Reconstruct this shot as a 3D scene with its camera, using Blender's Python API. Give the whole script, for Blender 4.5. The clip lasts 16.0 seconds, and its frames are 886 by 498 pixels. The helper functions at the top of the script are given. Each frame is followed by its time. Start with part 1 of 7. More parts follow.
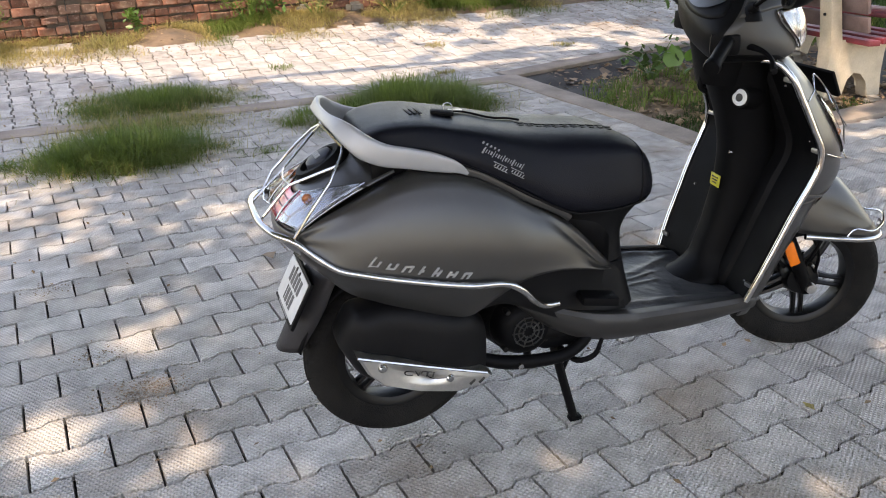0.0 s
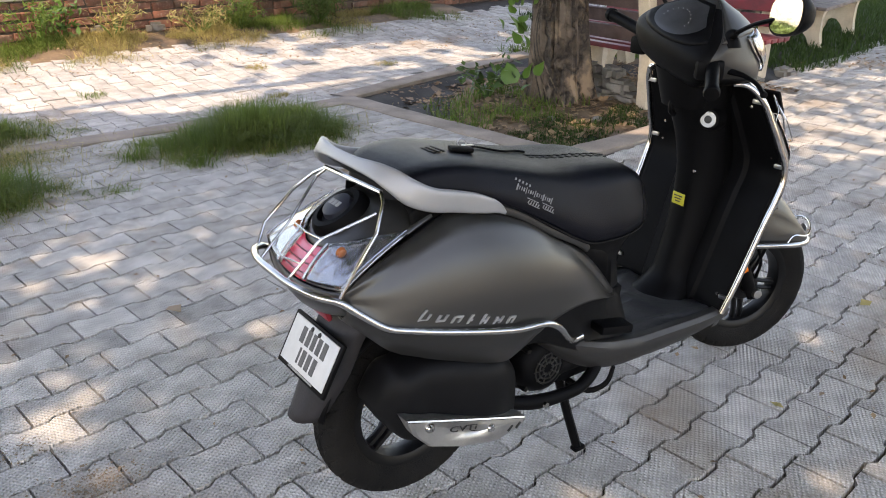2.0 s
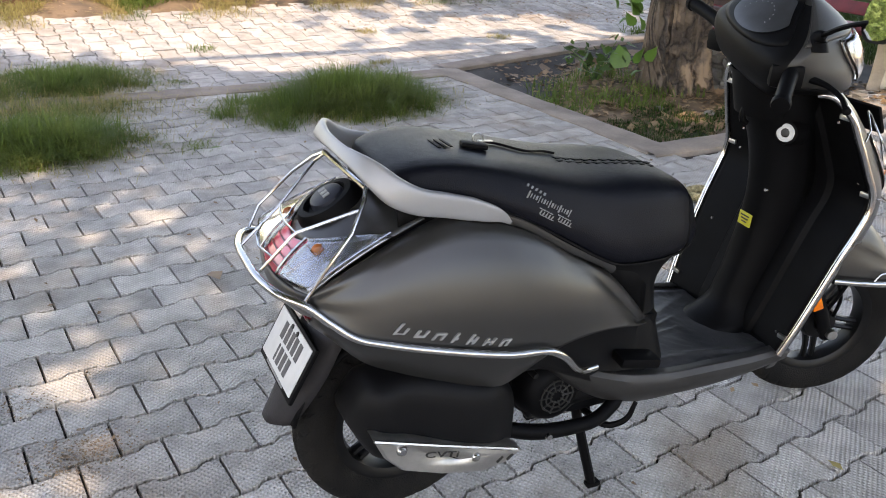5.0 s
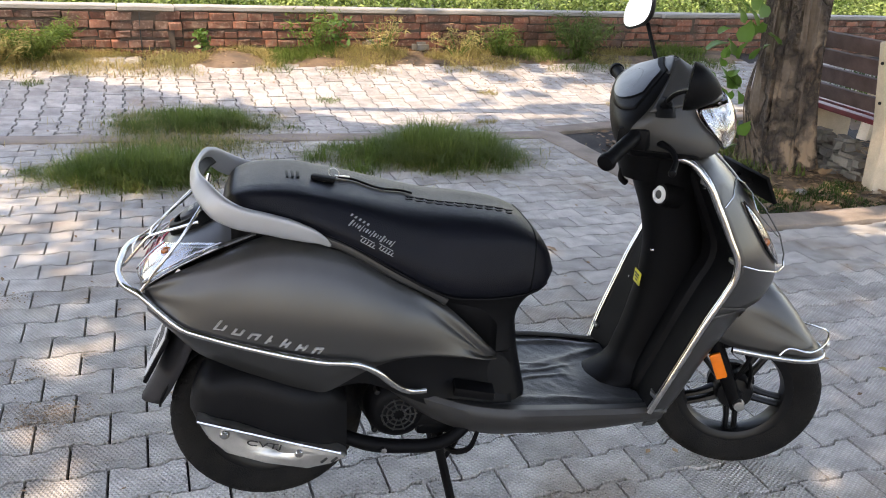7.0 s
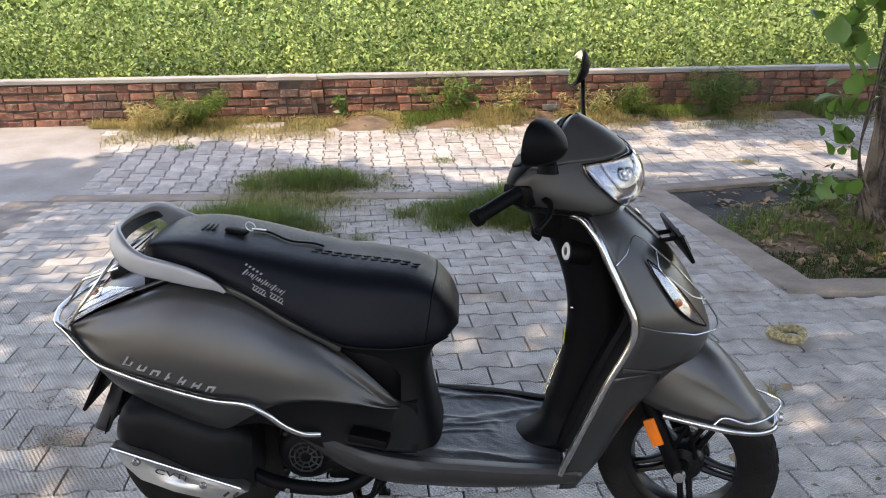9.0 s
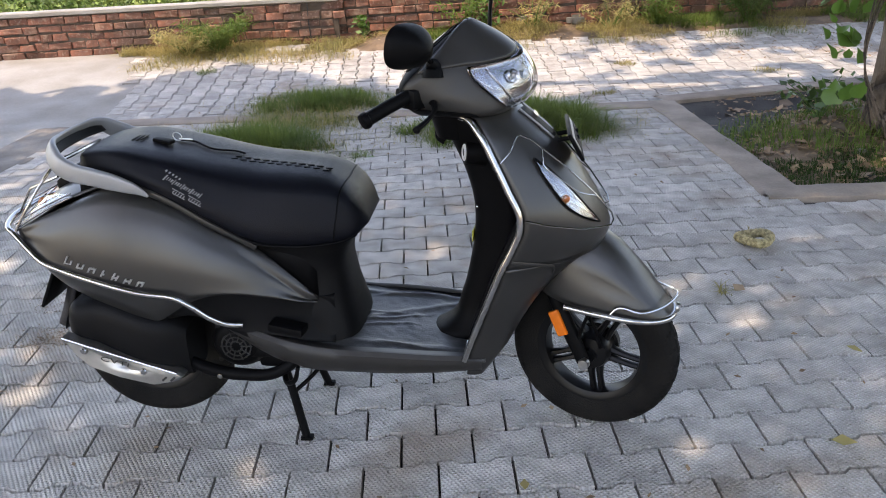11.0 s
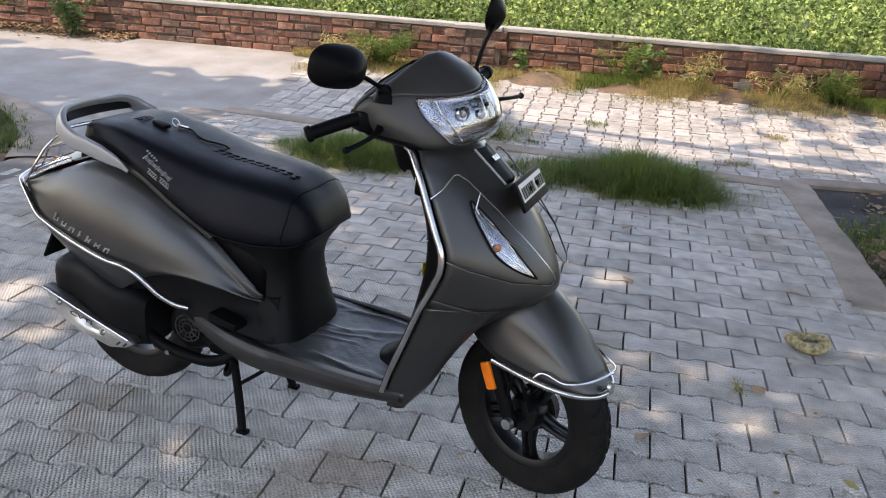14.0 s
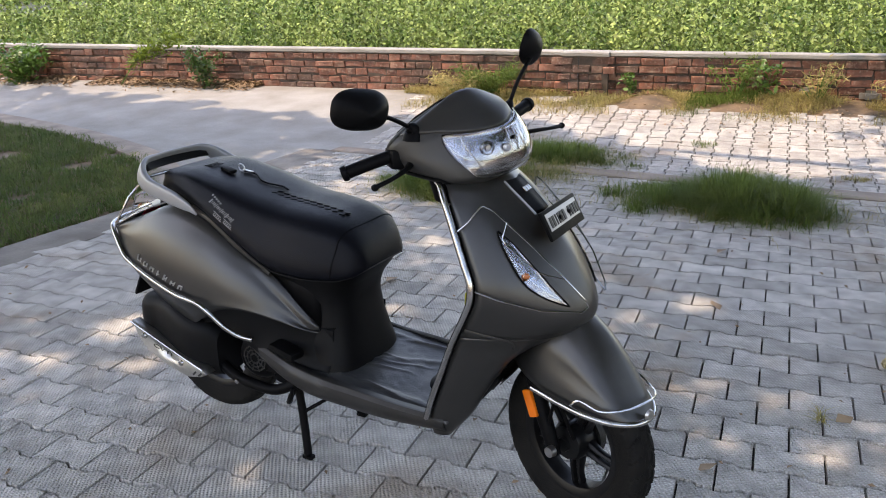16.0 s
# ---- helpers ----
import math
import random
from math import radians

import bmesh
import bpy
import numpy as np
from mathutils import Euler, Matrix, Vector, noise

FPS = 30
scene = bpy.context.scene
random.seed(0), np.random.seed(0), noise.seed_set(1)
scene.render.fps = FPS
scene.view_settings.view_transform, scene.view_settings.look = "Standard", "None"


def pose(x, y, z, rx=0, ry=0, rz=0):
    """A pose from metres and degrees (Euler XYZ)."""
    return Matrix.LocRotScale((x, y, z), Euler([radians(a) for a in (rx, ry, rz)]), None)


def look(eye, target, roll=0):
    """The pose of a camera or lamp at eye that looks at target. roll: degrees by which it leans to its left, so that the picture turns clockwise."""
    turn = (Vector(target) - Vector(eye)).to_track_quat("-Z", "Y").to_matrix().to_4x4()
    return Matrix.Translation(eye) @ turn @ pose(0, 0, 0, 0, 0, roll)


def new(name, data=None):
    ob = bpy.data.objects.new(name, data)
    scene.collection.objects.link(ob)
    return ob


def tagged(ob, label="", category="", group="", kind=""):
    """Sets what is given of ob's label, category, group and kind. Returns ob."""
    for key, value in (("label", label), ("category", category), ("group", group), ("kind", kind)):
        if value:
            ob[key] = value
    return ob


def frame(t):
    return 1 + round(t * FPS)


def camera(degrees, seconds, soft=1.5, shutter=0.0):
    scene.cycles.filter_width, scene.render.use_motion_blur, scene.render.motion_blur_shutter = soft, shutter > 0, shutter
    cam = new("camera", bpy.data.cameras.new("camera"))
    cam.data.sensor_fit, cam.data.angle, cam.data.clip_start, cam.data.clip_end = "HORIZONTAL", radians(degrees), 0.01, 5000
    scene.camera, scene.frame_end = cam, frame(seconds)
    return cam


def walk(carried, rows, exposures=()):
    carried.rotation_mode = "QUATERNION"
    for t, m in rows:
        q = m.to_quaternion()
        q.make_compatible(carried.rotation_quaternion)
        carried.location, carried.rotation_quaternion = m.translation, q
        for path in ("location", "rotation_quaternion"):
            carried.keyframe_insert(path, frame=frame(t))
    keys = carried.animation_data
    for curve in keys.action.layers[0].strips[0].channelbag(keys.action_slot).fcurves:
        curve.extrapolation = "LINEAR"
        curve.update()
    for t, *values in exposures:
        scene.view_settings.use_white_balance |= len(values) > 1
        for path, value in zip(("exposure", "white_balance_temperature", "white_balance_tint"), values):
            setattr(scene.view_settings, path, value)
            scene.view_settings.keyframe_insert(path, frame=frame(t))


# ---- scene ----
cam = camera(56.4, 16.0, soft=1.0)
METRES, OX, OY, EYE, TILT, LEAN, TURN = 4.582, -0.411, -1.780, 1.332, 0.686, 0.245, -19.0
ROWS = [
    (0.0, 0.0, 0.0, 0.0, -0.48, -24.35, 1.07),
    (0.5, -0.0456, -0.0059, 0.004, -6.37, -25.02, -0.01),
    (1.0, -0.0784, -0.0109, 0.0093, -9.91, -23.68, -1.57),
    (1.5, -0.0958, 0.0113, 0.0042, -12.6, -22.86, -1.62),
    (2.0, -0.1166, 0.046, 0.0032, -16.48, -23.36, -0.79),
    (2.5, -0.1514, 0.0595, -0.0014, -23.53, -24.32, -0.8),
    (3.0, -0.1818, 0.0591, 0.0032, -28.79, -24.42, -1.28),
    (3.5, -0.18, 0.0586, 0.004, -30.38, -24.2, -2.52),
    (4.0, -0.1472, 0.0642, 0.0031, -22.52, -23.93, -3.53),
    (6.5, 0.0682, 0.0494, 0.0027, 4.86, -25.31, -1.02),
    (7.0, 0.1041, 0.0313, 0.0128, 7.69, -21.99, -2.96),
    (7.5, 0.1443, 0.0401, 0.017, 11.47, -19.18, -2.59),
    (8.0, 0.1843, 0.0527, 0.0187, 14.65, -17.96, -1.03),
    (10.5, 0.3286, 0.0435, 0.0174, 26.17, -21.72, 1.12),
    (11.0, 0.3433, 0.0564, 0.015, 24.41, -23.43, 2.8),
    (11.5, 0.339, 0.0788, 0.018, 24.5, -21.87, 0.18),
    (12.0, 0.3392, 0.1058, 0.017, 27.1, -20.02, -2.0),
    (12.5, 0.366, 0.1291, 0.0164, 34.24, -19.07, -2.92),
    (13.0, 0.4006, 0.1439, 0.0118, 39.89, -20.85, -1.4),
    (13.5, 0.4241, 0.1365, 0.0125, 41.39, -20.98, -1.49),
    (14.0, 0.4509, 0.1305, 0.013, 40.05, -21.22, -3.23),
    (14.5, 0.4591, 0.1315, 0.0168, 37.98, -21.01, -3.35),
    (15.0, 0.4659, 0.1368, 0.0199, 42.24, -20.06, -1.19),
    (15.5, 0.4833, 0.1542, 0.0212, 47.2, -19.36, 0.66),
    (16.0, 0.499, 0.1603, 0.0195, 48.39, -19.34, 1.54),
]
walk(cam, [(t, pose(OX, OY, EYE, TILT, LEAN, TURN) @ pose(METRES * x, METRES * y, METRES * z, 90 + pitch, roll, yaw)) for t, x, y, z, yaw, pitch, roll in ROWS], [(0.0, 2.46, 8900, 20), (4.0, 2.5, 8900, 20), (7.0, 2.49, 8600, 20), (8.0, 2.3, 8500, 20), (10.5, 2.31, 8200, 20), (11.5, 2.34, 8200, 20), (12.5, 2.24, 8200, 20), (16.0, 2.22, 8400, 20)])

# ---- light ----
SUN_TO = Vector((-0.36, -0.30, 0.88)).normalized()
world = bpy.data.worlds.new("sky")
scene.world = world
world.use_nodes = True
wt = world.node_tree
sky = wt.nodes.new("ShaderNodeTexSky")
sky.sky_type, sky.sun_disc = "NISHITA", False
sky.sun_elevation = math.asin(SUN_TO.z)
sky.sun_rotation = math.atan2(SUN_TO.x, SUN_TO.y)
wt.links.new(sky.outputs[0], wt.nodes["Background"].inputs[0])
wt.nodes["Background"].inputs[1].default_value = 0.15
sun = new("sun", bpy.data.lights.new("sun", "SUN"))
sun.data.energy, sun.data.angle, sun.data.color = 1.22, radians(0.6), (1.0, 0.95, 0.86)
sun.matrix_world = look((0, 0, 20), Vector((0, 0, 20)) - SUN_TO)


# ---- materials ----
def mat(name, base, rough=0.6, metal=0.0, vary=0.25, scale=12.0, fine=140.0, bump=0.15, tint=None, coat=0.0, spec=0.5, island=0.0, objrand=0.0, extra=None):
    """A surface with variation at two scales, fine relief and optional change from piece to piece."""
    m = bpy.data.materials.new(name)
    m.use_nodes = True
    nt = m.node_tree
    N, L = nt.nodes, nt.links
    bsdf = N["Principled BSDF"]
    tc = N.new("ShaderNodeTexCoord")
    n1, n2 = N.new("ShaderNodeTexNoise"), N.new("ShaderNodeTexNoise")
    n1.inputs["Scale"].default_value, n1.inputs["Detail"].default_value = scale, 5
    n2.inputs["Scale"].default_value, n2.inputs["Detail"].default_value = fine, 3
    for n in (n1, n2):
        L.new(tc.outputs["Object"], n.inputs["Vector"])
    ramp = N.new("ShaderNodeMapRange")
    ramp.inputs[1].default_value, ramp.inputs[2].default_value = 0.3, 0.7
    L.new(n1.outputs["Fac"], ramp.inputs[0])
    mix = N.new("ShaderNodeMix")
    mix.data_type = "RGBA"
    other = tint or tuple(c * (1 - vary) for c in base)
    mix.inputs[6].default_value, mix.inputs[7].default_value = (*base, 1), (*other, 1)
    L.new(ramp.outputs[0], mix.inputs[0])
    out = mix.outputs[2]
    hsv = N.new("ShaderNodeHueSaturation")
    L.new(out, hsv.inputs["Color"])
    val = N.new("ShaderNodeMath")
    val.operation = "MULTIPLY_ADD"
    L.new(n2.outputs["Fac"], val.inputs[0])
    val.inputs[1].default_value, val.inputs[2].default_value = vary * 0.9, 1 - vary * 0.45
    last = val.outputs[0]
    for kind, amount in (("island", island), ("object", objrand)):
        if amount:
            src = N.new("ShaderNodeNewGeometry").outputs["Random Per Island"] if kind == "island" else N.new("ShaderNodeObjectInfo").outputs["Random"]
            ma = N.new("ShaderNodeMath")
            ma.operation = "MULTIPLY_ADD"
            L.new(src, ma.inputs[0])
            ma.inputs[1].default_value, ma.inputs[2].default_value = amount, 1 - amount / 2
            mm = N.new("ShaderNodeMath")
            mm.operation = "MULTIPLY"
            L.new(last, mm.inputs[0])
            L.new(ma.outputs[0], mm.inputs[1])
            last = mm.outputs[0]
    L.new(last, hsv.inputs["Value"])
    L.new(hsv.outputs[0], bsdf.inputs["Base Color"])
    bsdf.inputs["Metallic"].default_value = metal
    rr = N.new("ShaderNodeMapRange")
    rr.inputs[3].default_value, rr.inputs[4].default_value = max(0.02, rough * 0.8), min(1, rough * 1.2)
    L.new(n1.outputs["Fac"], rr.inputs[0])
    L.new(rr.outputs[0], bsdf.inputs["Roughness"])
    bsdf.inputs["Coat Weight"].default_value = coat
    bsdf.inputs["Coat Roughness"].default_value = 0.25
    bsdf.inputs["Specular IOR Level"].default_value = spec
    if bump:
        b = N.new("ShaderNodeBump")
        b.inputs["Strength"].default_value, b.inputs["Distance"].default_value = bump, 0.004
        L.new(n2.outputs["Fac"], b.inputs["Height"])
        L.new(b.outputs[0], bsdf.inputs["Normal"])
    if extra:
        extra(nt, bsdf, tc, hsv)
    return m


def leafy(nt, bsdf, tc, hsv):
    """Light passes through thin leaves."""
    N, L = nt.nodes, nt.links
    tr = N.new("ShaderNodeBsdfTranslucent")
    L.new(hsv.outputs[0], tr.inputs["Color"])
    mx = N.new("ShaderNodeMixShader")
    mx.inputs[0].default_value = 0.35
    L.new(bsdf.outputs[0], mx.inputs[1])
    L.new(tr.outputs[0], mx.inputs[2])
    L.new(mx.outputs[0], N["Material Output"].inputs["Surface"])


def dimpled(nt, bsdf, tc, hsv):
    """Pressed chequer relief on the face of a paver, with stains that run over several pieces."""
    N, L = nt.nodes, nt.links
    geo = N.new("ShaderNodeNewGeometry")
    rot = N.new("ShaderNodeMapping")
    rot.inputs["Rotation"].default_value = (0, 0, radians(52))
    L.new(geo.outputs["Position"], rot.inputs["Vector"])
    w1, w2 = N.new("ShaderNodeTexWave"), N.new("ShaderNodeTexWave")
    w1.inputs["Scale"].default_value = w2.inputs["Scale"].default_value = 28
    w2.bands_direction = "Y"
    for w in (w1, w2):
        L.new(rot.outputs[0], w.inputs["Vector"])
        w.inputs["Distortion"].default_value = 0.8
    mu = N.new("ShaderNodeMath")
    mu.operation = "MULTIPLY"
    L.new(w1.outputs["Fac"], mu.inputs[0])
    L.new(w2.outputs["Fac"], mu.inputs[1])
    no = N.new("ShaderNodeTexNoise")
    no.inputs["Scale"].default_value, no.inputs["Detail"].default_value = 180, 4
    L.new(geo.outputs["Position"], no.inputs["Vector"])
    ad = N.new("ShaderNodeMath")
    ad.operation = "MULTIPLY_ADD"
    L.new(no.outputs["Fac"], ad.inputs[0])
    ad.inputs[1].default_value = 0.9
    L.new(mu.outputs[0], ad.inputs[2])
    b = N.new("ShaderNodeBump")
    b.inputs["Strength"].default_value, b.inputs["Distance"].default_value = 1.0, 0.004
    L.new(ad.outputs[0], b.inputs["Height"])
    dirt = N.new("ShaderNodeMapRange")
    dirt.inputs[1].default_value, dirt.inputs[2].default_value = 0.35, 1.1
    dirt.inputs[3].default_value, dirt.inputs[4].default_value = 0.35, 0.0
    L.new(ad.outputs[0], dirt.inputs[0])
    dm = N.new("ShaderNodeMix")
    dm.data_type = "RGBA"
    L.new(dirt.outputs[0], dm.inputs[0])
    L.new(hsv.outputs[0], dm.inputs[6])
    dm.inputs[7].default_value = (0.13, 0.115, 0.1, 1)
    L.new(b.outputs[0], bsdf.inputs["Normal"])
    st = N.new("ShaderNodeTexNoise")
    st.inputs["Scale"].default_value, st.inputs["Detail"].default_value = 1.7, 7
    L.new(geo.outputs["Position"], st.inputs["Vector"])
    mr = N.new("ShaderNodeMapRange")
    mr.inputs[1].default_value, mr.inputs[2].default_value = 0.55, 0.7
    L.new(st.outputs["Fac"], mr.inputs[0])
    sc = N.new("ShaderNodeMath")
    sc.operation = "MULTIPLY"
    sc.inputs[1].default_value = 0.5
    L.new(mr.outputs[0], sc.inputs[0])
    mx = N.new("ShaderNodeMix")
    mx.data_type = "RGBA"
    L.new(sc.outputs[0], mx.inputs[0])
    L.new(dm.outputs[2], mx.inputs[6])
    mx.inputs[7].default_value = (0.20, 0.13, 0.075, 1)
    L.new(mx.outputs[2], bsdf.inputs["Base Color"])


def weathered(nt, bsdf, tc, hsv):
    """Pale lime and mortar smears, and darker damp stains, over old bricks."""
    N, L = nt.nodes, nt.links
    geo = N.new("ShaderNodeNewGeometry")
    last = hsv.outputs[0]
    for scale, lo, hi, amount, colour in ((9.0, 0.52, 0.68, 0.5, (0.3, 0.2, 0.145, 1)), (2.3, 0.5, 0.68, 0.8, (0.085, 0.055, 0.045, 1)), (38.0, 0.55, 0.75, 0.4, (0.42, 0.33, 0.27, 1))):
        no = N.new("ShaderNodeTexNoise")
        no.inputs["Scale"].default_value, no.inputs["Detail"].default_value = scale, 6
        L.new(geo.outputs["Position"], no.inputs["Vector"])
        mr = N.new("ShaderNodeMapRange")
        mr.inputs[1].default_value, mr.inputs[2].default_value, mr.inputs[4].default_value = lo, hi, amount
        L.new(no.outputs["Fac"], mr.inputs[0])
        mx = N.new("ShaderNodeMix")
        mx.data_type = "RGBA"
        L.new(mr.outputs[0], mx.inputs[0])
        L.new(last, mx.inputs[6])
        mx.inputs[7].default_value = colour
        last = mx.outputs[2]
    L.new(last, bsdf.inputs["Base Color"])


def furrowed(nt, bsdf, tc, hsv):
    """Upright plates of bark with dark cracks between them."""
    N, L = nt.nodes, nt.links
    mp = N.new("ShaderNodeMapping")
    mp.inputs["Scale"].default_value = (1, 1, 0.36)
    no = N.new("ShaderNodeTexNoise")
    no.inputs["Scale"].default_value, no.inputs["Detail"].default_value = 9, 6
    L.new(tc.outputs["Object"], no.inputs["Vector"])
    off = N.new("ShaderNodeMix")
    off.data_type = "RGBA"
    off.inputs[0].default_value = 0.17
    L.new(tc.outputs["Object"], off.inputs[6])
    L.new(no.outputs["Color"], off.inputs[7])
    L.new(off.outputs[2], mp.inputs["Vector"])
    vo = N.new("ShaderNodeTexVoronoi")
    vo.feature = "DISTANCE_TO_EDGE"
    vo.inputs["Scale"].default_value = 7.5
    L.new(mp.outputs[0], vo.inputs["Vector"])
    mr = N.new("ShaderNodeMapRange")
    mr.inputs[2].default_value = 0.2
    L.new(vo.outputs["Distance"], mr.inputs[0])
    mx = N.new("ShaderNodeMix")
    mx.data_type = "RGBA"
    L.new(mr.outputs[0], mx.inputs[0])
    mx.inputs[6].default_value = (0.032, 0.023, 0.018, 1)
    big = N.new("ShaderNodeTexNoise")
    big.inputs["Scale"].default_value, big.inputs["Detail"].default_value = 4.5, 3
    L.new(mp.outputs[0], big.inputs["Vector"])
    bare = N.new("ShaderNodeMapRange")
    bare.inputs[1].default_value, bare.inputs[2].default_value = 0.53, 0.6
    L.new(big.outputs["Fac"], bare.inputs[0])
    tan = N.new("ShaderNodeMix")
    tan.data_type = "RGBA"
    L.new(bare.outputs[0], tan.inputs[0])
    L.new(hsv.outputs[0], tan.inputs[6])
    tan.inputs[7].default_value = (0.25, 0.17, 0.11, 1)
    L.new(tan.outputs[2], mx.inputs[7])
    L.new(mx.outputs[2], bsdf.inputs["Base Color"])
    ad = N.new("ShaderNodeMath")
    ad.operation = "MULTIPLY_ADD"
    L.new(no.outputs["Fac"], ad.inputs[0])
    ad.inputs[1].default_value = 0.5
    L.new(mr.outputs[0], ad.inputs[2])
    b = N.new("ShaderNodeBump")
    b.inputs["Strength"].default_value, b.inputs["Distance"].default_value = 1.0, 0.03
    L.new(ad.outputs[0], b.inputs["Height"])
    L.new(b.outputs[0], bsdf.inputs["Normal"])


def metallic(nt, bsdf, tc, hsv):
    """Fine flake in the paint and a thin film of dust on faces that look up."""
    N, L = nt.nodes, nt.links
    geo = N.new("ShaderNodeNewGeometry")
    sep = N.new("ShaderNodeSeparateXYZ")
    L.new(geo.outputs["Normal"], sep.inputs[0])
    no = N.new("ShaderNodeTexNoise")
    no.inputs["Scale"].default_value, no.inputs["Detail"].default_value = 30, 6
    L.new(tc.outputs["Object"], no.inputs["Vector"])
    mu = N.new("ShaderNodeMath")
    mu.operation = "MULTIPLY"
    L.new(no.outputs["Fac"], mu.inputs[0])
    mr = N.new("ShaderNodeMapRange")
    mr.inputs[1].default_value, mr.inputs[2].default_value, mr.inputs[4].default_value = 0.3, 1.0, 0.3
    L.new(sep.outputs["Z"], mr.inputs[0])
    L.new(mr.outputs[0], mu.inputs[1])
    mx = N.new("ShaderNodeMix")
    mx.data_type = "RGBA"
    L.new(mu.outputs[0], mx.inputs[0])
    L.new(hsv.outputs[0], mx.inputs[6])
    mx.inputs[7].default_value = (0.16, 0.145, 0.125, 1)
    L.new(mx.outputs[2], bsdf.inputs["Base Color"])


def glassy(name, color, rough=0.05, ior=1.45):
    m = bpy.data.materials.new(name)
    m.use_nodes = True
    b = m.node_tree.nodes["Principled BSDF"]
    b.inputs["Base Color"].default_value = (*color, 1)
    b.inputs["Transmission Weight"].default_value = 1
    b.inputs["Roughness"].default_value, b.inputs["IOR"].default_value = rough, ior
    return m


PAINT = mat("grey metallic paint", (0.052, 0.0512, 0.05), 0.36, 0.75, 0.12, 6, 900, 0.03, coat=0.2, extra=metallic)
BLACK = mat("black textured plastic", (0.0036, 0.0036, 0.004), 0.5, 0, 0.3, 14, 500, 0.08, spec=0.055)
FLOOR = mat("dusty black rubber mat", (0.02, 0.0208, 0.023), 0.42, 0, 0.5, 9, 200, 0.3, tint=(0.065, 0.065, 0.064), spec=0.36)
VINYL = mat("black vinyl", (0.0038, 0.0042, 0.007), 0.43, 0, 0.35, 9, 420, 0.25, spec=0.12)
DARK = mat("dark engine metal", (0.012, 0.012, 0.012), 0.5, 0.5, 0.5, 30, 300, 0.3)
TYRE = mat("dusty tyre rubber", (0.005, 0.005, 0.005), 0.7, 0, 0.6, 14, 260, 0.5, tint=(0.013, 0.012, 0.011), spec=0.07)
RIM = mat("black painted alloy", (0.006, 0.006, 0.0065), 0.33, 0.0, 0.4, 20, 300, 0.05, spec=0.18)
CHROME = mat("chrome", (0.47, 0.465, 0.455), 0.17, 1.0, 0.15, 40, 300, 0.03)
STEEL = mat("brushed steel", (0.55, 0.54, 0.52), 0.3, 1.0, 0.25, 60, 500, 0.06)
# darker than PAINT: the shade on the bar cover is put into this grey
SHELL = mat("satin grey darkened for shade", (0.04, 0.0385, 0.0365), 0.43, 0.4, 0.15, 8, 600, 0.03, spec=0.35)
BRIGHT = mat("bright plated plastic", (0.42, 0.42, 0.42), 0.36, 0.7, 0.1, 40, 300, 0.02)
SILVER = mat("silver grey paint", (0.27, 0.27, 0.275), 0.4, 0.35, 0.12, 8, 700, 0.03)
WHITE = mat("white plate", (0.5, 0.5, 0.495), 0.45, 0, 0.12, 30, 300, 0.02)
PLATEINK = mat("worn plate print", (0.05, 0.05, 0.052), 0.5, 0, 0.3, 90, 500, 0.0)
INK = mat("black lettering", (0.015, 0.015, 0.015), 0.5, 0, 0.1, 30, 300, 0.0)
GREYINK = mat("pale print", (0.2, 0.2, 0.2), 0.5, 0, 0.2, 60, 300, 0.0)
YELLOW = mat("yellow sticker", (0.48, 0.43, 0.03), 0.5, 0, 0.2, 60, 300, 0.0)
ORANGE = mat("orange reflector", (0.75, 0.16, 0.01), 0.25, 0, 0.1, 60, 300, 0.02)
AMBER = mat("amber bulb", (0.35, 0.10, 0.03), 0.2, 0, 0.2, 60, 300, 0.0)
SATIN = mat("dusty black plastic", (0.0055, 0.0055, 0.006), 0.5, 0, 0.3, 9, 300, 0.1, spec=0.1)
DUSTY = mat("dusty dark plastic", (0.028, 0.026, 0.028), 0.6, 0, 0.4, 9, 200, 0.15, spec=0.2)
RED = mat("red lamp plastic", (0.62, 0.035, 0.07), 0.12, 0, 0.15, 40, 250, 0.1, coat=0.8)
DARKRED = mat("dark red plastic", (0.2, 0.01, 0.02), 0.3, 0, 0.1, 40, 250, 0.05)
MIRROR = mat("mirror glass", (0.92, 0.92, 0.92), 0.02, 1.0, 0.02, 5, 50, 0.0)
REFLECT = mat("faceted reflector", (0.3, 0.3, 0.305), 0.13, 1.0, 0.4, 30, 45, 0.5)
REFLECT_TAIL = mat("bright faceted reflector", (0.36, 0.36, 0.36), 0.22, 0.8, 0.4, 30, 60, 0.6)
CLEAR = glassy("clear lamp cover", (0.96, 0.97, 1.0), 0.04)
SMOKE = mat("dark instrument glass", (0.03, 0.031, 0.033), 0.36, 0, 0.5, 18, 120, 0.05, spec=0.4)
GRILLE = mat("grey cast grille", (0.022, 0.022, 0.022), 0.5, 0.3, 0.4, 30, 300, 0.2)
PAVER = mat("pressed concrete paver", (0.56, 0.535, 0.502), 0.85, 0, 0.42, 11, 120, 0.2, island=0.38, extra=dimpled)
PAVER_OBJ = mat("pressed concrete paver piece", (0.56, 0.535, 0.502), 0.85, 0, 0.42, 11, 120, 0.2, objrand=0.38, extra=dimpled)
CONCRETE = mat("worn concrete", (0.29, 0.28, 0.262), 0.9, 0, 0.4, 2.3, 60, 0.6, tint=(0.2, 0.188, 0.168))
KERB_GREY = mat("weathered grey concrete", (0.22, 0.2, 0.175), 0.9, 0, 0.4, 4, 70, 0.7, tint=(0.12, 0.105, 0.09))
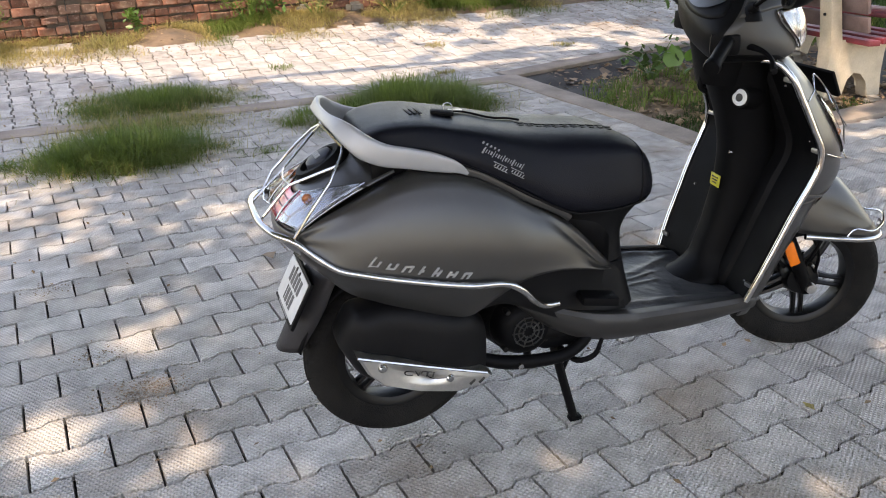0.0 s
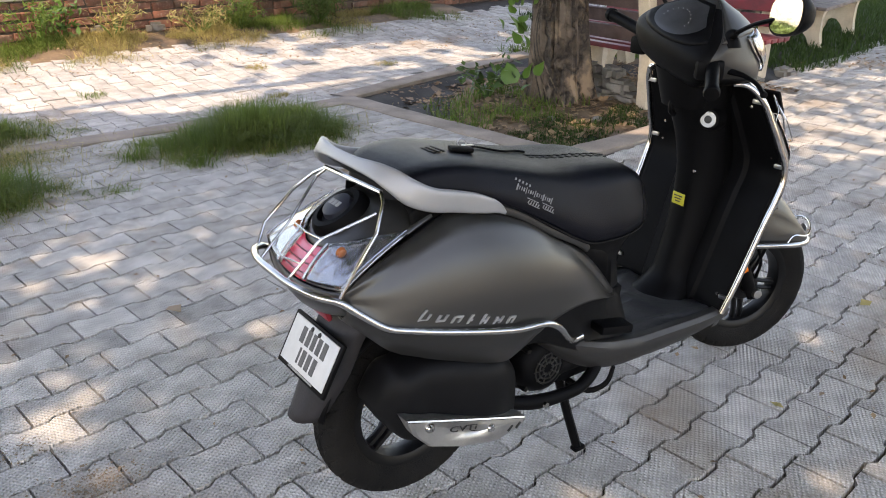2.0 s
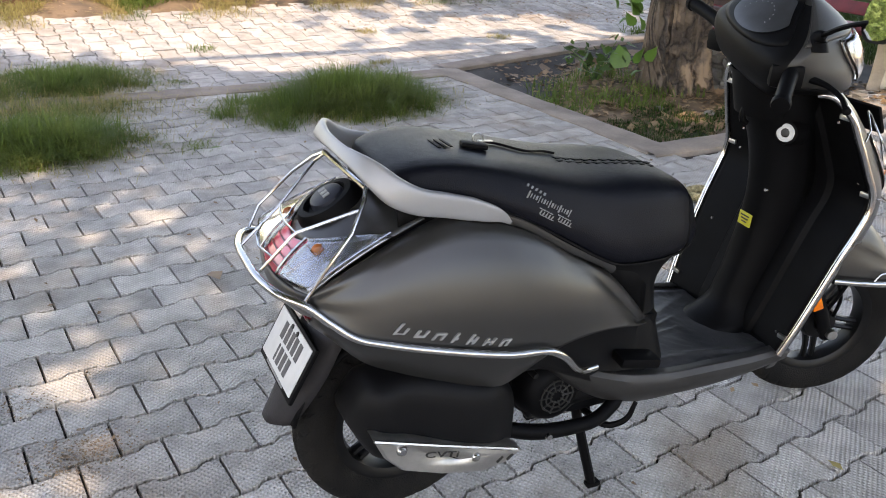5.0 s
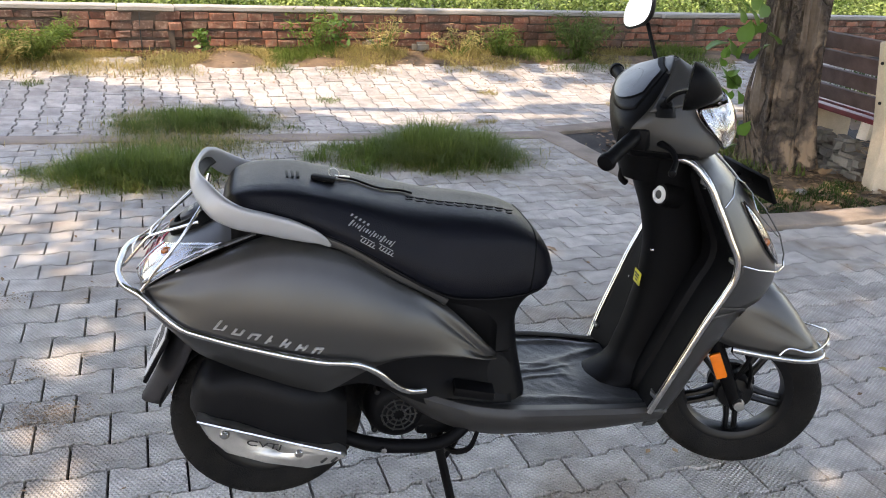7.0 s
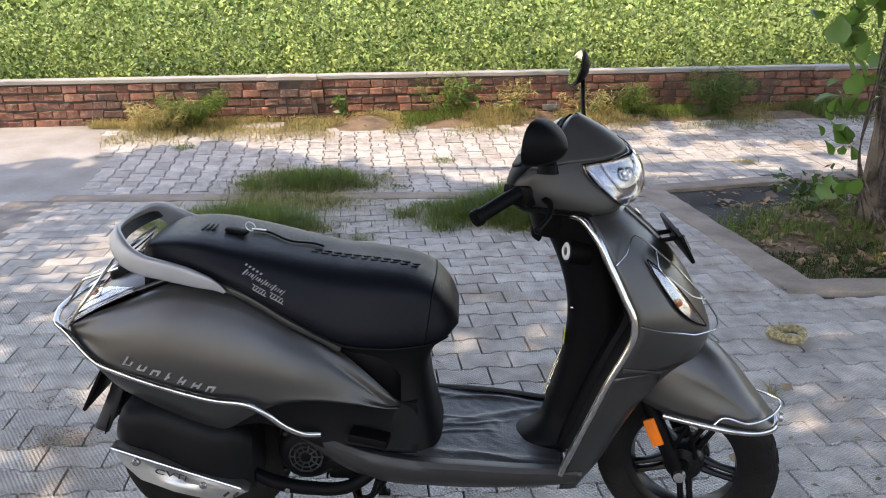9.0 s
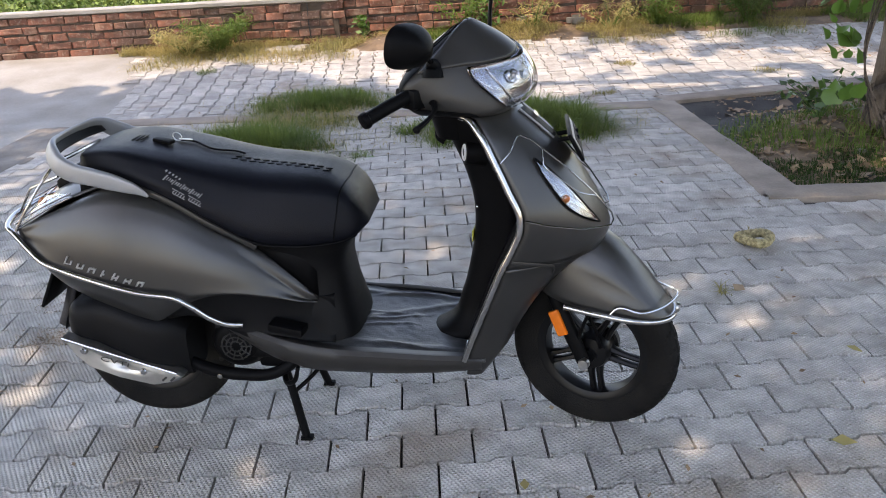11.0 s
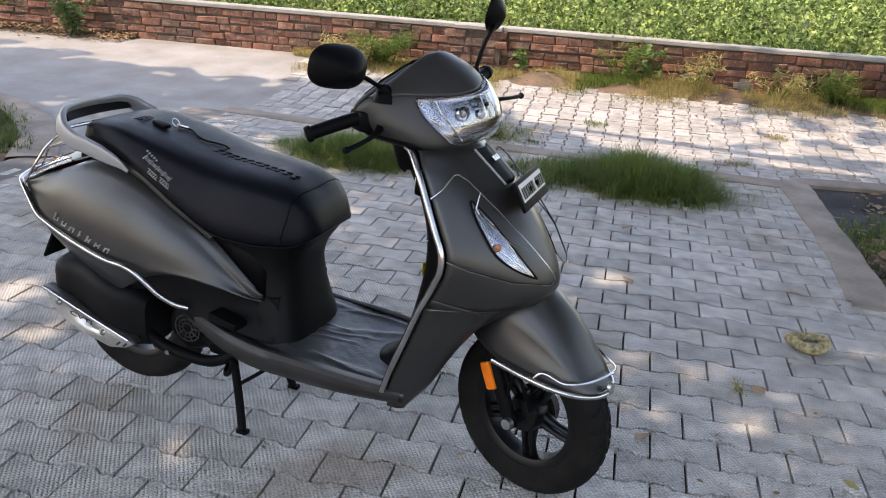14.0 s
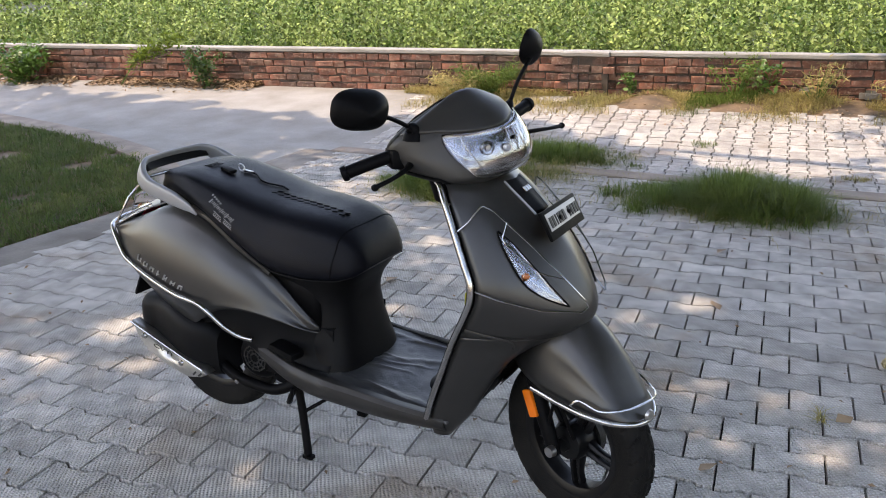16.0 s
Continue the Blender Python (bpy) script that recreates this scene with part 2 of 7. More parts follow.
KERB = mat("weathered pinkish concrete", (0.30, 0.245, 0.20), 0.9, 0, 0.4, 4, 70, 0.7, tint=(0.16, 0.13, 0.105))
SOIL = mat("dry soil", (0.2, 0.13, 0.075), 0.95, 0, 0.6, 5, 40, 1.0, tint=(0.055, 0.042, 0.03))
SAND_PALE = mat("dry brown dirt", (0.24, 0.17, 0.11), 0.95, 0, 0.5, 20, 120, 0.4, tint=(0.15, 0.11, 0.075), island=0.6)
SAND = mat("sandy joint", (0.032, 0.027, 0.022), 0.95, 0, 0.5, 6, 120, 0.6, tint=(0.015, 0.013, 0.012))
BRICK = mat("red brick", (0.27, 0.098, 0.06), 0.9, 0, 0.6, 7, 55, 1.0, tint=(0.12, 0.06, 0.044), island=0.9, extra=weathered)
BRICK_OBJ = mat("red brick piece", (0.27, 0.098, 0.06), 0.9, 0, 0.6, 7, 55, 1.0, tint=(0.12, 0.06, 0.044), objrand=0.9, extra=weathered)
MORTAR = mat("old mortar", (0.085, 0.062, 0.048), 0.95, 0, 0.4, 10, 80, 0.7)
BARK = mat("brown bark", (0.16, 0.12, 0.088), 0.9, 0, 0.6, 5, 45, 1.0, tint=(0.06, 0.042, 0.031), extra=furrowed)
LEAF = mat("tree leaf", (0.055, 0.11, 0.025), 0.45, 0, 0.2, 4, 60, 0.0, island=0.6, extra=leafy)
VINE = mat("vine leaf", (0.085, 0.17, 0.03), 0.4, 0, 0.2, 4, 60, 0.0, island=0.5, extra=leafy)
SAPLING = mat("sapling leaf", (0.14, 0.2, 0.03), 0.5, 0, 0.2, 4, 60, 0.0, spec=0.15, island=0.5, extra=leafy)


def thick_leaf(nt, bsdf, tc, hsv):
    """Thicker leaves that let less light through."""
    leafy(nt, bsdf, tc, hsv)
    for n in nt.nodes:
        if n.type == "MIX_SHADER":
            n.inputs[0].default_value = 0.16


CROP = mat("crop leaf", (0.04, 0.092, 0.017), 0.5, 0, 0.25, 1.6, 60, 0.0, tint=(0.28, 0.34, 0.105), spec=0.12, island=1.2, extra=thick_leaf)
GRASS = mat("green grass", (0.07, 0.122, 0.02), 0.6, 0, 0.2, 5, 60, 0.0, tint=(0.14, 0.185, 0.05), spec=0.12, island=0.6, extra=leafy)
LAWNGRASS = mat("rough lawn grass", (0.055, 0.1, 0.022), 0.6, 0, 0.2, 3, 60, 0.0, tint=(0.12, 0.148, 0.05), spec=0.12, island=0.6, extra=leafy)
DRYGRASS = mat("dry yellow grass", (0.42, 0.33, 0.14), 0.7, 0, 0.2, 3, 60, 0.0, tint=(0.22, 0.21, 0.085), spec=0.12, island=0.6, extra=leafy)
# dark copy of the grass green, with the shade painted into its colour
SHADE_GRASS = mat("green grass darkened for shade", (0.032, 0.062, 0.016), 0.55, 0, 0.2, 3, 60, 0.0, tint=(0.05, 0.085, 0.022), spec=0.12, island=0.6, extra=leafy)
LITTER = mat("dry fallen leaf", (0.27, 0.18, 0.10), 0.7, 0, 0.3, 8, 60, 0.0, tint=(0.14, 0.08, 0.04), island=0.8)
REDPAINT = mat("faded red paint", (0.19, 0.022, 0.03), 0.5, 0, 0.4, 10, 120, 0.2, tint=(0.11, 0.025, 0.03), spec=0.3)
CREAM = mat("cream painted concrete", (0.55, 0.45, 0.33), 0.85, 0, 0.3, 7, 90, 0.4)
STONE = mat("rubble stone", (0.24, 0.22, 0.19), 0.9, 0, 0.4, 9, 70, 0.6)
FIELD = mat("field floor", (0.03, 0.04, 0.015), 0.9, 0, 0.5, 1.5, 20, 0.8)
STRAW = mat("coiled dry straw", (0.44, 0.36, 0.19), 0.8, 0, 0.6, 70, 200, 0.6, tint=(0.13, 0.11, 0.055))
DULLPAINT = mat("dull brown slat paint", (0.13, 0.085, 0.08), 0.7, 0, 0.4, 10, 120, 0.3)
WOODGREY = mat("weathered slat paint", (0.20, 0.16, 0.14), 0.7, 0, 0.4, 10, 120, 0.3)


# ---- mesh helpers ----
def empty(name, at=(0, 0, 0), rz=0.0):
    ob = new(name)
    ob.empty_display_size = 0.1
    ob.matrix_world = pose(*at, 0, 0, rz)
    return ob


def part(name, bm, material, parent=None, label="", smooth=True, solid=0.0):
    """Links a bmesh as one mesh object, under a thing or a part."""
    me = bpy.data.meshes.new(name)
    bmesh.ops.recalc_face_normals(bm, faces=bm.faces)
    bm.to_mesh(me)
    bm.free()
    me.materials.append(material)
    if smooth:
        me.polygons.foreach_set("use_smooth", [True] * len(me.polygons))
        me.set_sharp_from_angle(angle=radians(38))
    ob = new(name, me)
    ob.parent = parent
    if label:
        ob["label"] = label
    if solid:
        so = ob.modifiers.new("thickness", "SOLIDIFY")
        so.thickness, so.offset = solid, -1
    return ob


def raw(name, verts, faces, material, parent=None, smooth=False):
    me = bpy.data.meshes.new(name)
    me.from_pydata([tuple(v) for v in verts], [], faces)
    me.materials.append(material)
    if smooth:
        me.polygons.foreach_set("use_smooth", [True] * len(me.polygons))
    ob = new(name, me)
    ob.parent = parent
    return ob


def cr(pts, n):
    """n points on a smooth curve through pts (Catmull-Rom by arc length of the control points)."""
    p = np.array(pts, float)
    if len(p) == 2:
        return p[0] + (p[1] - p[0]) * np.linspace(0, 1, n)[:, None]
    d = np.r_[0, np.cumsum(np.linalg.norm(np.diff(p, axis=0), axis=1))]
    m = np.gradient(p, d, axis=0) if len(p) > 2 else None
    out = []
    for s in np.linspace(0, d[-1], n):
        i = min(max(int(np.searchsorted(d, s) - 1), 0), len(p) - 2)
        h = d[i + 1] - d[i]
        u = (s - d[i]) / h
        out.append((2 * u**3 - 3 * u**2 + 1) * p[i] + (u**3 - 2 * u**2 + u) * h * m[i] + (-2 * u**3 + 3 * u**2) * p[i + 1] + (u**3 - u**2) * h * m[i + 1])
    return np.array(out)


def table(x, keys):
    """Smooth value at x from (x, value) pairs."""
    k = np.array(keys, float)
    i = int(np.clip(np.searchsorted(k[:, 0], x) - 1, 0, len(k) - 2))
    m = np.gradient(k[:, 1], k[:, 0])
    h = k[i + 1, 0] - k[i, 0]
    u = float(np.clip((x - k[i, 0]) / h, 0, 1))
    return (2 * u**3 - 3 * u**2 + 1) * k[i, 1] + (u**3 - 2 * u**2 + u) * h * m[i] + (-2 * u**3 + 3 * u**2) * k[i + 1, 1] + (u**3 - u**2) * h * m[i + 1]


def grid(rows, closed=False, caps=False, bm=None):
    """A skin over rows of points; closed: each row is a ring; caps: the end rings are filled."""
    bm = bm or bmesh.new()
    vs = [[bm.verts.new(tuple(p)) for p in r] for r in rows]
    n = len(vs[0])
    for a, b in zip(vs, vs[1:]):
        for i in range(n if closed else n - 1):
            j = (i + 1) % n
            bm.faces.new((a[i], a[j], b[j], b[i]))
    if caps:
        bm.faces.new(vs[0][::-1])
        bm.faces.new(vs[-1])
    return bm


def tube(pts, r, seg=8, n=0, bm=None, flat=1.0, up=(0, 0, 1), square=1.0):
    """A round bar along pts; n: smoothed to that many stations; flat: squeezes the section across up; square: below 1 the section has flatter sides."""
    p = cr(pts, n) if n else np.array(pts, float)
    radii = np.interp(np.linspace(0, 1, len(p)), np.linspace(0, 1, len(r)), r) if isinstance(r, (list, tuple)) else [r] * len(p)
    rows = []
    side = None
    for i in range(len(p)):
        t = p[min(i + 1, len(p) - 1)] - p[max(i - 1, 0)]
        t = t / (np.linalg.norm(t) or 1)
        if side is None:
            u = np.array(up, float)
            u = u if abs(u @ t) < 0.95 else np.array((1.0, 0, 0))
            side = np.cross(t, u)
        side = side - t * (side @ t)
        side /= np.linalg.norm(side)
        v = np.cross(side, t)
        rows.append([p[i] + radii[i] * (flat * math.copysign(abs(math.cos(a)) ** square, math.cos(a)) * side + math.copysign(abs(math.sin(a)) ** square, math.sin(a)) * v) for a in np.arange(seg) * 2 * math.pi / seg])
    return grid(rows, True, True, bm)


def lathe(profile, seg=32, axis="y", bm=None, close=False):
    """A body turned round an axis; profile: (radius, place along the axis)."""
    rows = []
    for a in np.arange(seg + 1) * 2 * math.pi / seg:
        c, s = math.cos(a), math.sin(a)
        rows.append([(r * c, h, r * s) if axis == "y" else ((r * c, r * s, h) if axis == "z" else (h, r * c, r * s)) for r, h in profile])
    bm = grid(rows, close, False, bm)
    bmesh.ops.remove_doubles(bm, verts=bm.verts, dist=1e-5)
    return bm


def block(sx, sy, sz, m=None, bevel=0.004, bm=None):
    b = bmesh.new()
    bmesh.ops.create_cube(b, size=1)
    bmesh.ops.scale(b, vec=(sx, sy, sz), verts=b.verts)
    if bevel:
        bmesh.ops.bevel(b, geom=b.edges[:], offset=min(bevel, 0.45 * min(sx, sy, sz)), segments=2, affect="EDGES", profile=0.6)
    if m is not None:
        b.transform(m)
    if bm is None:
        return b
    me = bpy.data.meshes.new("tmp")
    b.to_mesh(me)
    b.free()
    bm.from_mesh(me)
    bpy.data.meshes.remove(me)
    return bm


def moved(bm, m):
    bm.transform(m)
    return bm


def mirrored(pts):
    return [(x, -y, z) for x, y, z in pts]


def frame_to(at, normal, up=(0, 0, 1)):
    """A pose whose z axis points along normal and whose y axis leans to up."""
    z = Vector(normal).normalized()
    x = Vector(up).cross(z).normalized()
    y = z.cross(x)
    m = Matrix((x, y, z)).transposed().to_4x4()
    m.translation = at
    return m


# ---- the scooter ----
STEER = -20.0
LOW = pose(1.335, -0.011, 0, 0, 0, STEER)
HEAD = pose(0.99, 0.0, 0, 0, 0, STEER)
COVER = HEAD @ pose(0, 0, 1.0, 9, 0, 0) @ pose(0, 0, -1.0)
scooter = tagged(empty("scooter", (0, 0.02, 0)), "dusty grey metallic scooter on its centre stand, bars turned", "scooter")


def both(name, rows, material, label="", solid=0.003, parent=None):
    """The right half and its mirror image as two parts."""
    for flip in (False, True):
        part(name, grid([mirrored(r) if flip else r for r in rows]), material, parent or scooter, label, solid=solid)


# rear body: a swelling panel a side, with a rolled shoulder, a crease and a tucked-in lower edge
BODY_X0, BODY_X1 = -0.176, 0.598
TOP_Y = [(-0.176, 0.164), (-0.1, 0.158), (-0.005, 0.144), (0.09, 0.142), (0.225, 0.155), (0.35, 0.164), (0.457, 0.164), (0.556, 0.155), (0.6, 0.143)]
TOP_Z = [(-0.176, 0.664), (-0.12, 0.69), (-0.06, 0.713), (-0.005, 0.735), (0.05, 0.757), (0.09, 0.768), (0.15, 0.759), (0.225, 0.735), (0.35, 0.662), (0.457, 0.601), (0.556, 0.502), (0.6, 0.452)]
CREASE_Y = [(-0.176, 0.168), (-0.1, 0.178), (0.0, 0.185), (0.1, 0.19), (0.2, 0.195), (0.3, 0.197), (0.4, 0.194), (0.5, 0.178), (0.57, 0.16), (0.6, 0.145)]
CREASE_Z = [(-0.176, 0.652), (-0.137, 0.662), (-0.074, 0.684), (-0.01, 0.716), (0.047, 0.737), (0.105, 0.744), (0.157, 0.741), (0.222, 0.725), (0.295, 0.691), (0.345, 0.655), (0.409, 0.611), (0.477, 0.548), (0.518, 0.508), (0.57, 0.459), (0.6, 0.446)]
OUT_Y = [(-0.176, 0.172), (-0.1, 0.2), (0.0, 0.226), (0.1, 0.243), (0.2, 0.25), (0.3, 0.247), (0.4, 0.23), (0.5, 0.197), (0.57, 0.165), (0.6, 0.146)]
WAIST_Z = [(-0.176, 0.634), (-0.1, 0.583), (0.0, 0.56), (0.1, 0.54), (0.2, 0.523), (0.27, 0.518), (0.334, 0.52), (0.411, 0.512), (0.5, 0.485), (0.564, 0.456), (0.6, 0.443)]
LOW_Y = [(-0.176, 0.15), (-0.1, 0.172), (0.0, 0.197), (0.1, 0.214), (0.19, 0.226), (0.27, 0.238), (0.4, 0.224), (0.5, 0.192), (0.564, 0.163), (0.6, 0.144)]
LOW_Z = [(-0.176, 0.6), (-0.126, 0.553), (-0.088, 0.517), (-0.02, 0.485), (0.062, 0.456), (0.145, 0.43), (0.19, 0.424), (0.234, 0.45), (0.271, 0.474), (0.334, 0.497), (0.411, 0.497), (0.5, 0.474), (0.564, 0.452), (0.6, 0.44)]


def body_row(x):
    """The section of the right-hand body panel at x, from the top edge down."""
    top, crease = (table(x, TOP_Y), table(x, TOP_Z)), (table(x, CREASE_Y), table(x, CREASE_Z))
    waist = (table(x, OUT_Y) + 0.004, table(x, WAIST_Z))
    bulge = (table(x, OUT_Y) - 0.005, 0.42 * crease[1] + 0.58 * waist[1])
    low = (table(x, LOW_Y), table(x, LOW_Z))
    roll = (0.5 * (top[0] + crease[0]) + 0.002, 0.5 * (top[1] + crease[1]) + 0.006)
    face = cr([crease, (0.44 * crease[0] + 0.56 * bulge[0], 0.6 * crease[1] + 0.4 * bulge[1]), bulge, waist], 18)
    tuck = cr([waist, (0.55 * waist[0] + 0.45 * low[0] + 0.006, 0.5 * (waist[1] + low[1])), low], 8)
    row = [(top[0] - 0.012, top[1] - 0.006)] + list(cr([top, roll, crease], 7)) + list(face[1:]) + list(tuck[1:]) + [(low[0] - 0.012, low[1] + 0.003)]
    return [(x, -y, z) for y, z in row]


def body_y(x, z):
    """How far out the panel lies at a place on its face."""
    row = body_row(x)[8:-1]
    return np.interp(-z, [-p[2] for p in row], [-p[1] for p in row])


both("side_panel", [body_row(x) for x in np.linspace(BODY_X0, BODY_X1, 54)], PAINT, "swelling grey metallic side panel")


def tail(u, v, lift=0.0):
    """The sloping rear deck: u climbs from the skirt to the seat, v runs across."""
    s = np.array((-0.205 + 0.03 * v * v, 0.166 * v, 0.648 + 0.018 * v * v))
    c = np.array((-0.15 + 0.05 * v * v, 0.157 * v, 0.745 - 0.03 * v * v))
    e = np.array((0.05, 0.138 * v, 0.8 - 0.035 * v * v))
    p = (1 - u) ** 2 * s + 2 * u * (1 - u) * c + u * u * e
    return p + lift * np.array((-0.55, 0.25 * v, 0.8))


# skirt wrapping round the tail below the lamps
rows = []
for v in np.linspace(-1, 1, 33):
    p = tail(0, v)
    row = []
    for k in np.linspace(0, 1, 9):
        row.append((p[0] - 0.006 * math.sin(k * math.pi) + 0.028 * k**2, p[1] * (1 + 0.015 * math.sin(k * math.pi) - 0.09 * k**2), p[2] - 0.002 - (0.075 - 0.01 * abs(v)) * k))
    row.append((p[0] + 0.05, p[1] * 0.84, p[2] - 0.062))
    rows.append(row)
part("tail_skirt", grid(rows), PAINT, scooter, "grey skirt wrapping round under the lamps", solid=0.003)


def lamp_end(v):
    return 0.32 + 0.46 * abs(v) ** 2


for name, v0, v1, m, lab in (("tail_lamp", -0.34, 0.34, RED, "red tail lamp lens"), ("rear_indicator", -1.0, -0.35, REFLECT_TAIL, "faceted reflector of the rear indicator"), ("rear_indicator", 0.35, 1.0, REFLECT_TAIL, "faceted reflector of the rear indicator")):
    span = np.linspace(v0, v1, 18)
    base = part(name, grid([[tail(u * (lamp_end(v) - 0.02) + 0.01, v, 0.003) for u in np.linspace(0, 1, 14)] for v in span]), m, scooter, lab, solid=0.004)
    if m is REFLECT_TAIL:
        part("lens", grid([[tail(u * (lamp_end(v) - 0.01) + 0.005, v, 0.012) for u in np.linspace(0, 1, 14)] for v in span]), CLEAR, base, "clear lamp lens", solid=0.002)
    for side in (0, 1):
        v = span[-side]
        part("lens_rim", tube([tail(u * (lamp_end(v) - 0.01) + 0.005, v, 0.013) for u in np.linspace(0, 1, 12)], 0.0016, 6), REFLECT, base, "bright rim of the lens")
    if m is REFLECT_TAIL:
        mid = 0.58 * math.copysign(1, v0 + v1)
        b = moved(lathe([(0.0, -0.012), (0.009, -0.008), (0.012, 0.0), (0.0, 0.004)], 12), Matrix.Translation(tail(0.36, mid, 0.006)))
        part("bulb", b, AMBER, base, "amber bulb")
    else:
        for k in range(3):
            part("lamp_line", tube([tail(0.07 + 0.085 * k, v, 0.0045) for v in np.linspace(v0 + 0.03, v1 - 0.03, 10)], 0.0016, 5), DARKRED, base, "dark line across the lamp")
part("tail_cover", grid([[tail(lamp_end(v) + (1 - lamp_end(v)) * u, v) for u in np.linspace(0, 1, 14)] for v in np.linspace(-1, 1, 25)]), PAINT, scooter, "grey rear deck round the fuel cap", solid=0.003)
cap_at = Vector(tail(0.62, 0.07))
cap_n = Vector((-0.5, 0.0, 0.86))
CAPM = frame_to(cap_at, cap_n) @ Matrix.Diagonal((1.08, 1.08, 1.05, 1))
cap = part("fuel_cap_housing", moved(moved(lathe([(0.0, 0.01), (0.03, 0.01), (0.035, 0.02), (0.044, 0.019), (0.05, 0.008), (0.053, -0.012)], 32, "z"), Matrix.Diagonal((1.0, 1.22, 1, 1))), CAPM), BLACK, scooter, "black fuel cap housing")
part("fuel_cap", moved(lathe([(0.0, 0.027), (0.025, 0.026), (0.03, 0.023), (0.033, 0.012)], 28, "z"), CAPM @ Matrix.Translation((0, 0.004, 0))), mat("matt blue black plastic", (0.012, 0.014, 0.022), 0.5, 0, 0.2, 20, 300, 0.05, spec=0.3), cap, "round black fuel cap")
b = bmesh.new()
for i in range(3):
    block(0.0095, 0.013, 0.0015, CAPM @ Matrix.Translation((0.0125 * (i - 1), 0.004, 0.0275)), 0.0005, b)
part("emblem", b, GREYINK, cap, "pale emblem blocks")

# seat on its black base
SEAT_MID = [(-0.02, 0.812), (-0.006, 0.84), (0.02, 0.855), (0.06, 0.862), (0.13, 0.862), (0.2, 0.85), (0.27, 0.836), (0.375, 0.812), (0.45, 0.798), (0.55, 0.786), (0.64, 0.768), (0.68, 0.748), (0.706, 0.724), (0.728, 0.688), (0.74, 0.65)]
SEAT_LOW = [(-0.02, 0.795), (0.05, 0.8), (0.13, 0.79), (0.2, 0.766), (0.25, 0.742), (0.35, 0.684), (0.42, 0.642), (0.47, 0.619), (0.54, 0.61), (0.62, 0.608), (0.67, 0.61), (0.715, 0.62), (0.74, 0.64)]
SEAT_TOPW = [(-0.02, 0.06), (0.0, 0.088), (0.05, 0.108), (0.2, 0.124), (0.4, 0.128), (0.6, 0.124), (0.69, 0.106), (0.74, 0.07)]
SEAT_W = [(-0.02, 0.08), (0.0, 0.112), (0.06, 0.14), (0.15, 0.162), (0.25, 0.178), (0.35, 0.188), (0.5, 0.188), (0.62, 0.176), (0.68, 0.155), (0.715, 0.13), (0.74, 0.09)]


def seat_row(x, n=19):
    """Half a section of the seat, from the middle of the top out and down to the hem."""
    zm, zl, wt, w = table(x, SEAT_MID), table(x, SEAT_LOW), table(x, SEAT_TOPW), table(x, SEAT_W)
    h = zm - zl
    return cr([(0, zm), (wt * 0.55, zm - 0.001), (wt * 0.9, zm - 0.05 * h), (wt + 0.3 * (w - wt) + 0.006, zm - 0.17 * h), (wt + 0.72 * (w - wt), zm - 0.42 * h), (w, zl + 0.28 * h), (w - 0.001, zl + 0.08 * h), (w - 0.014, zl)], n)


def seat_at(x, y):
    """Height of the seat's top at a place."""
    row = seat_row(x)
    return np.interp(abs(y), row[:12, 0], row[:12, 1])


rows = []
for x in np.r_[np.linspace(-0.02, 0.03, 7), np.linspace(0.05, 0.66, 28), np.linspace(0.675, 0.74, 11)]:
    half = seat_row(x)
    ripple = [0.0012 * noise.noise((x * 16, y * 30, z * 24)) for y, z in half]
    rows.append([(x, -y - r, z) for (y, z), r in zip(half[::-1], ripple[::-1])] + [(x, y + r, z) for (y, z), r in zip(half[1:], ripple[1:])])
seat = part("seat", grid(rows, True, True), VINYL, scooter, "long black vinyl seat")
rows = []
for x in np.linspace(0.0, 0.6, 24):
    ty, tz, sz = table(x, TOP_Y) - 0.006, table(x, TOP_Z) - 0.004, table(x, SEAT_LOW)
    lift = max(0.004, sz - tz)
    rows.append([(x, -ty, tz), (x, -ty + 0.008, tz + 0.7 * lift), (x, -ty + 0.035, tz + lift), (x, ty - 0.035, tz + lift), (x, ty - 0.008, tz + 0.7 * lift), (x, ty, tz)])
part("seat_base", grid(rows), BLACK, scooter, "black plastic base under the seat", solid=0.003)
for k in (-1, 1):
    part("piping", tube([(x, k * (table(x, SEAT_W) - 0.006), table(x, SEAT_LOW) + 0.002) for x in np.linspace(0.06, 0.715, 26)], 0.0032, 6), BLACK, seat)
    part("seat_trim", tube([(x, k * (table(x, TOP_Y) + 0.016), table(x, TOP_Z) + 0.012) for x in np.linspace(0.17, 0.462, 20)], 0.009, 8, flat=0.6), PAINT, scooter, "narrow grey trim under the seat")
x0 = 0.685
ring4 = []
for s in np.linspace(-1, 1, 51):
    x = x0 - 0.025 * abs(s) ** 2
    row = seat_row(x, 40)
    y, z = row[int(round(abs(s) * 38))]
    ring4.append((x, math.copysign(y, s) if s else 0.0, z))
part("seam", tube(ring4, 0.0021, 6), BLACK, seat)
# raised stitched grip pattern and print on the vinyl
for i in range(11):
    x = 0.39 + 0.024 * i
    b = bmesh.new()
    for j in range(2):
        block(0.017, 0.014, 0.003, Matrix.Translation((x + 0.006 * j, -0.045 + 0.018 * j, seat_at(x, -0.04) - 0.0004)) @ pose(0, 0, 0, 0, 7, 25), 0.001, b)
    part("embossing", b, BLACK, seat)
for i in range(3):
    part("embossing", block(0.006, 0.05, 0.002, Matrix.Translation((0.12 + 0.012 * i, -0.02, seat_at(0.12, -0.02) + 0.0005)), 0.0005), BLACK, seat)


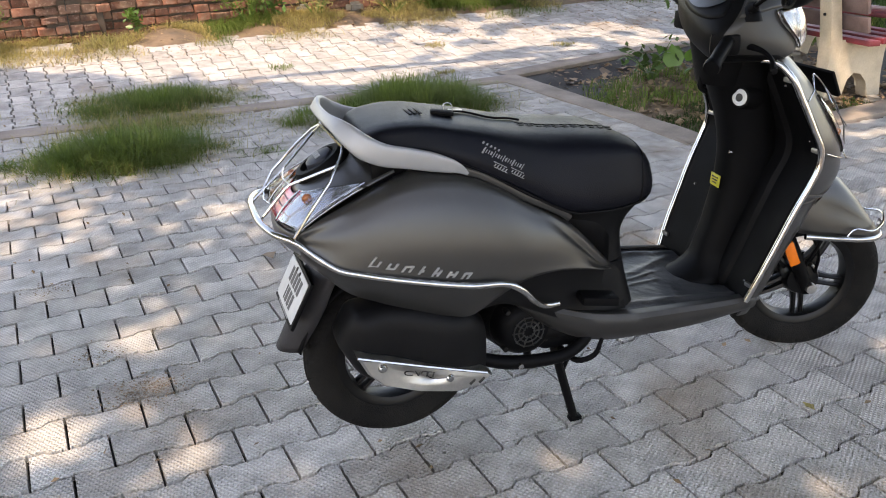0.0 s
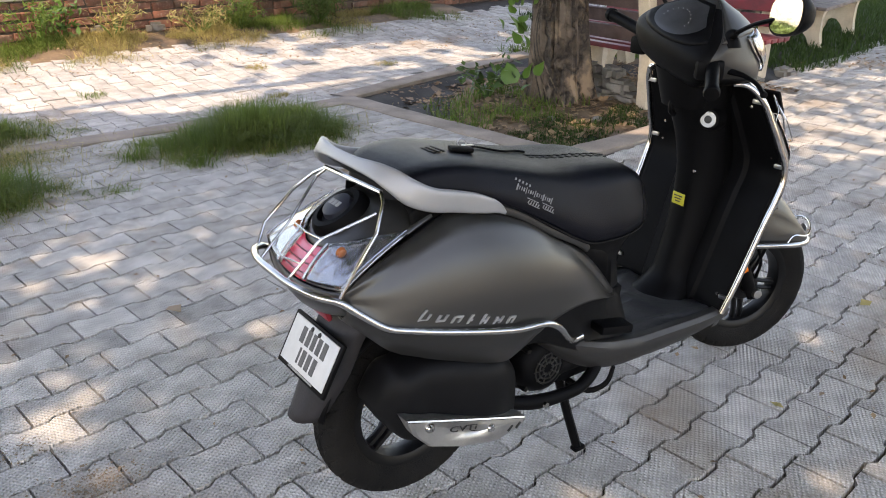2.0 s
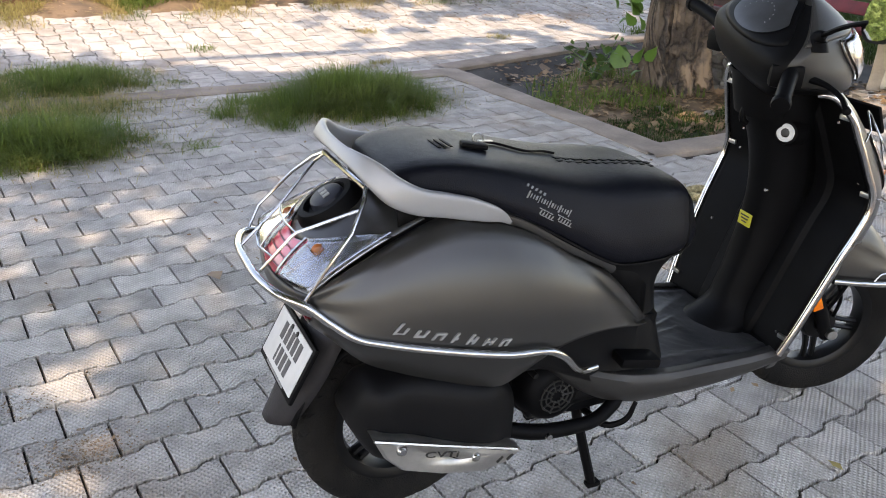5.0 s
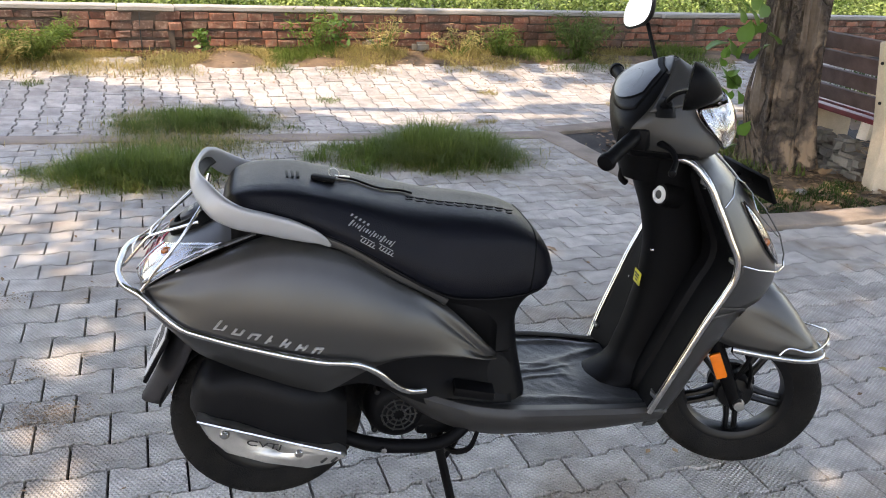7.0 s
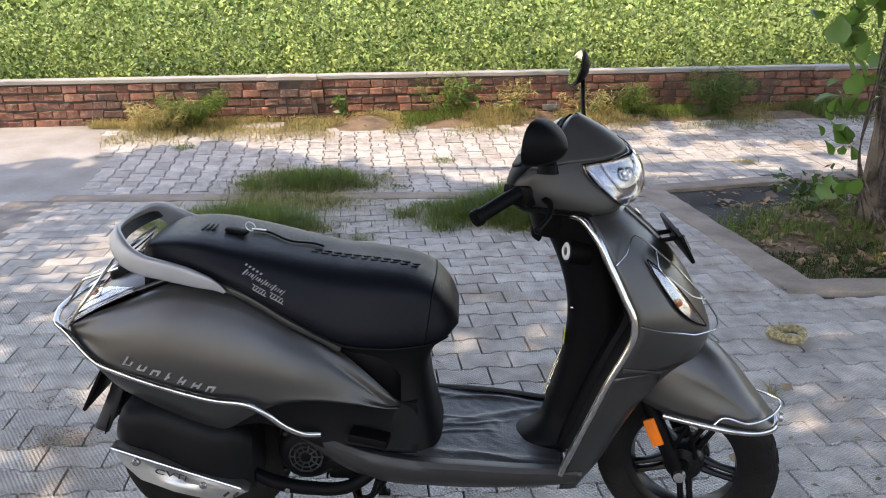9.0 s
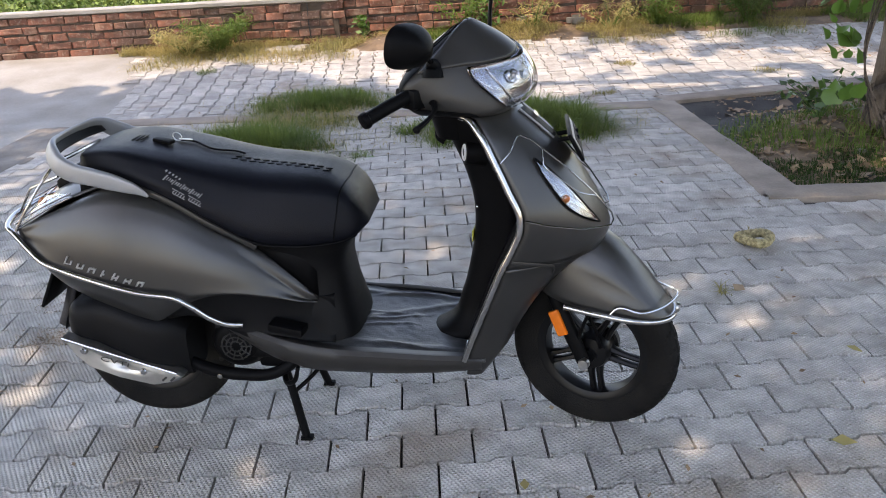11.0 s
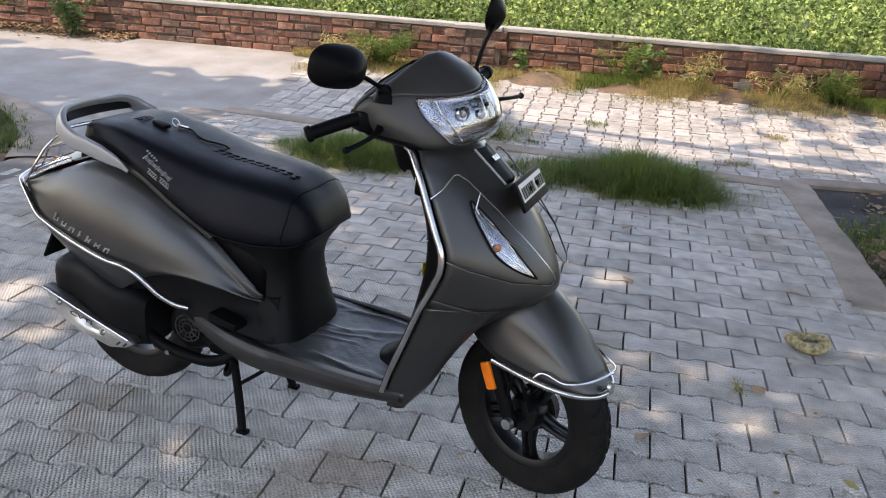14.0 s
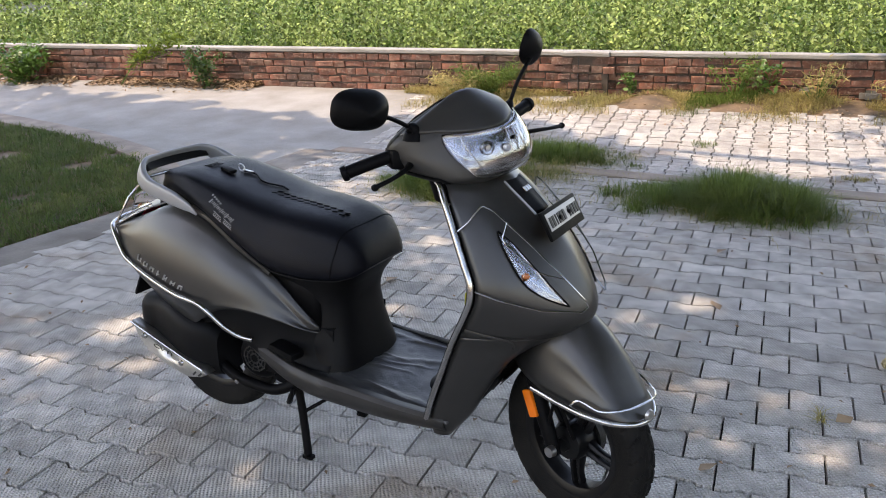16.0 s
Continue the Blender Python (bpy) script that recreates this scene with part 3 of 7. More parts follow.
def on_side(x, z):
    """A place on the seat's right-hand face."""
    row = seat_row(x, 40)
    return -np.interp(-z, [-q for q in row[8:, 1]], row[8:, 0])


def print_mark(b, x, z, w, h, lean=0.3):
    y0, y1 = on_side(x, z - 0.5 * h), on_side(x, z + 0.5 * h)
    tip = math.degrees(math.atan2(y1 - y0, h))
    block(w, 0.0016, h, pose(x, 0.5 * (y0 + y1) - 0.0006, z, -tip, 30, -2) @ Matrix(((1, 0, lean, 0), (0, 1, 0, 0), (0, 0, 1, 0), (0, 0, 0, 1))), 0, b)


b = bmesh.new()
for i in range(5):
    print_mark(b, 0.252 + 0.0085 * i, 0.812 - 0.005 * i, 0.0042, 0.0055)
for i in range(17):
    u = i / 16
    print_mark(b, 0.25 + 0.088 * u, 0.797 - 0.046 * u, 0.0018 if i % 3 else 0.0036, 0.009 + 0.007 * ((i * 5) % 4 == 0))
for x0, z0 in ((0.272, 0.764), (0.312, 0.746)):
    for k in (-1, 1):
        for i in range(4):
            print_mark(b, x0 + 0.0075 * i, z0 - 0.0042 * i + 0.006 * k, 0.0075, 0.0016, 0)
    for i in range(5):
        print_mark(b, x0 - 0.001 + 0.0062 * i, z0 - 0.0036 * i, 0.0024, 0.007)
part("side_print", b, GREYINK, seat, "pale printed maker's marks")

# black body under the seat's nose
rows = []
for z in np.linspace(0.632, 0.285, 22):
    xf = table(z, [(0.28, 0.707), (0.343, 0.695), (0.4, 0.682), (0.47, 0.67), (0.53, 0.668), (0.57, 0.682), (0.605, 0.706), (0.64, 0.722)])
    w = table(z, [(0.28, 0.172), (0.33, 0.166), (0.4, 0.15), (0.47, 0.136), (0.53, 0.134), (0.57, 0.142), (0.605, 0.158), (0.64, 0.165)])
    back = 0.40
    row = [(back, -w, z)]
    for a in np.linspace(-math.pi / 2, math.pi / 2, 29):
        c, s = math.cos(a), math.sin(a)
        row.append((xf - 0.11 + 0.11 * abs(c) ** 0.62, (w + 0.002 * noise.noise((z * 20, s * 3, 2))) * math.copysign(abs(s) ** 0.62, s), z))
    row.append((back, w, z))
    rows.append(row)
part("front_body_cover", grid(rows), SATIN, scooter, "black cover below the seat nose", solid=0.003)
# black filler below the flank tips
rows = []
for x in np.linspace(0.2, 0.64, 22):
    zt = table(min(x, 0.598), LOW_Z) + 0.012 - 0.1 * max(0.0, x - 0.598)
    zl = table(x, [(0.2, 0.415), (0.28, 0.43), (0.36, 0.398), (0.45, 0.352), (0.62, 0.325), (0.64, 0.323)])
    yo = table(min(x, 0.598), LOW_Y) - 0.007
    yb = table(x, [(0.2, 0.2), (0.36, 0.215), (0.5, 0.2), (0.64, 0.172)])
    rows.append([(x, -(yo - 0.02), zt + 0.008)] + [(x, -(yo + (yb - yo) * v**1.5 - 0.01 * math.sin(v * math.pi)), zt + (min(zl, zt - 0.01) - zt) * v) for v in np.linspace(0, 1, 8)])
both("lower_side_cover", rows, SATIN)
# running board
FLOOR_Z = [(0.55, 0.338), (0.65, 0.328), (0.8, 0.315), (1.0, 0.292)]
rows = []
for x in np.linspace(0.33, 1.03, 26):
    zt = table(x, [(0.33, 0.412), (0.42, 0.385), (0.52, 0.352), (0.62, 0.332), (0.8, 0.318), (1.03, 0.296)])
    zl = table(x, [(0.33, 0.395), (0.4, 0.335), (0.48, 0.288), (0.56, 0.262), (0.7, 0.25), (1.03, 0.246)])
    yo = table(x, [(0.33, 0.195), (0.45, 0.212), (0.7, 0.218), (0.9, 0.212), (1.03, 0.195)])
    rows.append([(x, -(yo - 0.03), zt + 0.004), (x, -(yo - 0.008), zt + 0.003)] + [(x, -(yo + 0.006 * math.sin(v * math.pi) - 0.03 * v * v), zt + (zl - zt) * v) for v in np.linspace(0.1, 1, 7)] + [(x, -(yo - 0.09), zl - 0.004)])
both("running_board_edge", rows, mat("worn dark grey plastic", (0.017, 0.016, 0.0155), 0.5, 0.1, 0.35, 9, 300, 0.08, extra=metallic))
rows = []
CREASES = ((0.62, 0.9, -0.02, 0.25, 1.2), (0.6, 0.82, 0.07, -0.2, 1.6), (0.66, 0.96, 0.12, 0.12, -0.6), (0.6, 0.86, -0.11, 0.3, -1.4), (0.72, 1.0, -0.13, -0.1, 0.8))
for x in np.linspace(0.5, 1.04, 90):
    row = []
    for y in np.linspace(-0.195, 0.195, 85):
        z = table(x, FLOOR_Z)
        z += 0.004 * math.exp(-(((abs(y) - 0.15) / 0.012) ** 2)) + 0.0035 * math.exp(-(((y - 0.5 * (x - 0.72)) / 0.014) ** 2))
        z += 0.004 * noise.noise((x * 14, y * 9, 1.7)) + 0.0025 * abs(noise.noise((x * 30 + 8 * y, y * 22, 4.0)))
        for xa, xb, y0, lean, bow in CREASES:
            if xa < x < xb:
                q = (y - y0 - lean * (x - xa) - bow * (x - xa) * (x - xb)) / 0.006
                z += 0.0035 * math.exp(-q * q) * math.sin(math.pi * (x - xa) / (xb - xa))
        row.append((x, y, z))
    rows.append(row)
part("floor_mat", grid(rows), FLOOR, scooter, "creased dusty black floor mat", solid=0.008)
part("underbody", block(0.62, 0.3, 0.05, Matrix.Translation((0.72, 0, 0.262)), 0.02), BLACK, scooter)

# leg shield: edge line, inner face, column and outer apron
EDGE_X = [(0.236, 0.985), (0.3, 0.992), (0.4, 1.03), (0.5, 1.068), (0.6, 1.11), (0.66, 1.138), (0.7, 1.14), (0.76, 1.115), (0.84, 1.077), (0.9, 1.045), (0.93, 1.025)]
EDGE_Y = [(0.236, 0.175), (0.3, 0.198), (0.4, 0.21), (0.5, 0.218), (0.6, 0.224), (0.68, 0.226), (0.76, 0.213), (0.84, 0.195), (0.9, 0.175), (0.93, 0.15)]
NOSE_X = [(0.56, 1.352), (0.6, 1.37), (0.65, 1.356), (0.7, 1.33), (0.76, 1.295), (0.82, 1.247), (0.88, 1.187), (0.93, 1.13)]
MOUTH_X = [(0.236, 1.03), (0.3, 1.085), (0.387, 1.135), (0.45, 1.175), (0.504, 1.222), (0.53, 1.265), (0.545, 1.305), (0.56, 1.352)]
MOUTH_Y = [(0.236, 0.15), (0.3, 0.145), (0.387, 0.14), (0.45, 0.138), (0.504, 0.128), (0.53, 0.1), (0.545, 0.062), (0.56, 0.0)]


def apron(z, s, lift=0.0):
    """The outer face: s runs from the leg shield's edge (0) to the middle of the nose (1)."""
    e = np.array((table(z, EDGE_X) + 0.004, -table(z, EDGE_Y)))
    if z >= 0.56:
        f = np.array((table(z, NOSE_X), 0.0))
        c = np.array((f[0] - 0.022, -0.74 * table(z, EDGE_Y)))
    else:
        f = np.array((table(z, MOUTH_X), -table(z, MOUTH_Y)))
        c = 0.5 * (e + f) + np.array((0.035, -0.02)) * (1 - 0.4 * (0.56 - z))
        k = max(0.0, (z - 0.48) / 0.08)
        c = c * (1 - k) + k * np.array((f[0] - 0.022, -0.74 * table(z, EDGE_Y)))
    p = (1 - s) ** 2 * e + 2 * s * (1 - s) * c + s * s * f
    t = 2 * (1 - s) * (c - e) + 2 * s * (f - c)
    n = np.array((-t[1], t[0])) * -1
    n = n / (np.linalg.norm(n) + 1e-9)
    if n[0] < 0:
        n = -n
    p = p + n * lift
    return (p[0], p[1], z)


zs = np.r_[np.linspace(0.238, 0.5, 14), np.linspace(0.515, 0.56, 7), np.linspace(0.575, 0.925, 20)]
upper = [z for z in zs if z >= 0.559]
rows = [[apron(z, s) for s in np.linspace(0, 1, 18)] + mirrored([apron(z, s) for s in np.linspace(0, 1, 18)[-2::-1]]) for z in upper]
rows.append([(x - 0.04 - 0.2 * (x - 1.03), y * 0.85, 0.938) for x, y, z in rows[-1]])
part("front_apron", grid(rows), PAINT, scooter, "grey front apron with a pointed nose", solid=0.003)
both("lower_apron", [[apron(z, s) for s in np.linspace(0, 1, 14)] for z in zs if z <= 0.561], PAINT, "grey lower apron beside the wheel")
# pressed line across the apron
for k in (1, -1):
    ln = [apron(0.585 - 0.06 * s, s * 0.62, 0.003) for s in np.linspace(0.02, 1, 12)]
    part("apron_moulding", tube([(x, y * k, z) for x, y, z in ln], 0.004, 6, flat=0.5), PAINT, scooter)
COLUMN = [(0.29, 0.86), (0.305, 0.9), (0.33, 0.938), (0.4, 0.972), (0.5, 1.0), (0.6, 1.016), (0.68, 1.014), (0.76, 0.995), (0.86, 0.955), (0.95, 0.93)]
rows = []
for z in np.linspace(0.285, 0.928, 30):
    ex, ey = table(z, EDGE_X), table(z, EDGE_Y)
    row = []
    for v in np.linspace(-1, 1, 41):
        y = v * (ey - 0.002)
        a = abs(v)
        x = ex - 0.004 + 0.022 * math.sin((1 - a) * math.pi / 2)
        x = min(x, max(table(z, COLUMN) + 0.05, ex)) if a < 0.5 else x
        row.append((x, y, z))
    rows.append(row)
part("leg_shield_lining", grid(rows), BLACK, scooter, "black inner lining of the leg shield", solid=0.003)
rows = []
for z in np.linspace(0.287, 0.95, 30):
    xc = table(z, COLUMN)
    w = table(z, [(0.287, 0.085), (0.33, 0.07), (0.5, 0.062), (0.7, 0.064), (0.82, 0.074), (0.88, 0.086), (0.95, 0.098)])
    rows.append([(xc + 0.12 - 0.12 * abs(math.cos(a)) ** 0.75, w * math.copysign(abs(math.sin(a)) ** 0.8, math.sin(a)), z) for a in np.linspace(-math.pi / 2, math.pi / 2, 17)])
part("column_cover", grid(rows), BLACK, scooter, "black rounded column cover", solid=0.003)
LOCK = frame_to((0.998, -0.07, 0.819), (-0.9, -0.27, 0.1))
lock = part("ignition_lock", moved(lathe([(0.0, -0.001), (0.02, 0.002), (0.027, 0.0), (0.03, -0.01), (0.034, -0.05)], 28, "z"), LOCK), BLACK, scooter, "ignition lock boss")
part("lock_ring", moved(lathe([(0.0105, 0.001), (0.011, 0.005), (0.019, 0.005), (0.0215, 0.003), (0.0215, -0.002)], 28, "z"), LOCK), WHITE, lock, "white ring round the keyway")
part("keyway", moved(lathe([(0.0, 0.004), (0.009, 0.004), (0.0112, 0.003), (0.0112, -0.002)], 16, "z"), LOCK), INK, lock, "black keyway")
part("warning_sticker", block(0.003, 0.045, 0.034, pose(1.008, 0.004, 0.572, 0, 3, -6), 0.001), YELLOW, scooter, "yellow warning sticker")
b = bmesh.new()
for i in range(3):
    block(0.002, 0.03 - 0.006 * i, 0.003, pose(1.0058, 0.004, 0.581 - 0.008 * i, 0, 3, -6), 0, b)
part("sticker_print", b, INK, scooter)
for y, z in ((-0.15, 0.86), (-0.19, 0.72), (-0.17, 0.34), (0.15, 0.86), (0.17, 0.75), (0.19, 0.69), (0.17, 0.5), (-0.03, 0.66)):
    x = table(z, EDGE_X) - 0.004 if abs(y) > 0.1 else table(z, COLUMN)
    part("screw", moved(lathe([(0.0, 0.003), (0.0035, 0.0028), (0.0048, 0.0), (0.0048, -0.008)], 12, "z"), frame_to((x + 0.004, y, z), (-1, 0, 0.1))), CHROME, scooter)
part("bag_hook", tube([(0.975, 0, 0.905), (0.945, 0, 0.89), (0.925, 0, 0.86), (0.925, 0, 0.84), (0.94, 0, 0.828)], 0.008, 8, 14), BLACK, scooter)
part("hook_tip", tube([(0.95, -0.05, 0.9), (0.94, -0.051, 0.89), (0.936, -0.051, 0.884)], 0.0035, 8), mat("red plastic", (0.45, 0.02, 0.03), 0.4, 0, 0.1), scooter, "small red plastic tab")

# chrome guards on the leg shield
for k in (-1, 1):
    pts = [(table(z, EDGE_X) - 0.006, k * (table(z, EDGE_Y) + 0.008), z) for z in (0.298, 0.36, 0.46, 0.56, 0.63, 0.665, 0.7, 0.76, 0.83, 0.89)]
    pts += [(1.012, k * 0.155, 0.925), (0.995, k * 0.135, 0.925)]
    g = part("leg_guard", tube(pts, 0.0085, 10, 60), CHROME, scooter, "chrome tube along the leg shield edge")
    for z in (0.34, 0.7, 0.88):
        part("clamp", block(0.008, 0.03, 0.012, Matrix.Translation((table(z, EDGE_X) - 0.008, k * (table(z, EDGE_Y) - 0.008), z)), 0.003), STEEL, g)
    # thin wire cage round the indicator
    S = lambda z, s, l: (lambda p: (p[0], -k * p[1], p[2]))(apron(z, s, l))
    loop = [S(0.83, 0.0, 0.012), S(0.852, 0.12, 0.022), S(0.882, 0.28, 0.026), S(0.885, 0.33, 0.028), S(0.872, 0.4, 0.03), S(0.8, 0.54, 0.03), S(0.72, 0.68, 0.03), S(0.655, 0.8, 0.028), S(0.635, 0.82, 0.024), S(0.625, 0.76, 0.02), S(0.645, 0.45, 0.016), S(0.676, 0.15, 0.014), S(0.695, 0.0, 0.012)]
    c = part("wire_cage", tube(loop, 0.0021, 6), CHROME, scooter, "thin chrome wire cage round the front indicator")
    part("cross_wire", tube([S(0.848, 0.45, 0.03), S(0.815, 0.34, 0.028), S(0.8, 0.35, 0.028), S(0.738, 0.5, 0.03), S(0.728, 0.56, 0.03), S(0.712, 0.69, 0.03)], 0.0017, 6), CHROME, c)

    # front indicator: a slim leaf, pointed at the top and at its inner foot
    OUTER = [(0.0, 0.824, 0.34), (0.2, 0.792, 0.32), (0.4, 0.754, 0.33), (0.6, 0.71, 0.37), (0.78, 0.676, 0.48), (0.9, 0.657, 0.58), (1.0, 0.64, 0.69)]
    INNER = [(0.0, 0.826, 0.355), (0.2, 0.797, 0.425), (0.4, 0.762, 0.48), (0.6, 0.72, 0.55), (0.78, 0.684, 0.61), (0.9, 0.66, 0.655), (1.0, 0.64, 0.695)]

    def eye(p, q, lift):
        z0, s0 = table(p, [(a, b) for a, b, d in OUTER]), table(p, [(a, d) for a, b, d in OUTER])
        z1, s1 = table(p, [(a, b) for a, b, d in INNER]), table(p, [(a, d) for a, b, d in INNER])
        o = apron(z0 + (z1 - z0) * q, s0 + (s1 - s0) * q, lift)
        return (o[0], -k * o[1], o[2])
    lamp = part("front_indicator", grid([[eye(p, q, 0.002) for q in np.linspace(0, 1, 9)] for p in np.linspace(0, 1, 24)]), REFLECT, scooter, "slim clear front indicator", solid=0.003)
    part("lens", grid([[eye(p, q, 0.006 + 0.008 * math.sin(q * math.pi) * math.sin(p * math.pi)) for q in np.linspace(0, 1, 9)] for p in np.linspace(0, 1, 24)]), CLEAR, lamp, "clear lens", solid=0.0015)
    for q in (0, 1):
        part("lens_rim", tube([eye(p, q, 0.005) for p in np.linspace(0, 1, 24)], 0.0022, 6), BLACK, lamp)
    part("bulb", moved(lathe([(0.0, -0.01), (0.009, -0.005), (0.01, 0.002), (0.0, 0.008)], 12), Matrix.Translation(eye(0.55, 0.3, 0.004))), AMBER, lamp, "amber bulb")

# nose badge and front plate
strip = part("badge_strip", grid([[(lambda p: (p[0], p[1] * k, p[2]))(apron(0.845 + 0.075 * u, 1 - 0.2 * v * (0.75 + 0.25 * u), 0.004)) for v, k in [(v, 1) for v in np.linspace(1, 0, 6)] + [(v, -1) for v in np.linspace(0.2, 1, 5)]] for u in np.linspace(0, 1, 10)]), BLACK, scooter, "black badge strip down the nose", solid=0.003)
for k in (-1, 1):
    part("strip_edge", tube([(lambda p: (p[0], p[1] * k, p[2]))(apron(0.845 + 0.075 * u, 1 - 0.2 * (0.75 + 0.25 * u), 0.005)) for u in np.linspace(0, 1, 10)], 0.003, 6), SILVER, strip, "pale edge of the strip")
b = bmesh.new()
for i in range(3):
    block(0.004, 0.01, 0.014, pose(*(apron(0.897, 1.0, 0.008)[0], 0.0125 * (i - 1), 0.897), 0, -46, 0), 0.001, b)
part("nose_badge", b, CHROME, strip, "small chrome badge blocks")
PLATE_F = pose(1.272, 0.0, 0.834, 0, -28, 0)
fp = part("front_number_plate", block(0.01, 0.212, 0.076, PLATE_F, 0.004), BLACK, scooter, "narrow white plate in a black frame")
part("plate_face", block(0.004, 0.188, 0.044, PLATE_F @ Matrix.Translation((0.0045, 0, 0.006)), 0.001), WHITE, fp, "white plate face")
for i, w in enumerate((0.01, 0.011, 0.005, 0.011, 0.011, 0.011, 0, 0.01, 0.01, 0.01, 0.01)):
    if w:
        part("plate_bar", block(0.002, w, 0.027, PLATE_F @ Matrix.Translation((0.0085, -0.083 + 0.0165 * i, 0.004)), 0), INK, fp)
part("plate_bracket", tube([(1.23, 0.03, 0.835), (1.262, 0.03, 0.84), (1.283, 0.03, 0.842)], 0.006, 8), BLACK, fp, "black bracket behind the plate")
part("plate_bracket", tube([(1.23, -0.03, 0.835), (1.262, -0.03, 0.84), (1.283, -0.03, 0.842)], 0.006, 8), BLACK, fp, "black bracket behind the plate")


# ---- wheels ----
def wheel(name, m, label, disc):
    """A twin-spoke alloy wheel; its rim is the part, tyre, hub and spokes hang under it."""
    R, W = 0.2335, 0.046
    prof = [(0.152, -0.032), (0.165, -0.038), (0.19, -0.045), (0.21, -0.044), (0.224, -0.034), (0.2315, -0.018), (R, -0.008), (R, 0.0), (R, 0.008), (0.2315, 0.018), (0.224, 0.034), (0.21, 0.044), (0.19, 0.045), (0.165, 0.038), (0.152, 0.032)]
    dense = cr(prof, 45)
    rows = []
    for i in range(180):
        a = i * 2 * math.pi / 180
        row = []
        for r, y in dense:
            ph = (i / 180 * 30 + abs(y) * 22) % 1.0
            cut = r > 0.206 and (ph < 0.18 or abs(abs(y) - 0.012) < 0.0018)
            rr = r - (0.0045 if cut else 0)
            row.append((rr * math.cos(a), y, rr * math.sin(a)))
        rows.append(row)
    rows.append(rows[0])
    tyre = grid(rows)
    bmesh.ops.remove_doubles(tyre, verts=tyre.verts, dist=1e-6)
    rim = lathe([(0.134, -0.026), (0.15, -0.034), (0.156, -0.034), (0.158, -0.03), (0.152, -0.024), (0.142, -0.016), (0.138, 0.0), (0.142, 0.016), (0.152, 0.024), (0.158, 0.03), (0.156, 0.034), (0.15, 0.034), (0.134, 0.026), (0.128, 0.0), (0.134, -0.026)], 64)
    w = part(name, moved(rim, m), RIM, scooter, label)
    part("tyre", moved(tyre, m), TYRE, w, "dusty treaded tyre", smooth=False)
    part("hub", moved(lathe([(0.0, -0.06), (0.018, -0.06), (0.02, -0.05), (0.045, -0.045), (0.052, -0.03), (0.052, 0.03), (0.045, 0.045), (0.0, 0.05)], 28), m), RIM, w)
    for i in range(5):
        a = radians(72 * i + 18)
        for o in (-1, 1):
            b = tube([(0.045 * math.cos(a + 0.28 * o), 0.0, 0.045 * math.sin(a + 0.28 * o)), (0.09 * math.cos(a + 0.13 * o), -0.006, 0.09 * math.sin(a + 0.13 * o)), (0.138 * math.cos(a + 0.085 * o), 0, 0.138 * math.sin(a + 0.085 * o))], [0.012, 0.008, 0.009], 8, 8, flat=1.4)
            part("spoke", moved(b, m), RIM, w)
    if disc:
        part("brake_drum", moved(lathe([(0.0, 0.055), (0.05, 0.055), (0.062, 0.045), (0.064, 0.02), (0.0, 0.02)], 28), m), DARK, w)
    return w


wheel("rear_wheel", pose(0.063, 0.0, 0.246, 0, 11, 0), "black alloy rear wheel clear of the ground", True)
FW = LOW @ Matrix.Translation((0, 0, 0.2335))
wheel("front_wheel", FW @ pose(0, 0, 0, 0, 30, 0), "black alloy front wheel turned towards the right", True)

# front fender, fork and bumper tube, all turned with the bars
FEND = [(-0.17, 0.585, 0.47, 0.095), (-0.1, 0.607, 0.425, 0.108), (-0.03, 0.6, 0.405, 0.114), (0.04, 0.565, 0.397, 0.11), (0.1, 0.511, 0.39, 0.1), (0.15, 0.452, 0.382, 0.084), (0.19, 0.403, 0.375, 0.062), (0.212, 0.375, 0.37, 0.035)]
rows = []
for i, (x, zt, zl, w) in enumerate(cr(FEND, 30)):
    h = zt - zl
    k = table(x, [(-0.17, 0.0), (-0.1, 0.0), (-0.03, 0.5), (0.05, 1.0), (0.12, 0.8), (0.17, 0.2), (0.212, 0.0)])
    half = [(0.0, zt), (0.35 * w, zt - 0.03 * h), (0.62 * w, zt - (0.14 + 0.02 * k) * h), ((0.84 - 0.02 * k) * w, zt - (0.34 + 0.05 * k) * h), ((0.93 - 0.08 * k) * w, zt - 0.52 * h), ((0.98 - 0.03 * k) * w, zt - 0.75 * h), (w, zl)]
    a = cr(half[:4], 10)
    b = cr(half[3:], 8)
    line = [tuple(p) for p in a] + [tuple(p) for p in b[1:]]
    rows.append([tuple(LOW @ Vector((x, -y, z))) for y, z in line[::-1]] + [tuple(LOW @ Vector((x, y, z))) for y, z in line[1:]])
part("front_fender", grid(rows), PAINT, scooter, "grey pointed front fender with creased cheeks", solid=0.003)
pts = [(-0.05, -0.125, 0.407), (0.05, -0.122, 0.397), (0.12, -0.107, 0.387), (0.175, -0.075, 0.378), (0.205, -0.035, 0.374), (0.211, 0.0, 0.373)]
pts = pts + [(x, -y, z) for x, y, z in pts[-2::-1]]
part("fender_guard", tube([tuple(LOW @ Vector(p)) for p in pts], 0.0085, 10, 60), CHROME, scooter, "chrome tube round the fender's lower edge")
pts = [(0.07, -0.117, 0.4), (0.085, -0.114, 0.418), (0.15, -0.098, 0.41), (0.195, -0.058, 0.418), (0.217, 0.0, 0.43)]
pts = pts + [(x, -y, z) for x, y, z in pts[-2::-1]]
part("fender_wire", tube([tuple(LOW @ Vector(p)) for p in pts], 0.0028, 6, 50), CHROME, scooter, "thin chrome wire above the fender guard")
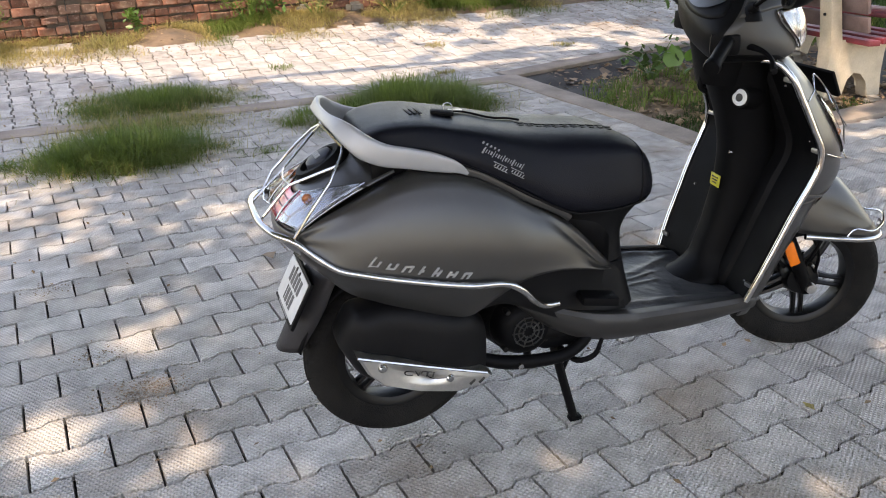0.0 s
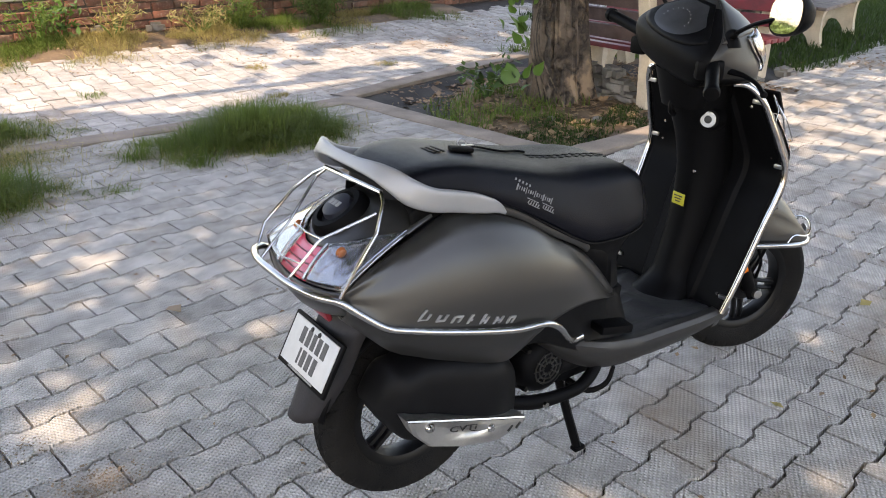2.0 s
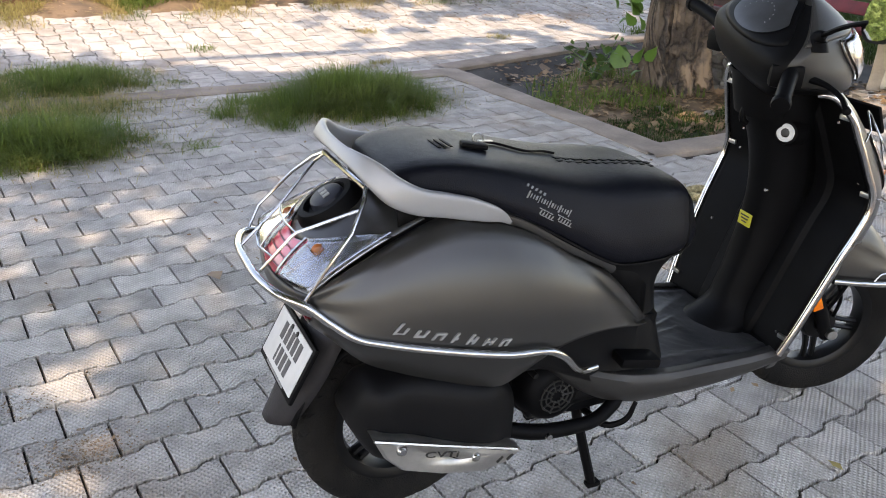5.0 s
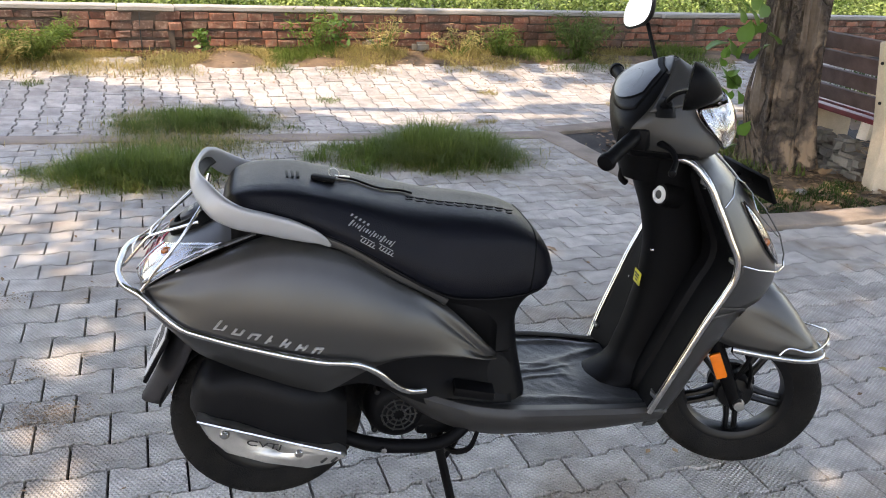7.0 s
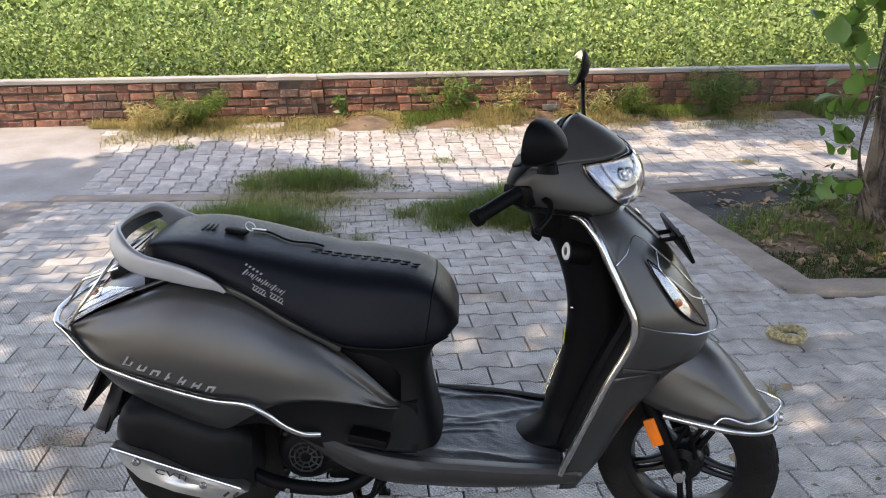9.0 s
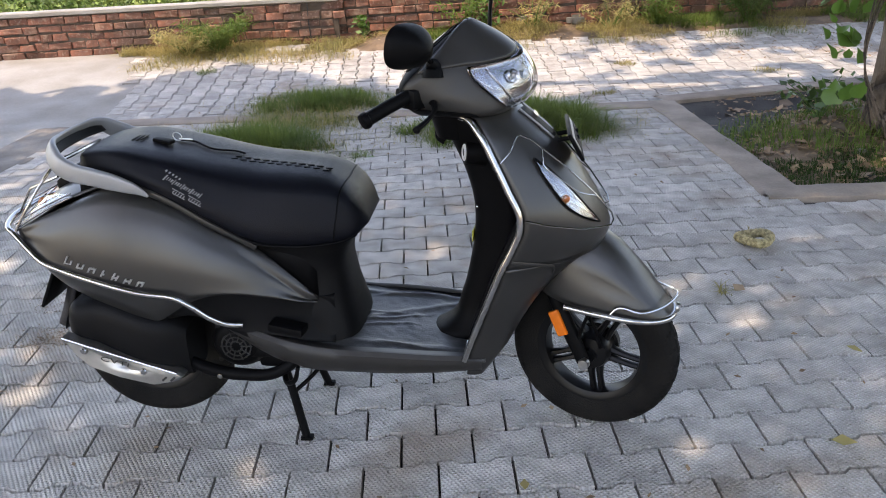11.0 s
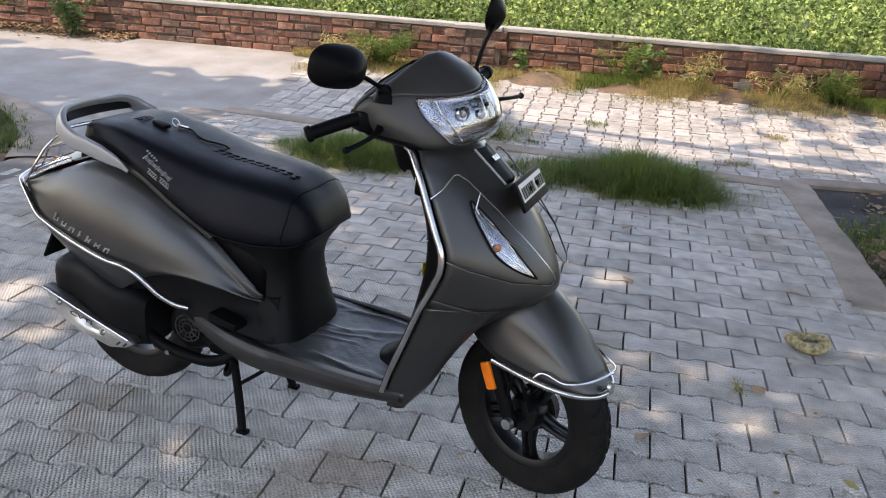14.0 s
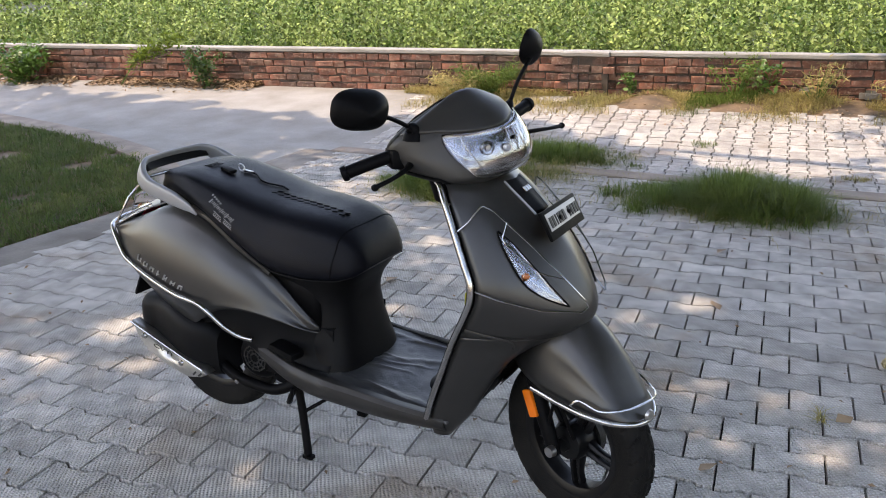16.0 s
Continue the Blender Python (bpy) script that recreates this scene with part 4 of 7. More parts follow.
part("fender_disc", moved(lathe([(0.0, 0.004), (0.012, 0.003), (0.015, -0.004)], 18, "x"), LOW @ Matrix.Translation((0.222, 0, 0.393))), STEEL, scooter)
for k in (-1, 1):
    f = part("fork_leg", tube([tuple(LOW @ Vector(p)) for p in ((-0.13, k * 0.075, 0.5), (-0.085, k * 0.08, 0.4), (-0.02, k * 0.085, 0.26), (0.0, k * 0.085, 0.215))], [0.018, 0.02, 0.021, 0.017], 12, 14), BLACK, scooter, "black fork leg")
    part("fork_cap", moved(lathe([(0.0, -0.01), (0.014, -0.008), (0.016, 0.008), (0.0, 0.012)], 16), LOW @ Matrix.Translation((0, k * 0.105, 0.2335))), STEEL, f)
    part("reflector", block(0.03, 0.012, 0.075, LOW @ pose(-0.072, k * 0.105, 0.345, 0, -24, 0), 0.005), ORANGE, f, "orange side reflector")
part("fender_stay", tube([tuple(LOW @ Vector(p)) for p in ((-0.02, -0.09, 0.3), (0.0, -0.1, 0.36), (0.02, -0.1, 0.41))], 0.005, 8, 8), BLACK, scooter)
part("brake_hose", tube([tuple(LOW @ Vector(p)) for p in ((-0.1, -0.06, 0.5), (-0.03, -0.075, 0.42), (0.02, -0.075, 0.33), (0.03, -0.05, 0.26))], 0.005, 8, 20), BLACK, scooter)

# ---- steering head ----
H_F = [(0.935, 0.148), (0.955, 0.162), (0.98, 0.168), (1.0, 0.166), (1.03, 0.157), (1.05, 0.147), (1.066, 0.138), (1.08, 0.121), (1.1, 0.092), (1.12, 0.058), (1.138, 0.03)]
H_B = [(0.935, 0.06), (0.955, 0.088), (0.98, 0.1), (1.0, 0.104), (1.034, 0.101), (1.058, 0.085), (1.08, 0.056), (1.1, 0.027), (1.123, -0.006), (1.138, -0.022)]
H_C = [(0.935, -0.035), (1.0, -0.05), (1.03, -0.045), (1.06, -0.012), (1.09, 0.008), (1.12, 0.02), (1.138, 0.026)]
H_W = [(0.935, 0.118), (0.955, 0.15), (0.98, 0.172), (1.0, 0.182), (1.02, 0.185), (1.04, 0.181), (1.06, 0.166), (1.08, 0.14), (1.095, 0.112), (1.11, 0.083), (1.123, 0.056), (1.132, 0.032), (1.138, 0.006)]


def head(z, a, lift=0.0):
    """The bar cover: a is the bearing from straight ahead, z the height."""
    f, bk, w = table(z, H_F), table(z, H_B), table(z, H_W)
    c, s = math.cos(a), math.sin(a)
    ex = 0.36 + 1.5 * min(max((z - 0.955) / 0.105, 0.0), 1.0) if c > 0 else 0.5
    xc = table(z, H_C)
    x = xc + (f - xc if c > 0 else bk + xc) * math.copysign(abs(c) ** ex, c)
    y = w * math.copysign(abs(s) ** 1.0, s)
    p = Vector((x, y, z))
    if lift:
        p += Vector((c, s, 0.5 * (z - 1.03) / 0.1)).normalized() * lift
    return tuple(COVER @ p)


zs = np.append(np.linspace(0.935, 1.12, 32), (1.127, 1.132, 1.1355, 1.1375))
ring = np.linspace(0, 2 * math.pi, 81)[:-1]
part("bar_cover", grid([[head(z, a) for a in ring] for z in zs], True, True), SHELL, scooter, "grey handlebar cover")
part("bar_cover_underside", grid([[head(z, a, 0.003) for a in np.linspace(math.pi * 0.545, math.pi * 1.455, 40)] for z in np.linspace(0.936, 1.118, 18)]), BLACK, scooter, "black rear of the bar cover")
for k in (-1, 1):
    slot = grid([[head(0.948 + 0.03 * v * (0.55 + 0.45 * u), k * (1.2 + 0.5 * u), 0.0015) for v in np.linspace(0, 1, 5)] for u in np.linspace(0, 1, 9)])
    part("lever_slot", slot, BLACK, scooter, "black slot round the lever", solid=0.002)


def brow(a):
    """The lower edge of the visor, drooping to its tip."""
    return 1.066 - 0.006 * math.cos(min(abs(a) * 2.2, math.pi)) - 0.012 * max(0.0, abs(a) - 0.85)


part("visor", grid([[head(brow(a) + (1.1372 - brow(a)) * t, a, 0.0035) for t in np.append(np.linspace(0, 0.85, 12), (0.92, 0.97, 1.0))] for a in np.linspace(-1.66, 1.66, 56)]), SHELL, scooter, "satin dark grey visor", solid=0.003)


def lens_pt(u, v, lift):
    """u from the lower edge to the upper, v across the lamp."""
    zl, zt = 0.946 + 0.02 * abs(v) ** 2.5, 1.063 - 0.004 * (1 - abs(v))
    return head(zl + (zt - zl) * u, v * (0.6 + 0.18 * u), lift)


lamp = part("headlamp", grid([[lens_pt(u, v, 0.0035) for u in np.linspace(0, 1, 14)] for v in np.linspace(-1, 1, 30)]), REFLECT, scooter, "faceted headlamp reflector", solid=0.003)
part("lens", grid([[lens_pt(u, v, 0.01 + 0.014 * (1 - v**4) * math.sin(u * math.pi) ** 0.6) for u in np.linspace(0, 1, 14)] for v in np.linspace(-1, 1, 30)]), CLEAR, lamp, "bulging clear headlamp lens", solid=0.002)


def in_lamp(u, v, lift=0.007):
    """A frame on the reflector, facing out."""
    p = Vector(lens_pt(u, v, lift))
    return frame_to(p, Vector(lens_pt(u, v, lift + 0.01)) - p)


part("bulb_ring", moved(lathe([(0.013, 0.0), (0.016, 0.006), (0.019, 0.0)], 24, "z"), in_lamp(0.66, -0.38)), CHROME, lamp, "bright ring round a bulb")
part("bulb", moved(lathe([(0.0, 0.007), (0.007, 0.005), (0.009, 0.0)], 16, "z"), in_lamp(0.66, -0.38)), STEEL, lamp, "grey bulb cap")
part("bulb_shade", moved(lathe([(0.0, 0.009), (0.009, 0.007), (0.012, 0.0)], 20, "z"), in_lamp(0.58, -0.02)), STEEL, lamp, "round steel bulb shade")
part("socket", block(0.013, 0.01, 0.005, in_lamp(0.7, 0.22), 0.002), DARK, lamp, "dark square bulb socket")
for v in (-0.72, 0.1, 0.36, 0.62, 0.85):
    part("facet_rib", tube([lens_pt(u, v * (0.9 + 0.1 * u), 0.008) for u in np.linspace(0.42 if abs(v) < 0.7 else 0.1, 0.94, 9)], 0.0016, 6), CHROME, lamp)
for u, v0, v1 in ((0.42, -0.6, 0.86), (0.2, -0.8, 0.85), (0.9, 0.08, 0.88)):
    part("facet_rib", tube([lens_pt(u, v, 0.008) for v in np.linspace(v0, v1, 16)], 0.0018, 6), CHROME, lamp)
dash = part("instrument_bezel", grid([[head(1.036 + 0.026 * v * v + (0.087 - 0.026 * v * v) * u, math.pi + v * (1.08 - 0.16 * u), 0.006) for u in np.linspace(0, 1, 10)] for v in np.linspace(-1, 1, 24)]), BLACK, scooter, "black instrument surround", solid=0.004)
part("instrument_glass", grid([[head(1.05 + 0.032 * v * v + (0.067 - 0.032 * v * v) * u, math.pi + v * (0.86 - 0.24 * u) * min(1.0, 0.93 + 0.8 * min(u, 1 - u)), 0.0105) for u in np.linspace(0, 1, 16)] for v in np.linspace(-1, 1, 20)]), SMOKE, dash, "dark instrument glass")
b = bmesh.new()
for i in range(11):
    a = radians(-20 + 22 * i)
    p = head(1.08 + 0.018 * math.sin(a), math.pi + 0.36 * math.cos(a), 0.0135)
    block(0.0012, 0.0018, 0.0024, Matrix.Translation(p), 0, b)
part("dial_marks", b, GREYINK, dash)
part("neck", moved(lathe([(0.07, 0.85), (0.085, 0.9), (0.1, 0.95)], 32, "z"), HEAD @ Matrix.Translation((-0.01, 0, 0)) @ Matrix.Diagonal((0.8, 1, 1, 1))), BLACK, scooter, "black steering neck")
part("switch_pod", block(0.07, 0.05, 0.05, HEAD @ pose(-0.055, -0.165, 0.975, 0, 0, -20), 0.012), BLACK, scooter)
part("switch_pod", block(0.07, 0.05, 0.05, HEAD @ pose(-0.055, 0.165, 0.985, 0, 0, 20), 0.012), BLACK, scooter)
for k in (-1, 1):
    # the raked steering axis lifts the left bar end as the bars turn right
    z0 = 0.012 if k > 0 else 0.0
    GRIP = ((-0.05, -0.175, 0.985), (-0.083, -0.228, 0.966), (-0.117, -0.284, 0.944)) if k < 0 else ((-0.05, 0.165, 1.012), (-0.062, 0.25, 1.03), (-0.082, 0.33, 1.048))
    LEVER = ((0.0, -0.165, 0.968), (0.022, -0.2, 0.962), (0.03, -0.245, 0.95), (0.02, -0.292, 0.934)) if k < 0 else ((0.01, 0.165, 0.99), (0.035, 0.22, 1.0), (0.042, 0.29, 1.0), (0.03, 0.352, 0.998))
    g = part("handle_grip", tube([tuple(HEAD @ Vector(p)) for p in GRIP], 0.0165, 14, 10), BLACK, scooter, "black rubber grip")
    d = (Vector(GRIP[2]) - Vector(GRIP[1])).normalized()
    part("bar_end", moved(lathe([(0.0, 0.008), (0.018, 0.006), (0.02, 0.0), (0.02, -0.008), (0.016, -0.01)], 16, "z"), HEAD @ frame_to(Vector(GRIP[2]) + 0.002 * d, d)), BLACK, g)
    lv = part("brake_lever", tube([tuple(HEAD @ Vector(p)) for p in LEVER], [0.009, 0.006, 0.005, 0.006], 8, 20, flat=1.2), BLACK, scooter, "black brake lever")
    part("lever_ball", moved(lathe([(0.0, -0.009), (0.007, -0.006), (0.009, 0.0), (0.007, 0.006), (0.0, 0.009)], 12), HEAD @ Matrix.Translation(LEVER[3])), BLACK, lv)



def mirror(name, base, bend, centre, normal, up, label, deep):
    """A rear-view mirror: rubber boot, stem, shell and glass."""
    base, bend, centre = (HEAD @ Vector(p) for p in (base, bend, centre))
    n = HEAD.to_3x3() @ Vector(normal)
    F = frame_to(centre, n, HEAD.to_3x3() @ Vector(up)) @ Matrix.Diagonal((0.93, 0.93, 1, 1))
    sh = []
    for t in np.linspace(0, 1, 9):
        r = (1 - t**1.7) ** 0.75 if t < 1 else 0.02
        sh.append([tuple(F @ Vector((0.078 * r * math.copysign(abs(math.cos(a)) ** 0.75, math.cos(a)), 0.052 * r * math.copysign(abs(math.sin(a)) ** 0.75, math.sin(a)), -deep * t))) for a in np.linspace(0, 2 * math.pi, 41)[:-1]])
    shell = part(name, grid(sh, True, True), BLACK, scooter, label)
    face = [[tuple(F @ Vector((0.072 * r * math.copysign(abs(math.cos(a)) ** 0.75, math.cos(a)), 0.046 * r * math.copysign(abs(math.sin(a)) ** 0.75, math.sin(a)), 0.0025))) for a in np.linspace(0, 2 * math.pi, 41)[:-1]] for r in (1, 0.5, 0.02)]
    part("glass", grid(face, True, True), MIRROR, shell, "mirror glass")
    part("stem", tube([tuple(base), tuple(bend), tuple(centre - n.normalized() * 0.02)], 0.0055, 8, 14), BLACK, shell)
    part("boot", tube([tuple(base - Vector((0, 0, 0.03))), tuple(base), tuple(base + (bend - base) * 0.25)], [0.027, 0.02, 0.008], 12, 8), BLACK, shell)


LEFT_GLASS = (-0.9, -0.39, 0.2)
mirror("mirror", (0.002, -0.16, 1.055), (0.01, -0.22, 1.085), (0.021, -0.326, 1.123), (-0.98, 0.14, 0.12), (0, 0.12, 1), "black mirror on a low stem", 0.066)
mirror("mirror", (0.015, 0.155, 1.07), (-0.005, 0.21, 1.13), (-0.047, 0.297, 1.213), LEFT_GLASS, (0, 0.3, 1), "black mirror raised on its stem", 0.036)

# ---- grab rail, tail cage and crash rail ----
pts = [(0.204, -0.184, 0.753), (0.188, -0.186, 0.766), (0.14, -0.187, 0.786), (0.07, -0.185, 0.806), (0.012, -0.18, 0.82), (-0.024, -0.168, 0.838), (-0.046, -0.148, 0.858), (-0.062, -0.12, 0.871), (-0.074, -0.06, 0.876), (-0.077, 0.0, 0.877)]
pts = pts + [(x, -y, z) for x, y, z in pts[-2::-1]]
half = [0.004, 0.016, 0.0215, 0.0225, 0.024, 0.026, 0.022, 0.016, 0.0125, 0.012]
part("grab_rail", tube(pts, half + half[-2::-1], 24, 100, flat=0.42, up=(0.25, 0, 1), square=0.55), SILVER, scooter, "silver grey cast grab rail")
part("rail_bolt", moved(lathe([(0.0, 0.003), (0.008, 0.002), (0.009, -0.002)], 14, "z"), Matrix.Translation((0.0, 0, 0.822))), DARK, scooter)
part("rail_channel", grid([[(-0.071 - 0.009 * math.cos(v * math.pi / 2) + 0.02 * k + 0.012 * abs(v) ** 3, 0.128 * v, 0.872 - 0.022 * k) for v in np.linspace(-1, 1, 21)] for k in np.linspace(0, 1, 6)]), SATIN, scooter, "dark hollow back of the grab rail", solid=0.006)
pts = [(0.415, -0.226, 0.413), (0.378, -0.236, 0.419), (0.34, -0.256, 0.448), (0.3, -0.27, 0.49), (0.27, -0.273, 0.51), (0.18, -0.268, 0.522), (0.06, -0.25, 0.545), (-0.06, -0.222, 0.572), (-0.1, -0.211, 0.583), (-0.15, -0.19, 0.618), (-0.19, -0.17, 0.651), (-0.216, -0.15, 0.659), (-0.238, -0.1, 0.665), (-0.247, 0.0, 0.668)]
pts = pts + [(x, -y, z) for x, y, z in pts[-2::-1]]
crash = part("crash_rail", tube(pts, 0.008, 10, 130), CHROME, scooter, "chrome tube rail round the tail")
part("cage_bar", tube([(-0.055, -0.112, 0.828), (-0.057, 0.112, 0.823)], 0.0055, 8), CHROME, crash)
for bar, r in (
    (((-0.055, -0.112, 0.828), (-0.066, -0.138, 0.815), (-0.099, -0.166, 0.769), (-0.15, -0.168, 0.705), (-0.188, -0.169, 0.652)), 0.0036),
    (((-0.055, 0.112, 0.823), (-0.073, 0.14, 0.806), (-0.106, 0.178, 0.765), (-0.174, 0.19, 0.697), (-0.205, 0.165, 0.656)), 0.0036),
    (((-0.067, -0.113, 0.787), (-0.171, -0.079, 0.746), (-0.18, -0.076, 0.738), (-0.236, -0.055, 0.668)), 0.0032),
    (((-0.057, 0.105, 0.823), (-0.073, 0.128, 0.8), (-0.152, 0.09, 0.738), (-0.162, 0.087, 0.728), (-0.238, 0.071, 0.668)), 0.0032),
    (((-0.155, 0.088, 0.735), (-0.168, 0.04, 0.738), (-0.176, -0.02, 0.742), (-0.172, -0.079, 0.745)), 0.0022),
    (((-0.19, 0.082, 0.705), (-0.214, 0.05, 0.695), (-0.222, 0.0, 0.693), (-0.212, -0.065, 0.698)), 0.002),
):
    part("cage_bar", tube(bar, r, 8), CHROME, crash)
# slanted chrome emblem of plain strokes on the flank
SLANT = Matrix(((1, 0, 0.6, 0), (0, 1, 0, 0), (0, 0, 1, 0), (0, 0, 0, 1)))
for i, (w, h, link) in enumerate(((0.024, 0.026, -1), (0.022, 0.015, -1), (0.022, 0.015, 1), (0.009, 0.02, 0), (0.016, 0.021, 0), (0.02, 0.015, 0), (0.018, 0.015, 1))):
    x = -0.022 + 0.0325 * i
    z = table(x, WAIST_Z) + 0.027 - 0.002 * i + (h - 0.015) * 0.4
    tip = math.degrees(math.atan2(body_y(x, z - 0.01) - body_y(x, z + 0.01), 0.02))
    run = math.degrees(math.atan2(body_y(x + 0.01, z) - body_y(x - 0.01, z), 0.02))
    m = pose(x, -body_y(x, z) - 0.001, z, tip, 7, -run) @ SLANT
    b = bmesh.new()
    block(0.0054, 0.004, h, m @ Matrix.Translation((-0.4 * w, 0, 0)), 0.0008, b)
    if w > 0.012:
        block(0.0054, 0.004, 0.015, m @ Matrix.Translation((0.32 * w, 0, -0.5 * (h - 0.015))), 0.0008, b)
    block(0.8 * w, 0.0036, 0.0045, m @ Matrix.Translation((0, 0, 0.5 * (0.015 - 0.0036) * link - 0.5 * (h - 0.015))), 0.0006, b)
    part("emblem_stroke", b, BRIGHT, scooter, "slanted chrome emblem stroke")

# ---- tail end: plate, flap, red reflector ----
PLATE_R = frame_to((-0.176, -0.008, 0.46), (-0.88, 0, 0.47), (0, 0, 1))
rp = part("rear_number_plate", block(0.21, 0.124, 0.01, PLATE_R, 0.004), BLACK, scooter, "white two-line plate in a black frame")
part("plate_face", block(0.192, 0.105, 0.004, PLATE_R @ Matrix.Translation((0, 0.002, 0.005)), 0.002), WHITE, rp, "white plate face")
for r, widths in ((0.024, (0.017, 0.016, 0.015, 0.016, 0.017)), (-0.02, (0.007, 0.016, 0.016, 0.016))):
    x = -0.5 * (sum(widths) + 0.0075 * (len(widths) - 1)) + 0.006
    for w in widths:
        part("plate_bar", block(w, 0.036, 0.001, PLATE_R @ Matrix.Translation((x + 0.5 * w, r, 0.0075)), 0), PLATEINK, rp)
        x += w + 0.0075
for x in (-0.016, 0.016):
    part("plate_bolt", moved(lathe([(0.0, 0.003), (0.005, 0.002), (0.006, 0.0)], 12, "z"), PLATE_R @ Matrix.Translation((x, 0.046, 0.007))), DARK, rp)
b = bmesh.new()
block(0.11, 0.004, 0.001, PLATE_R @ Matrix.Translation((0.0, -0.0535, 0.0062)), 0, b)
part("frame_print", b, GREYINK, rp)
part("red_reflector", block(0.012, 0.085, 0.026, pose(-0.146, 0, 0.553, 0, -20, 0), 0.004), DARKRED, scooter, "dark red reflector over the plate")
rows = []
for x, z, w in cr([(-0.1, 0.56, 0.09), (-0.14, 0.5, 0.088), (-0.175, 0.42, 0.08), (-0.21, 0.35, 0.062), (-0.232, 0.31, 0.05)], 16):
    rows.append([(x + 0.05 * abs(v) ** 3, w * v, z) for v in np.linspace(-1, 1, 13)])
part("rear_mudflap", grid(rows), DUSTY, scooter, "black rear mudflap", solid=0.006)
rows = []
for a in np.linspace(radians(20), radians(165), 22):
    rows.append([(0.06 + 0.262 * math.cos(a) * (1 - 0.03 * abs(v) ** 3), 0.062 * v, 0.246 + 0.262 * math.sin(a) * (1 - 0.04 * abs(v) ** 3)) for v in np.linspace(-1, 1, 9)])
part("rear_inner_fender", grid(rows), BLACK, scooter, solid=0.004)

# ---- muffler, engine and stand ----
rows = []
for x in np.linspace(-0.105, 0.24, 26):
    zt = table(x, [(-0.105, 0.385), (-0.085, 0.437), (-0.035, 0.462), (0.03, 0.464), (0.15, 0.435), (0.215, 0.41), (0.24, 0.385)])
    zl = table(x, [(-0.105, 0.36), (-0.08, 0.315), (0.0, 0.275), (0.15, 0.24), (0.24, 0.237)])
    yo, yi = table(x, [(-0.105, 0.16), (-0.08, 0.195), (0.0, 0.212), (0.2, 0.224), (0.24, 0.2)]), 0.075
    row = []
    for a in np.linspace(0, 2 * math.pi, 33)[:-1]:
        c, s = math.cos(a), math.sin(a)
        row.append((x, -((yo + yi) / 2 + (yo - yi) / 2 * math.copysign(abs(c) ** 0.42, c) * (1 - 0.12 * max(0.0, s) ** 2)), (zt + zl) / 2 + (zt - zl) / 2 * math.copysign(abs(s) ** 0.45, s)))
    rows.append(row)
muff = part("muffler", grid(rows, True, True), SATIN, scooter, "black boxy muffler")
# steel heat shield: rim folded over, two bolts, lettering
HS = [(-0.085, 0.38), (0.075, 0.326), (0.222, 0.279), (0.238, 0.268), (0.204, 0.25), (0.152, 0.24), (0.057, 0.261), (-0.028, 0.294), (-0.062, 0.331)]
cx, cz = np.mean(HS, axis=0)
rows = []
for k, y in ((1.0, 0.21), (1.0, 0.241), (0.95, 0.246), (0.6, 0.246), (0.05, 0.246)):
    ring2 = []
    for (x0, z0), (x1, z1) in zip(HS, HS[1:] + HS[:1]):
        for t in np.linspace(0, 1, 4)[:-1]:
            x, z = x0 + (x1 - x0) * t, z0 + (z1 - z0) * t
            ring2.append((cx + (x - cx) * k, -(y + 0.035 * (x - cx)), cz + (z - cz) * k))
    rows.append(ring2)
hs = part("heat_shield", grid(rows, True), mat("dull steel", (0.5, 0.49, 0.47), 0.42, 1.0, 0.2, 40, 500, 0.05), muff, "brushed steel heat shield", solid=0.002)
part("shield_rim", tube([(x, -(0.248 + 0.035 * (x - cx)), z - 0.006) for x, z in ((-0.084, 0.385), (0.075, 0.332), (0.222, 0.285))], 0.0035, 6, 16), CHROME, muff)
for x, z in ((-0.028, 0.342), (0.13, 0.284)):
    part("shield_bolt", moved(lathe([(0.0, -0.006), (0.007, -0.005), (0.011, 0.0), (0.011, 0.004)], 14), Matrix.Translation((x, -(0.248 + 0.035 * (x - cx)), z))), CHROME, muff)
fc = bpy.data.curves.new("lettering", "FONT")
fc.body, fc.size, fc.extrude, fc.align_x, fc.align_y = "CVTi", 0.03, 0.001, "CENTER", "CENTER"
tmp = bpy.data.objects.new("lettering", fc)
me = bpy.data.meshes.new_from_object(tmp)
bpy.data.objects.remove(tmp)
bm = bmesh.new()
bm.from_mesh(me)
bpy.data.meshes.remove(me)
bm.transform(pose(0.055, -0.2485, 0.312, 90, 16.5, 2) @ Matrix.Diagonal((1.25, 0.62, 1, 1)))
for x in (0.185, 0.208):
    part("shield_slot", block(0.006, 0.003, 0.018, pose(x, -(0.2472 + 0.035 * (x - cx)), 0.262, 0, 50, 2), 0.001), INK, hs, "dark slot through the shield")
part("shield_lettering", bm, INK, muff, "dark letters on the heat shield", smooth=False)
part("exhaust_pipe", tube([(0.22, -0.17, 0.275), (0.29, -0.19, 0.257), (0.38, -0.2, 0.248), (0.47, -0.195, 0.25), (0.53, -0.175, 0.283), (0.555, -0.12, 0.32)], [0.016, 0.018, 0.017, 0.016, 0.016, 0.016], 12, 30), BLACK, scooter, "black exhaust pipe")
part("pipe_bolt", moved(lathe([(0.0, -0.008), (0.007, -0.006), (0.008, 0.0)], 10), Matrix.Translation((0.325, -0.214, 0.252))), CHROME, scooter)
fan = part("fan_cover", moved(lathe([(0.0, -0.062), (0.05, -0.062), (0.062, -0.056), (0.075, -0.035), (0.082, 0.03)], 32), Matrix.Translation((0.365, -0.11, 0.318))), BLACK, scooter, "black fan cover with a ring grille")
b = bmesh.new()
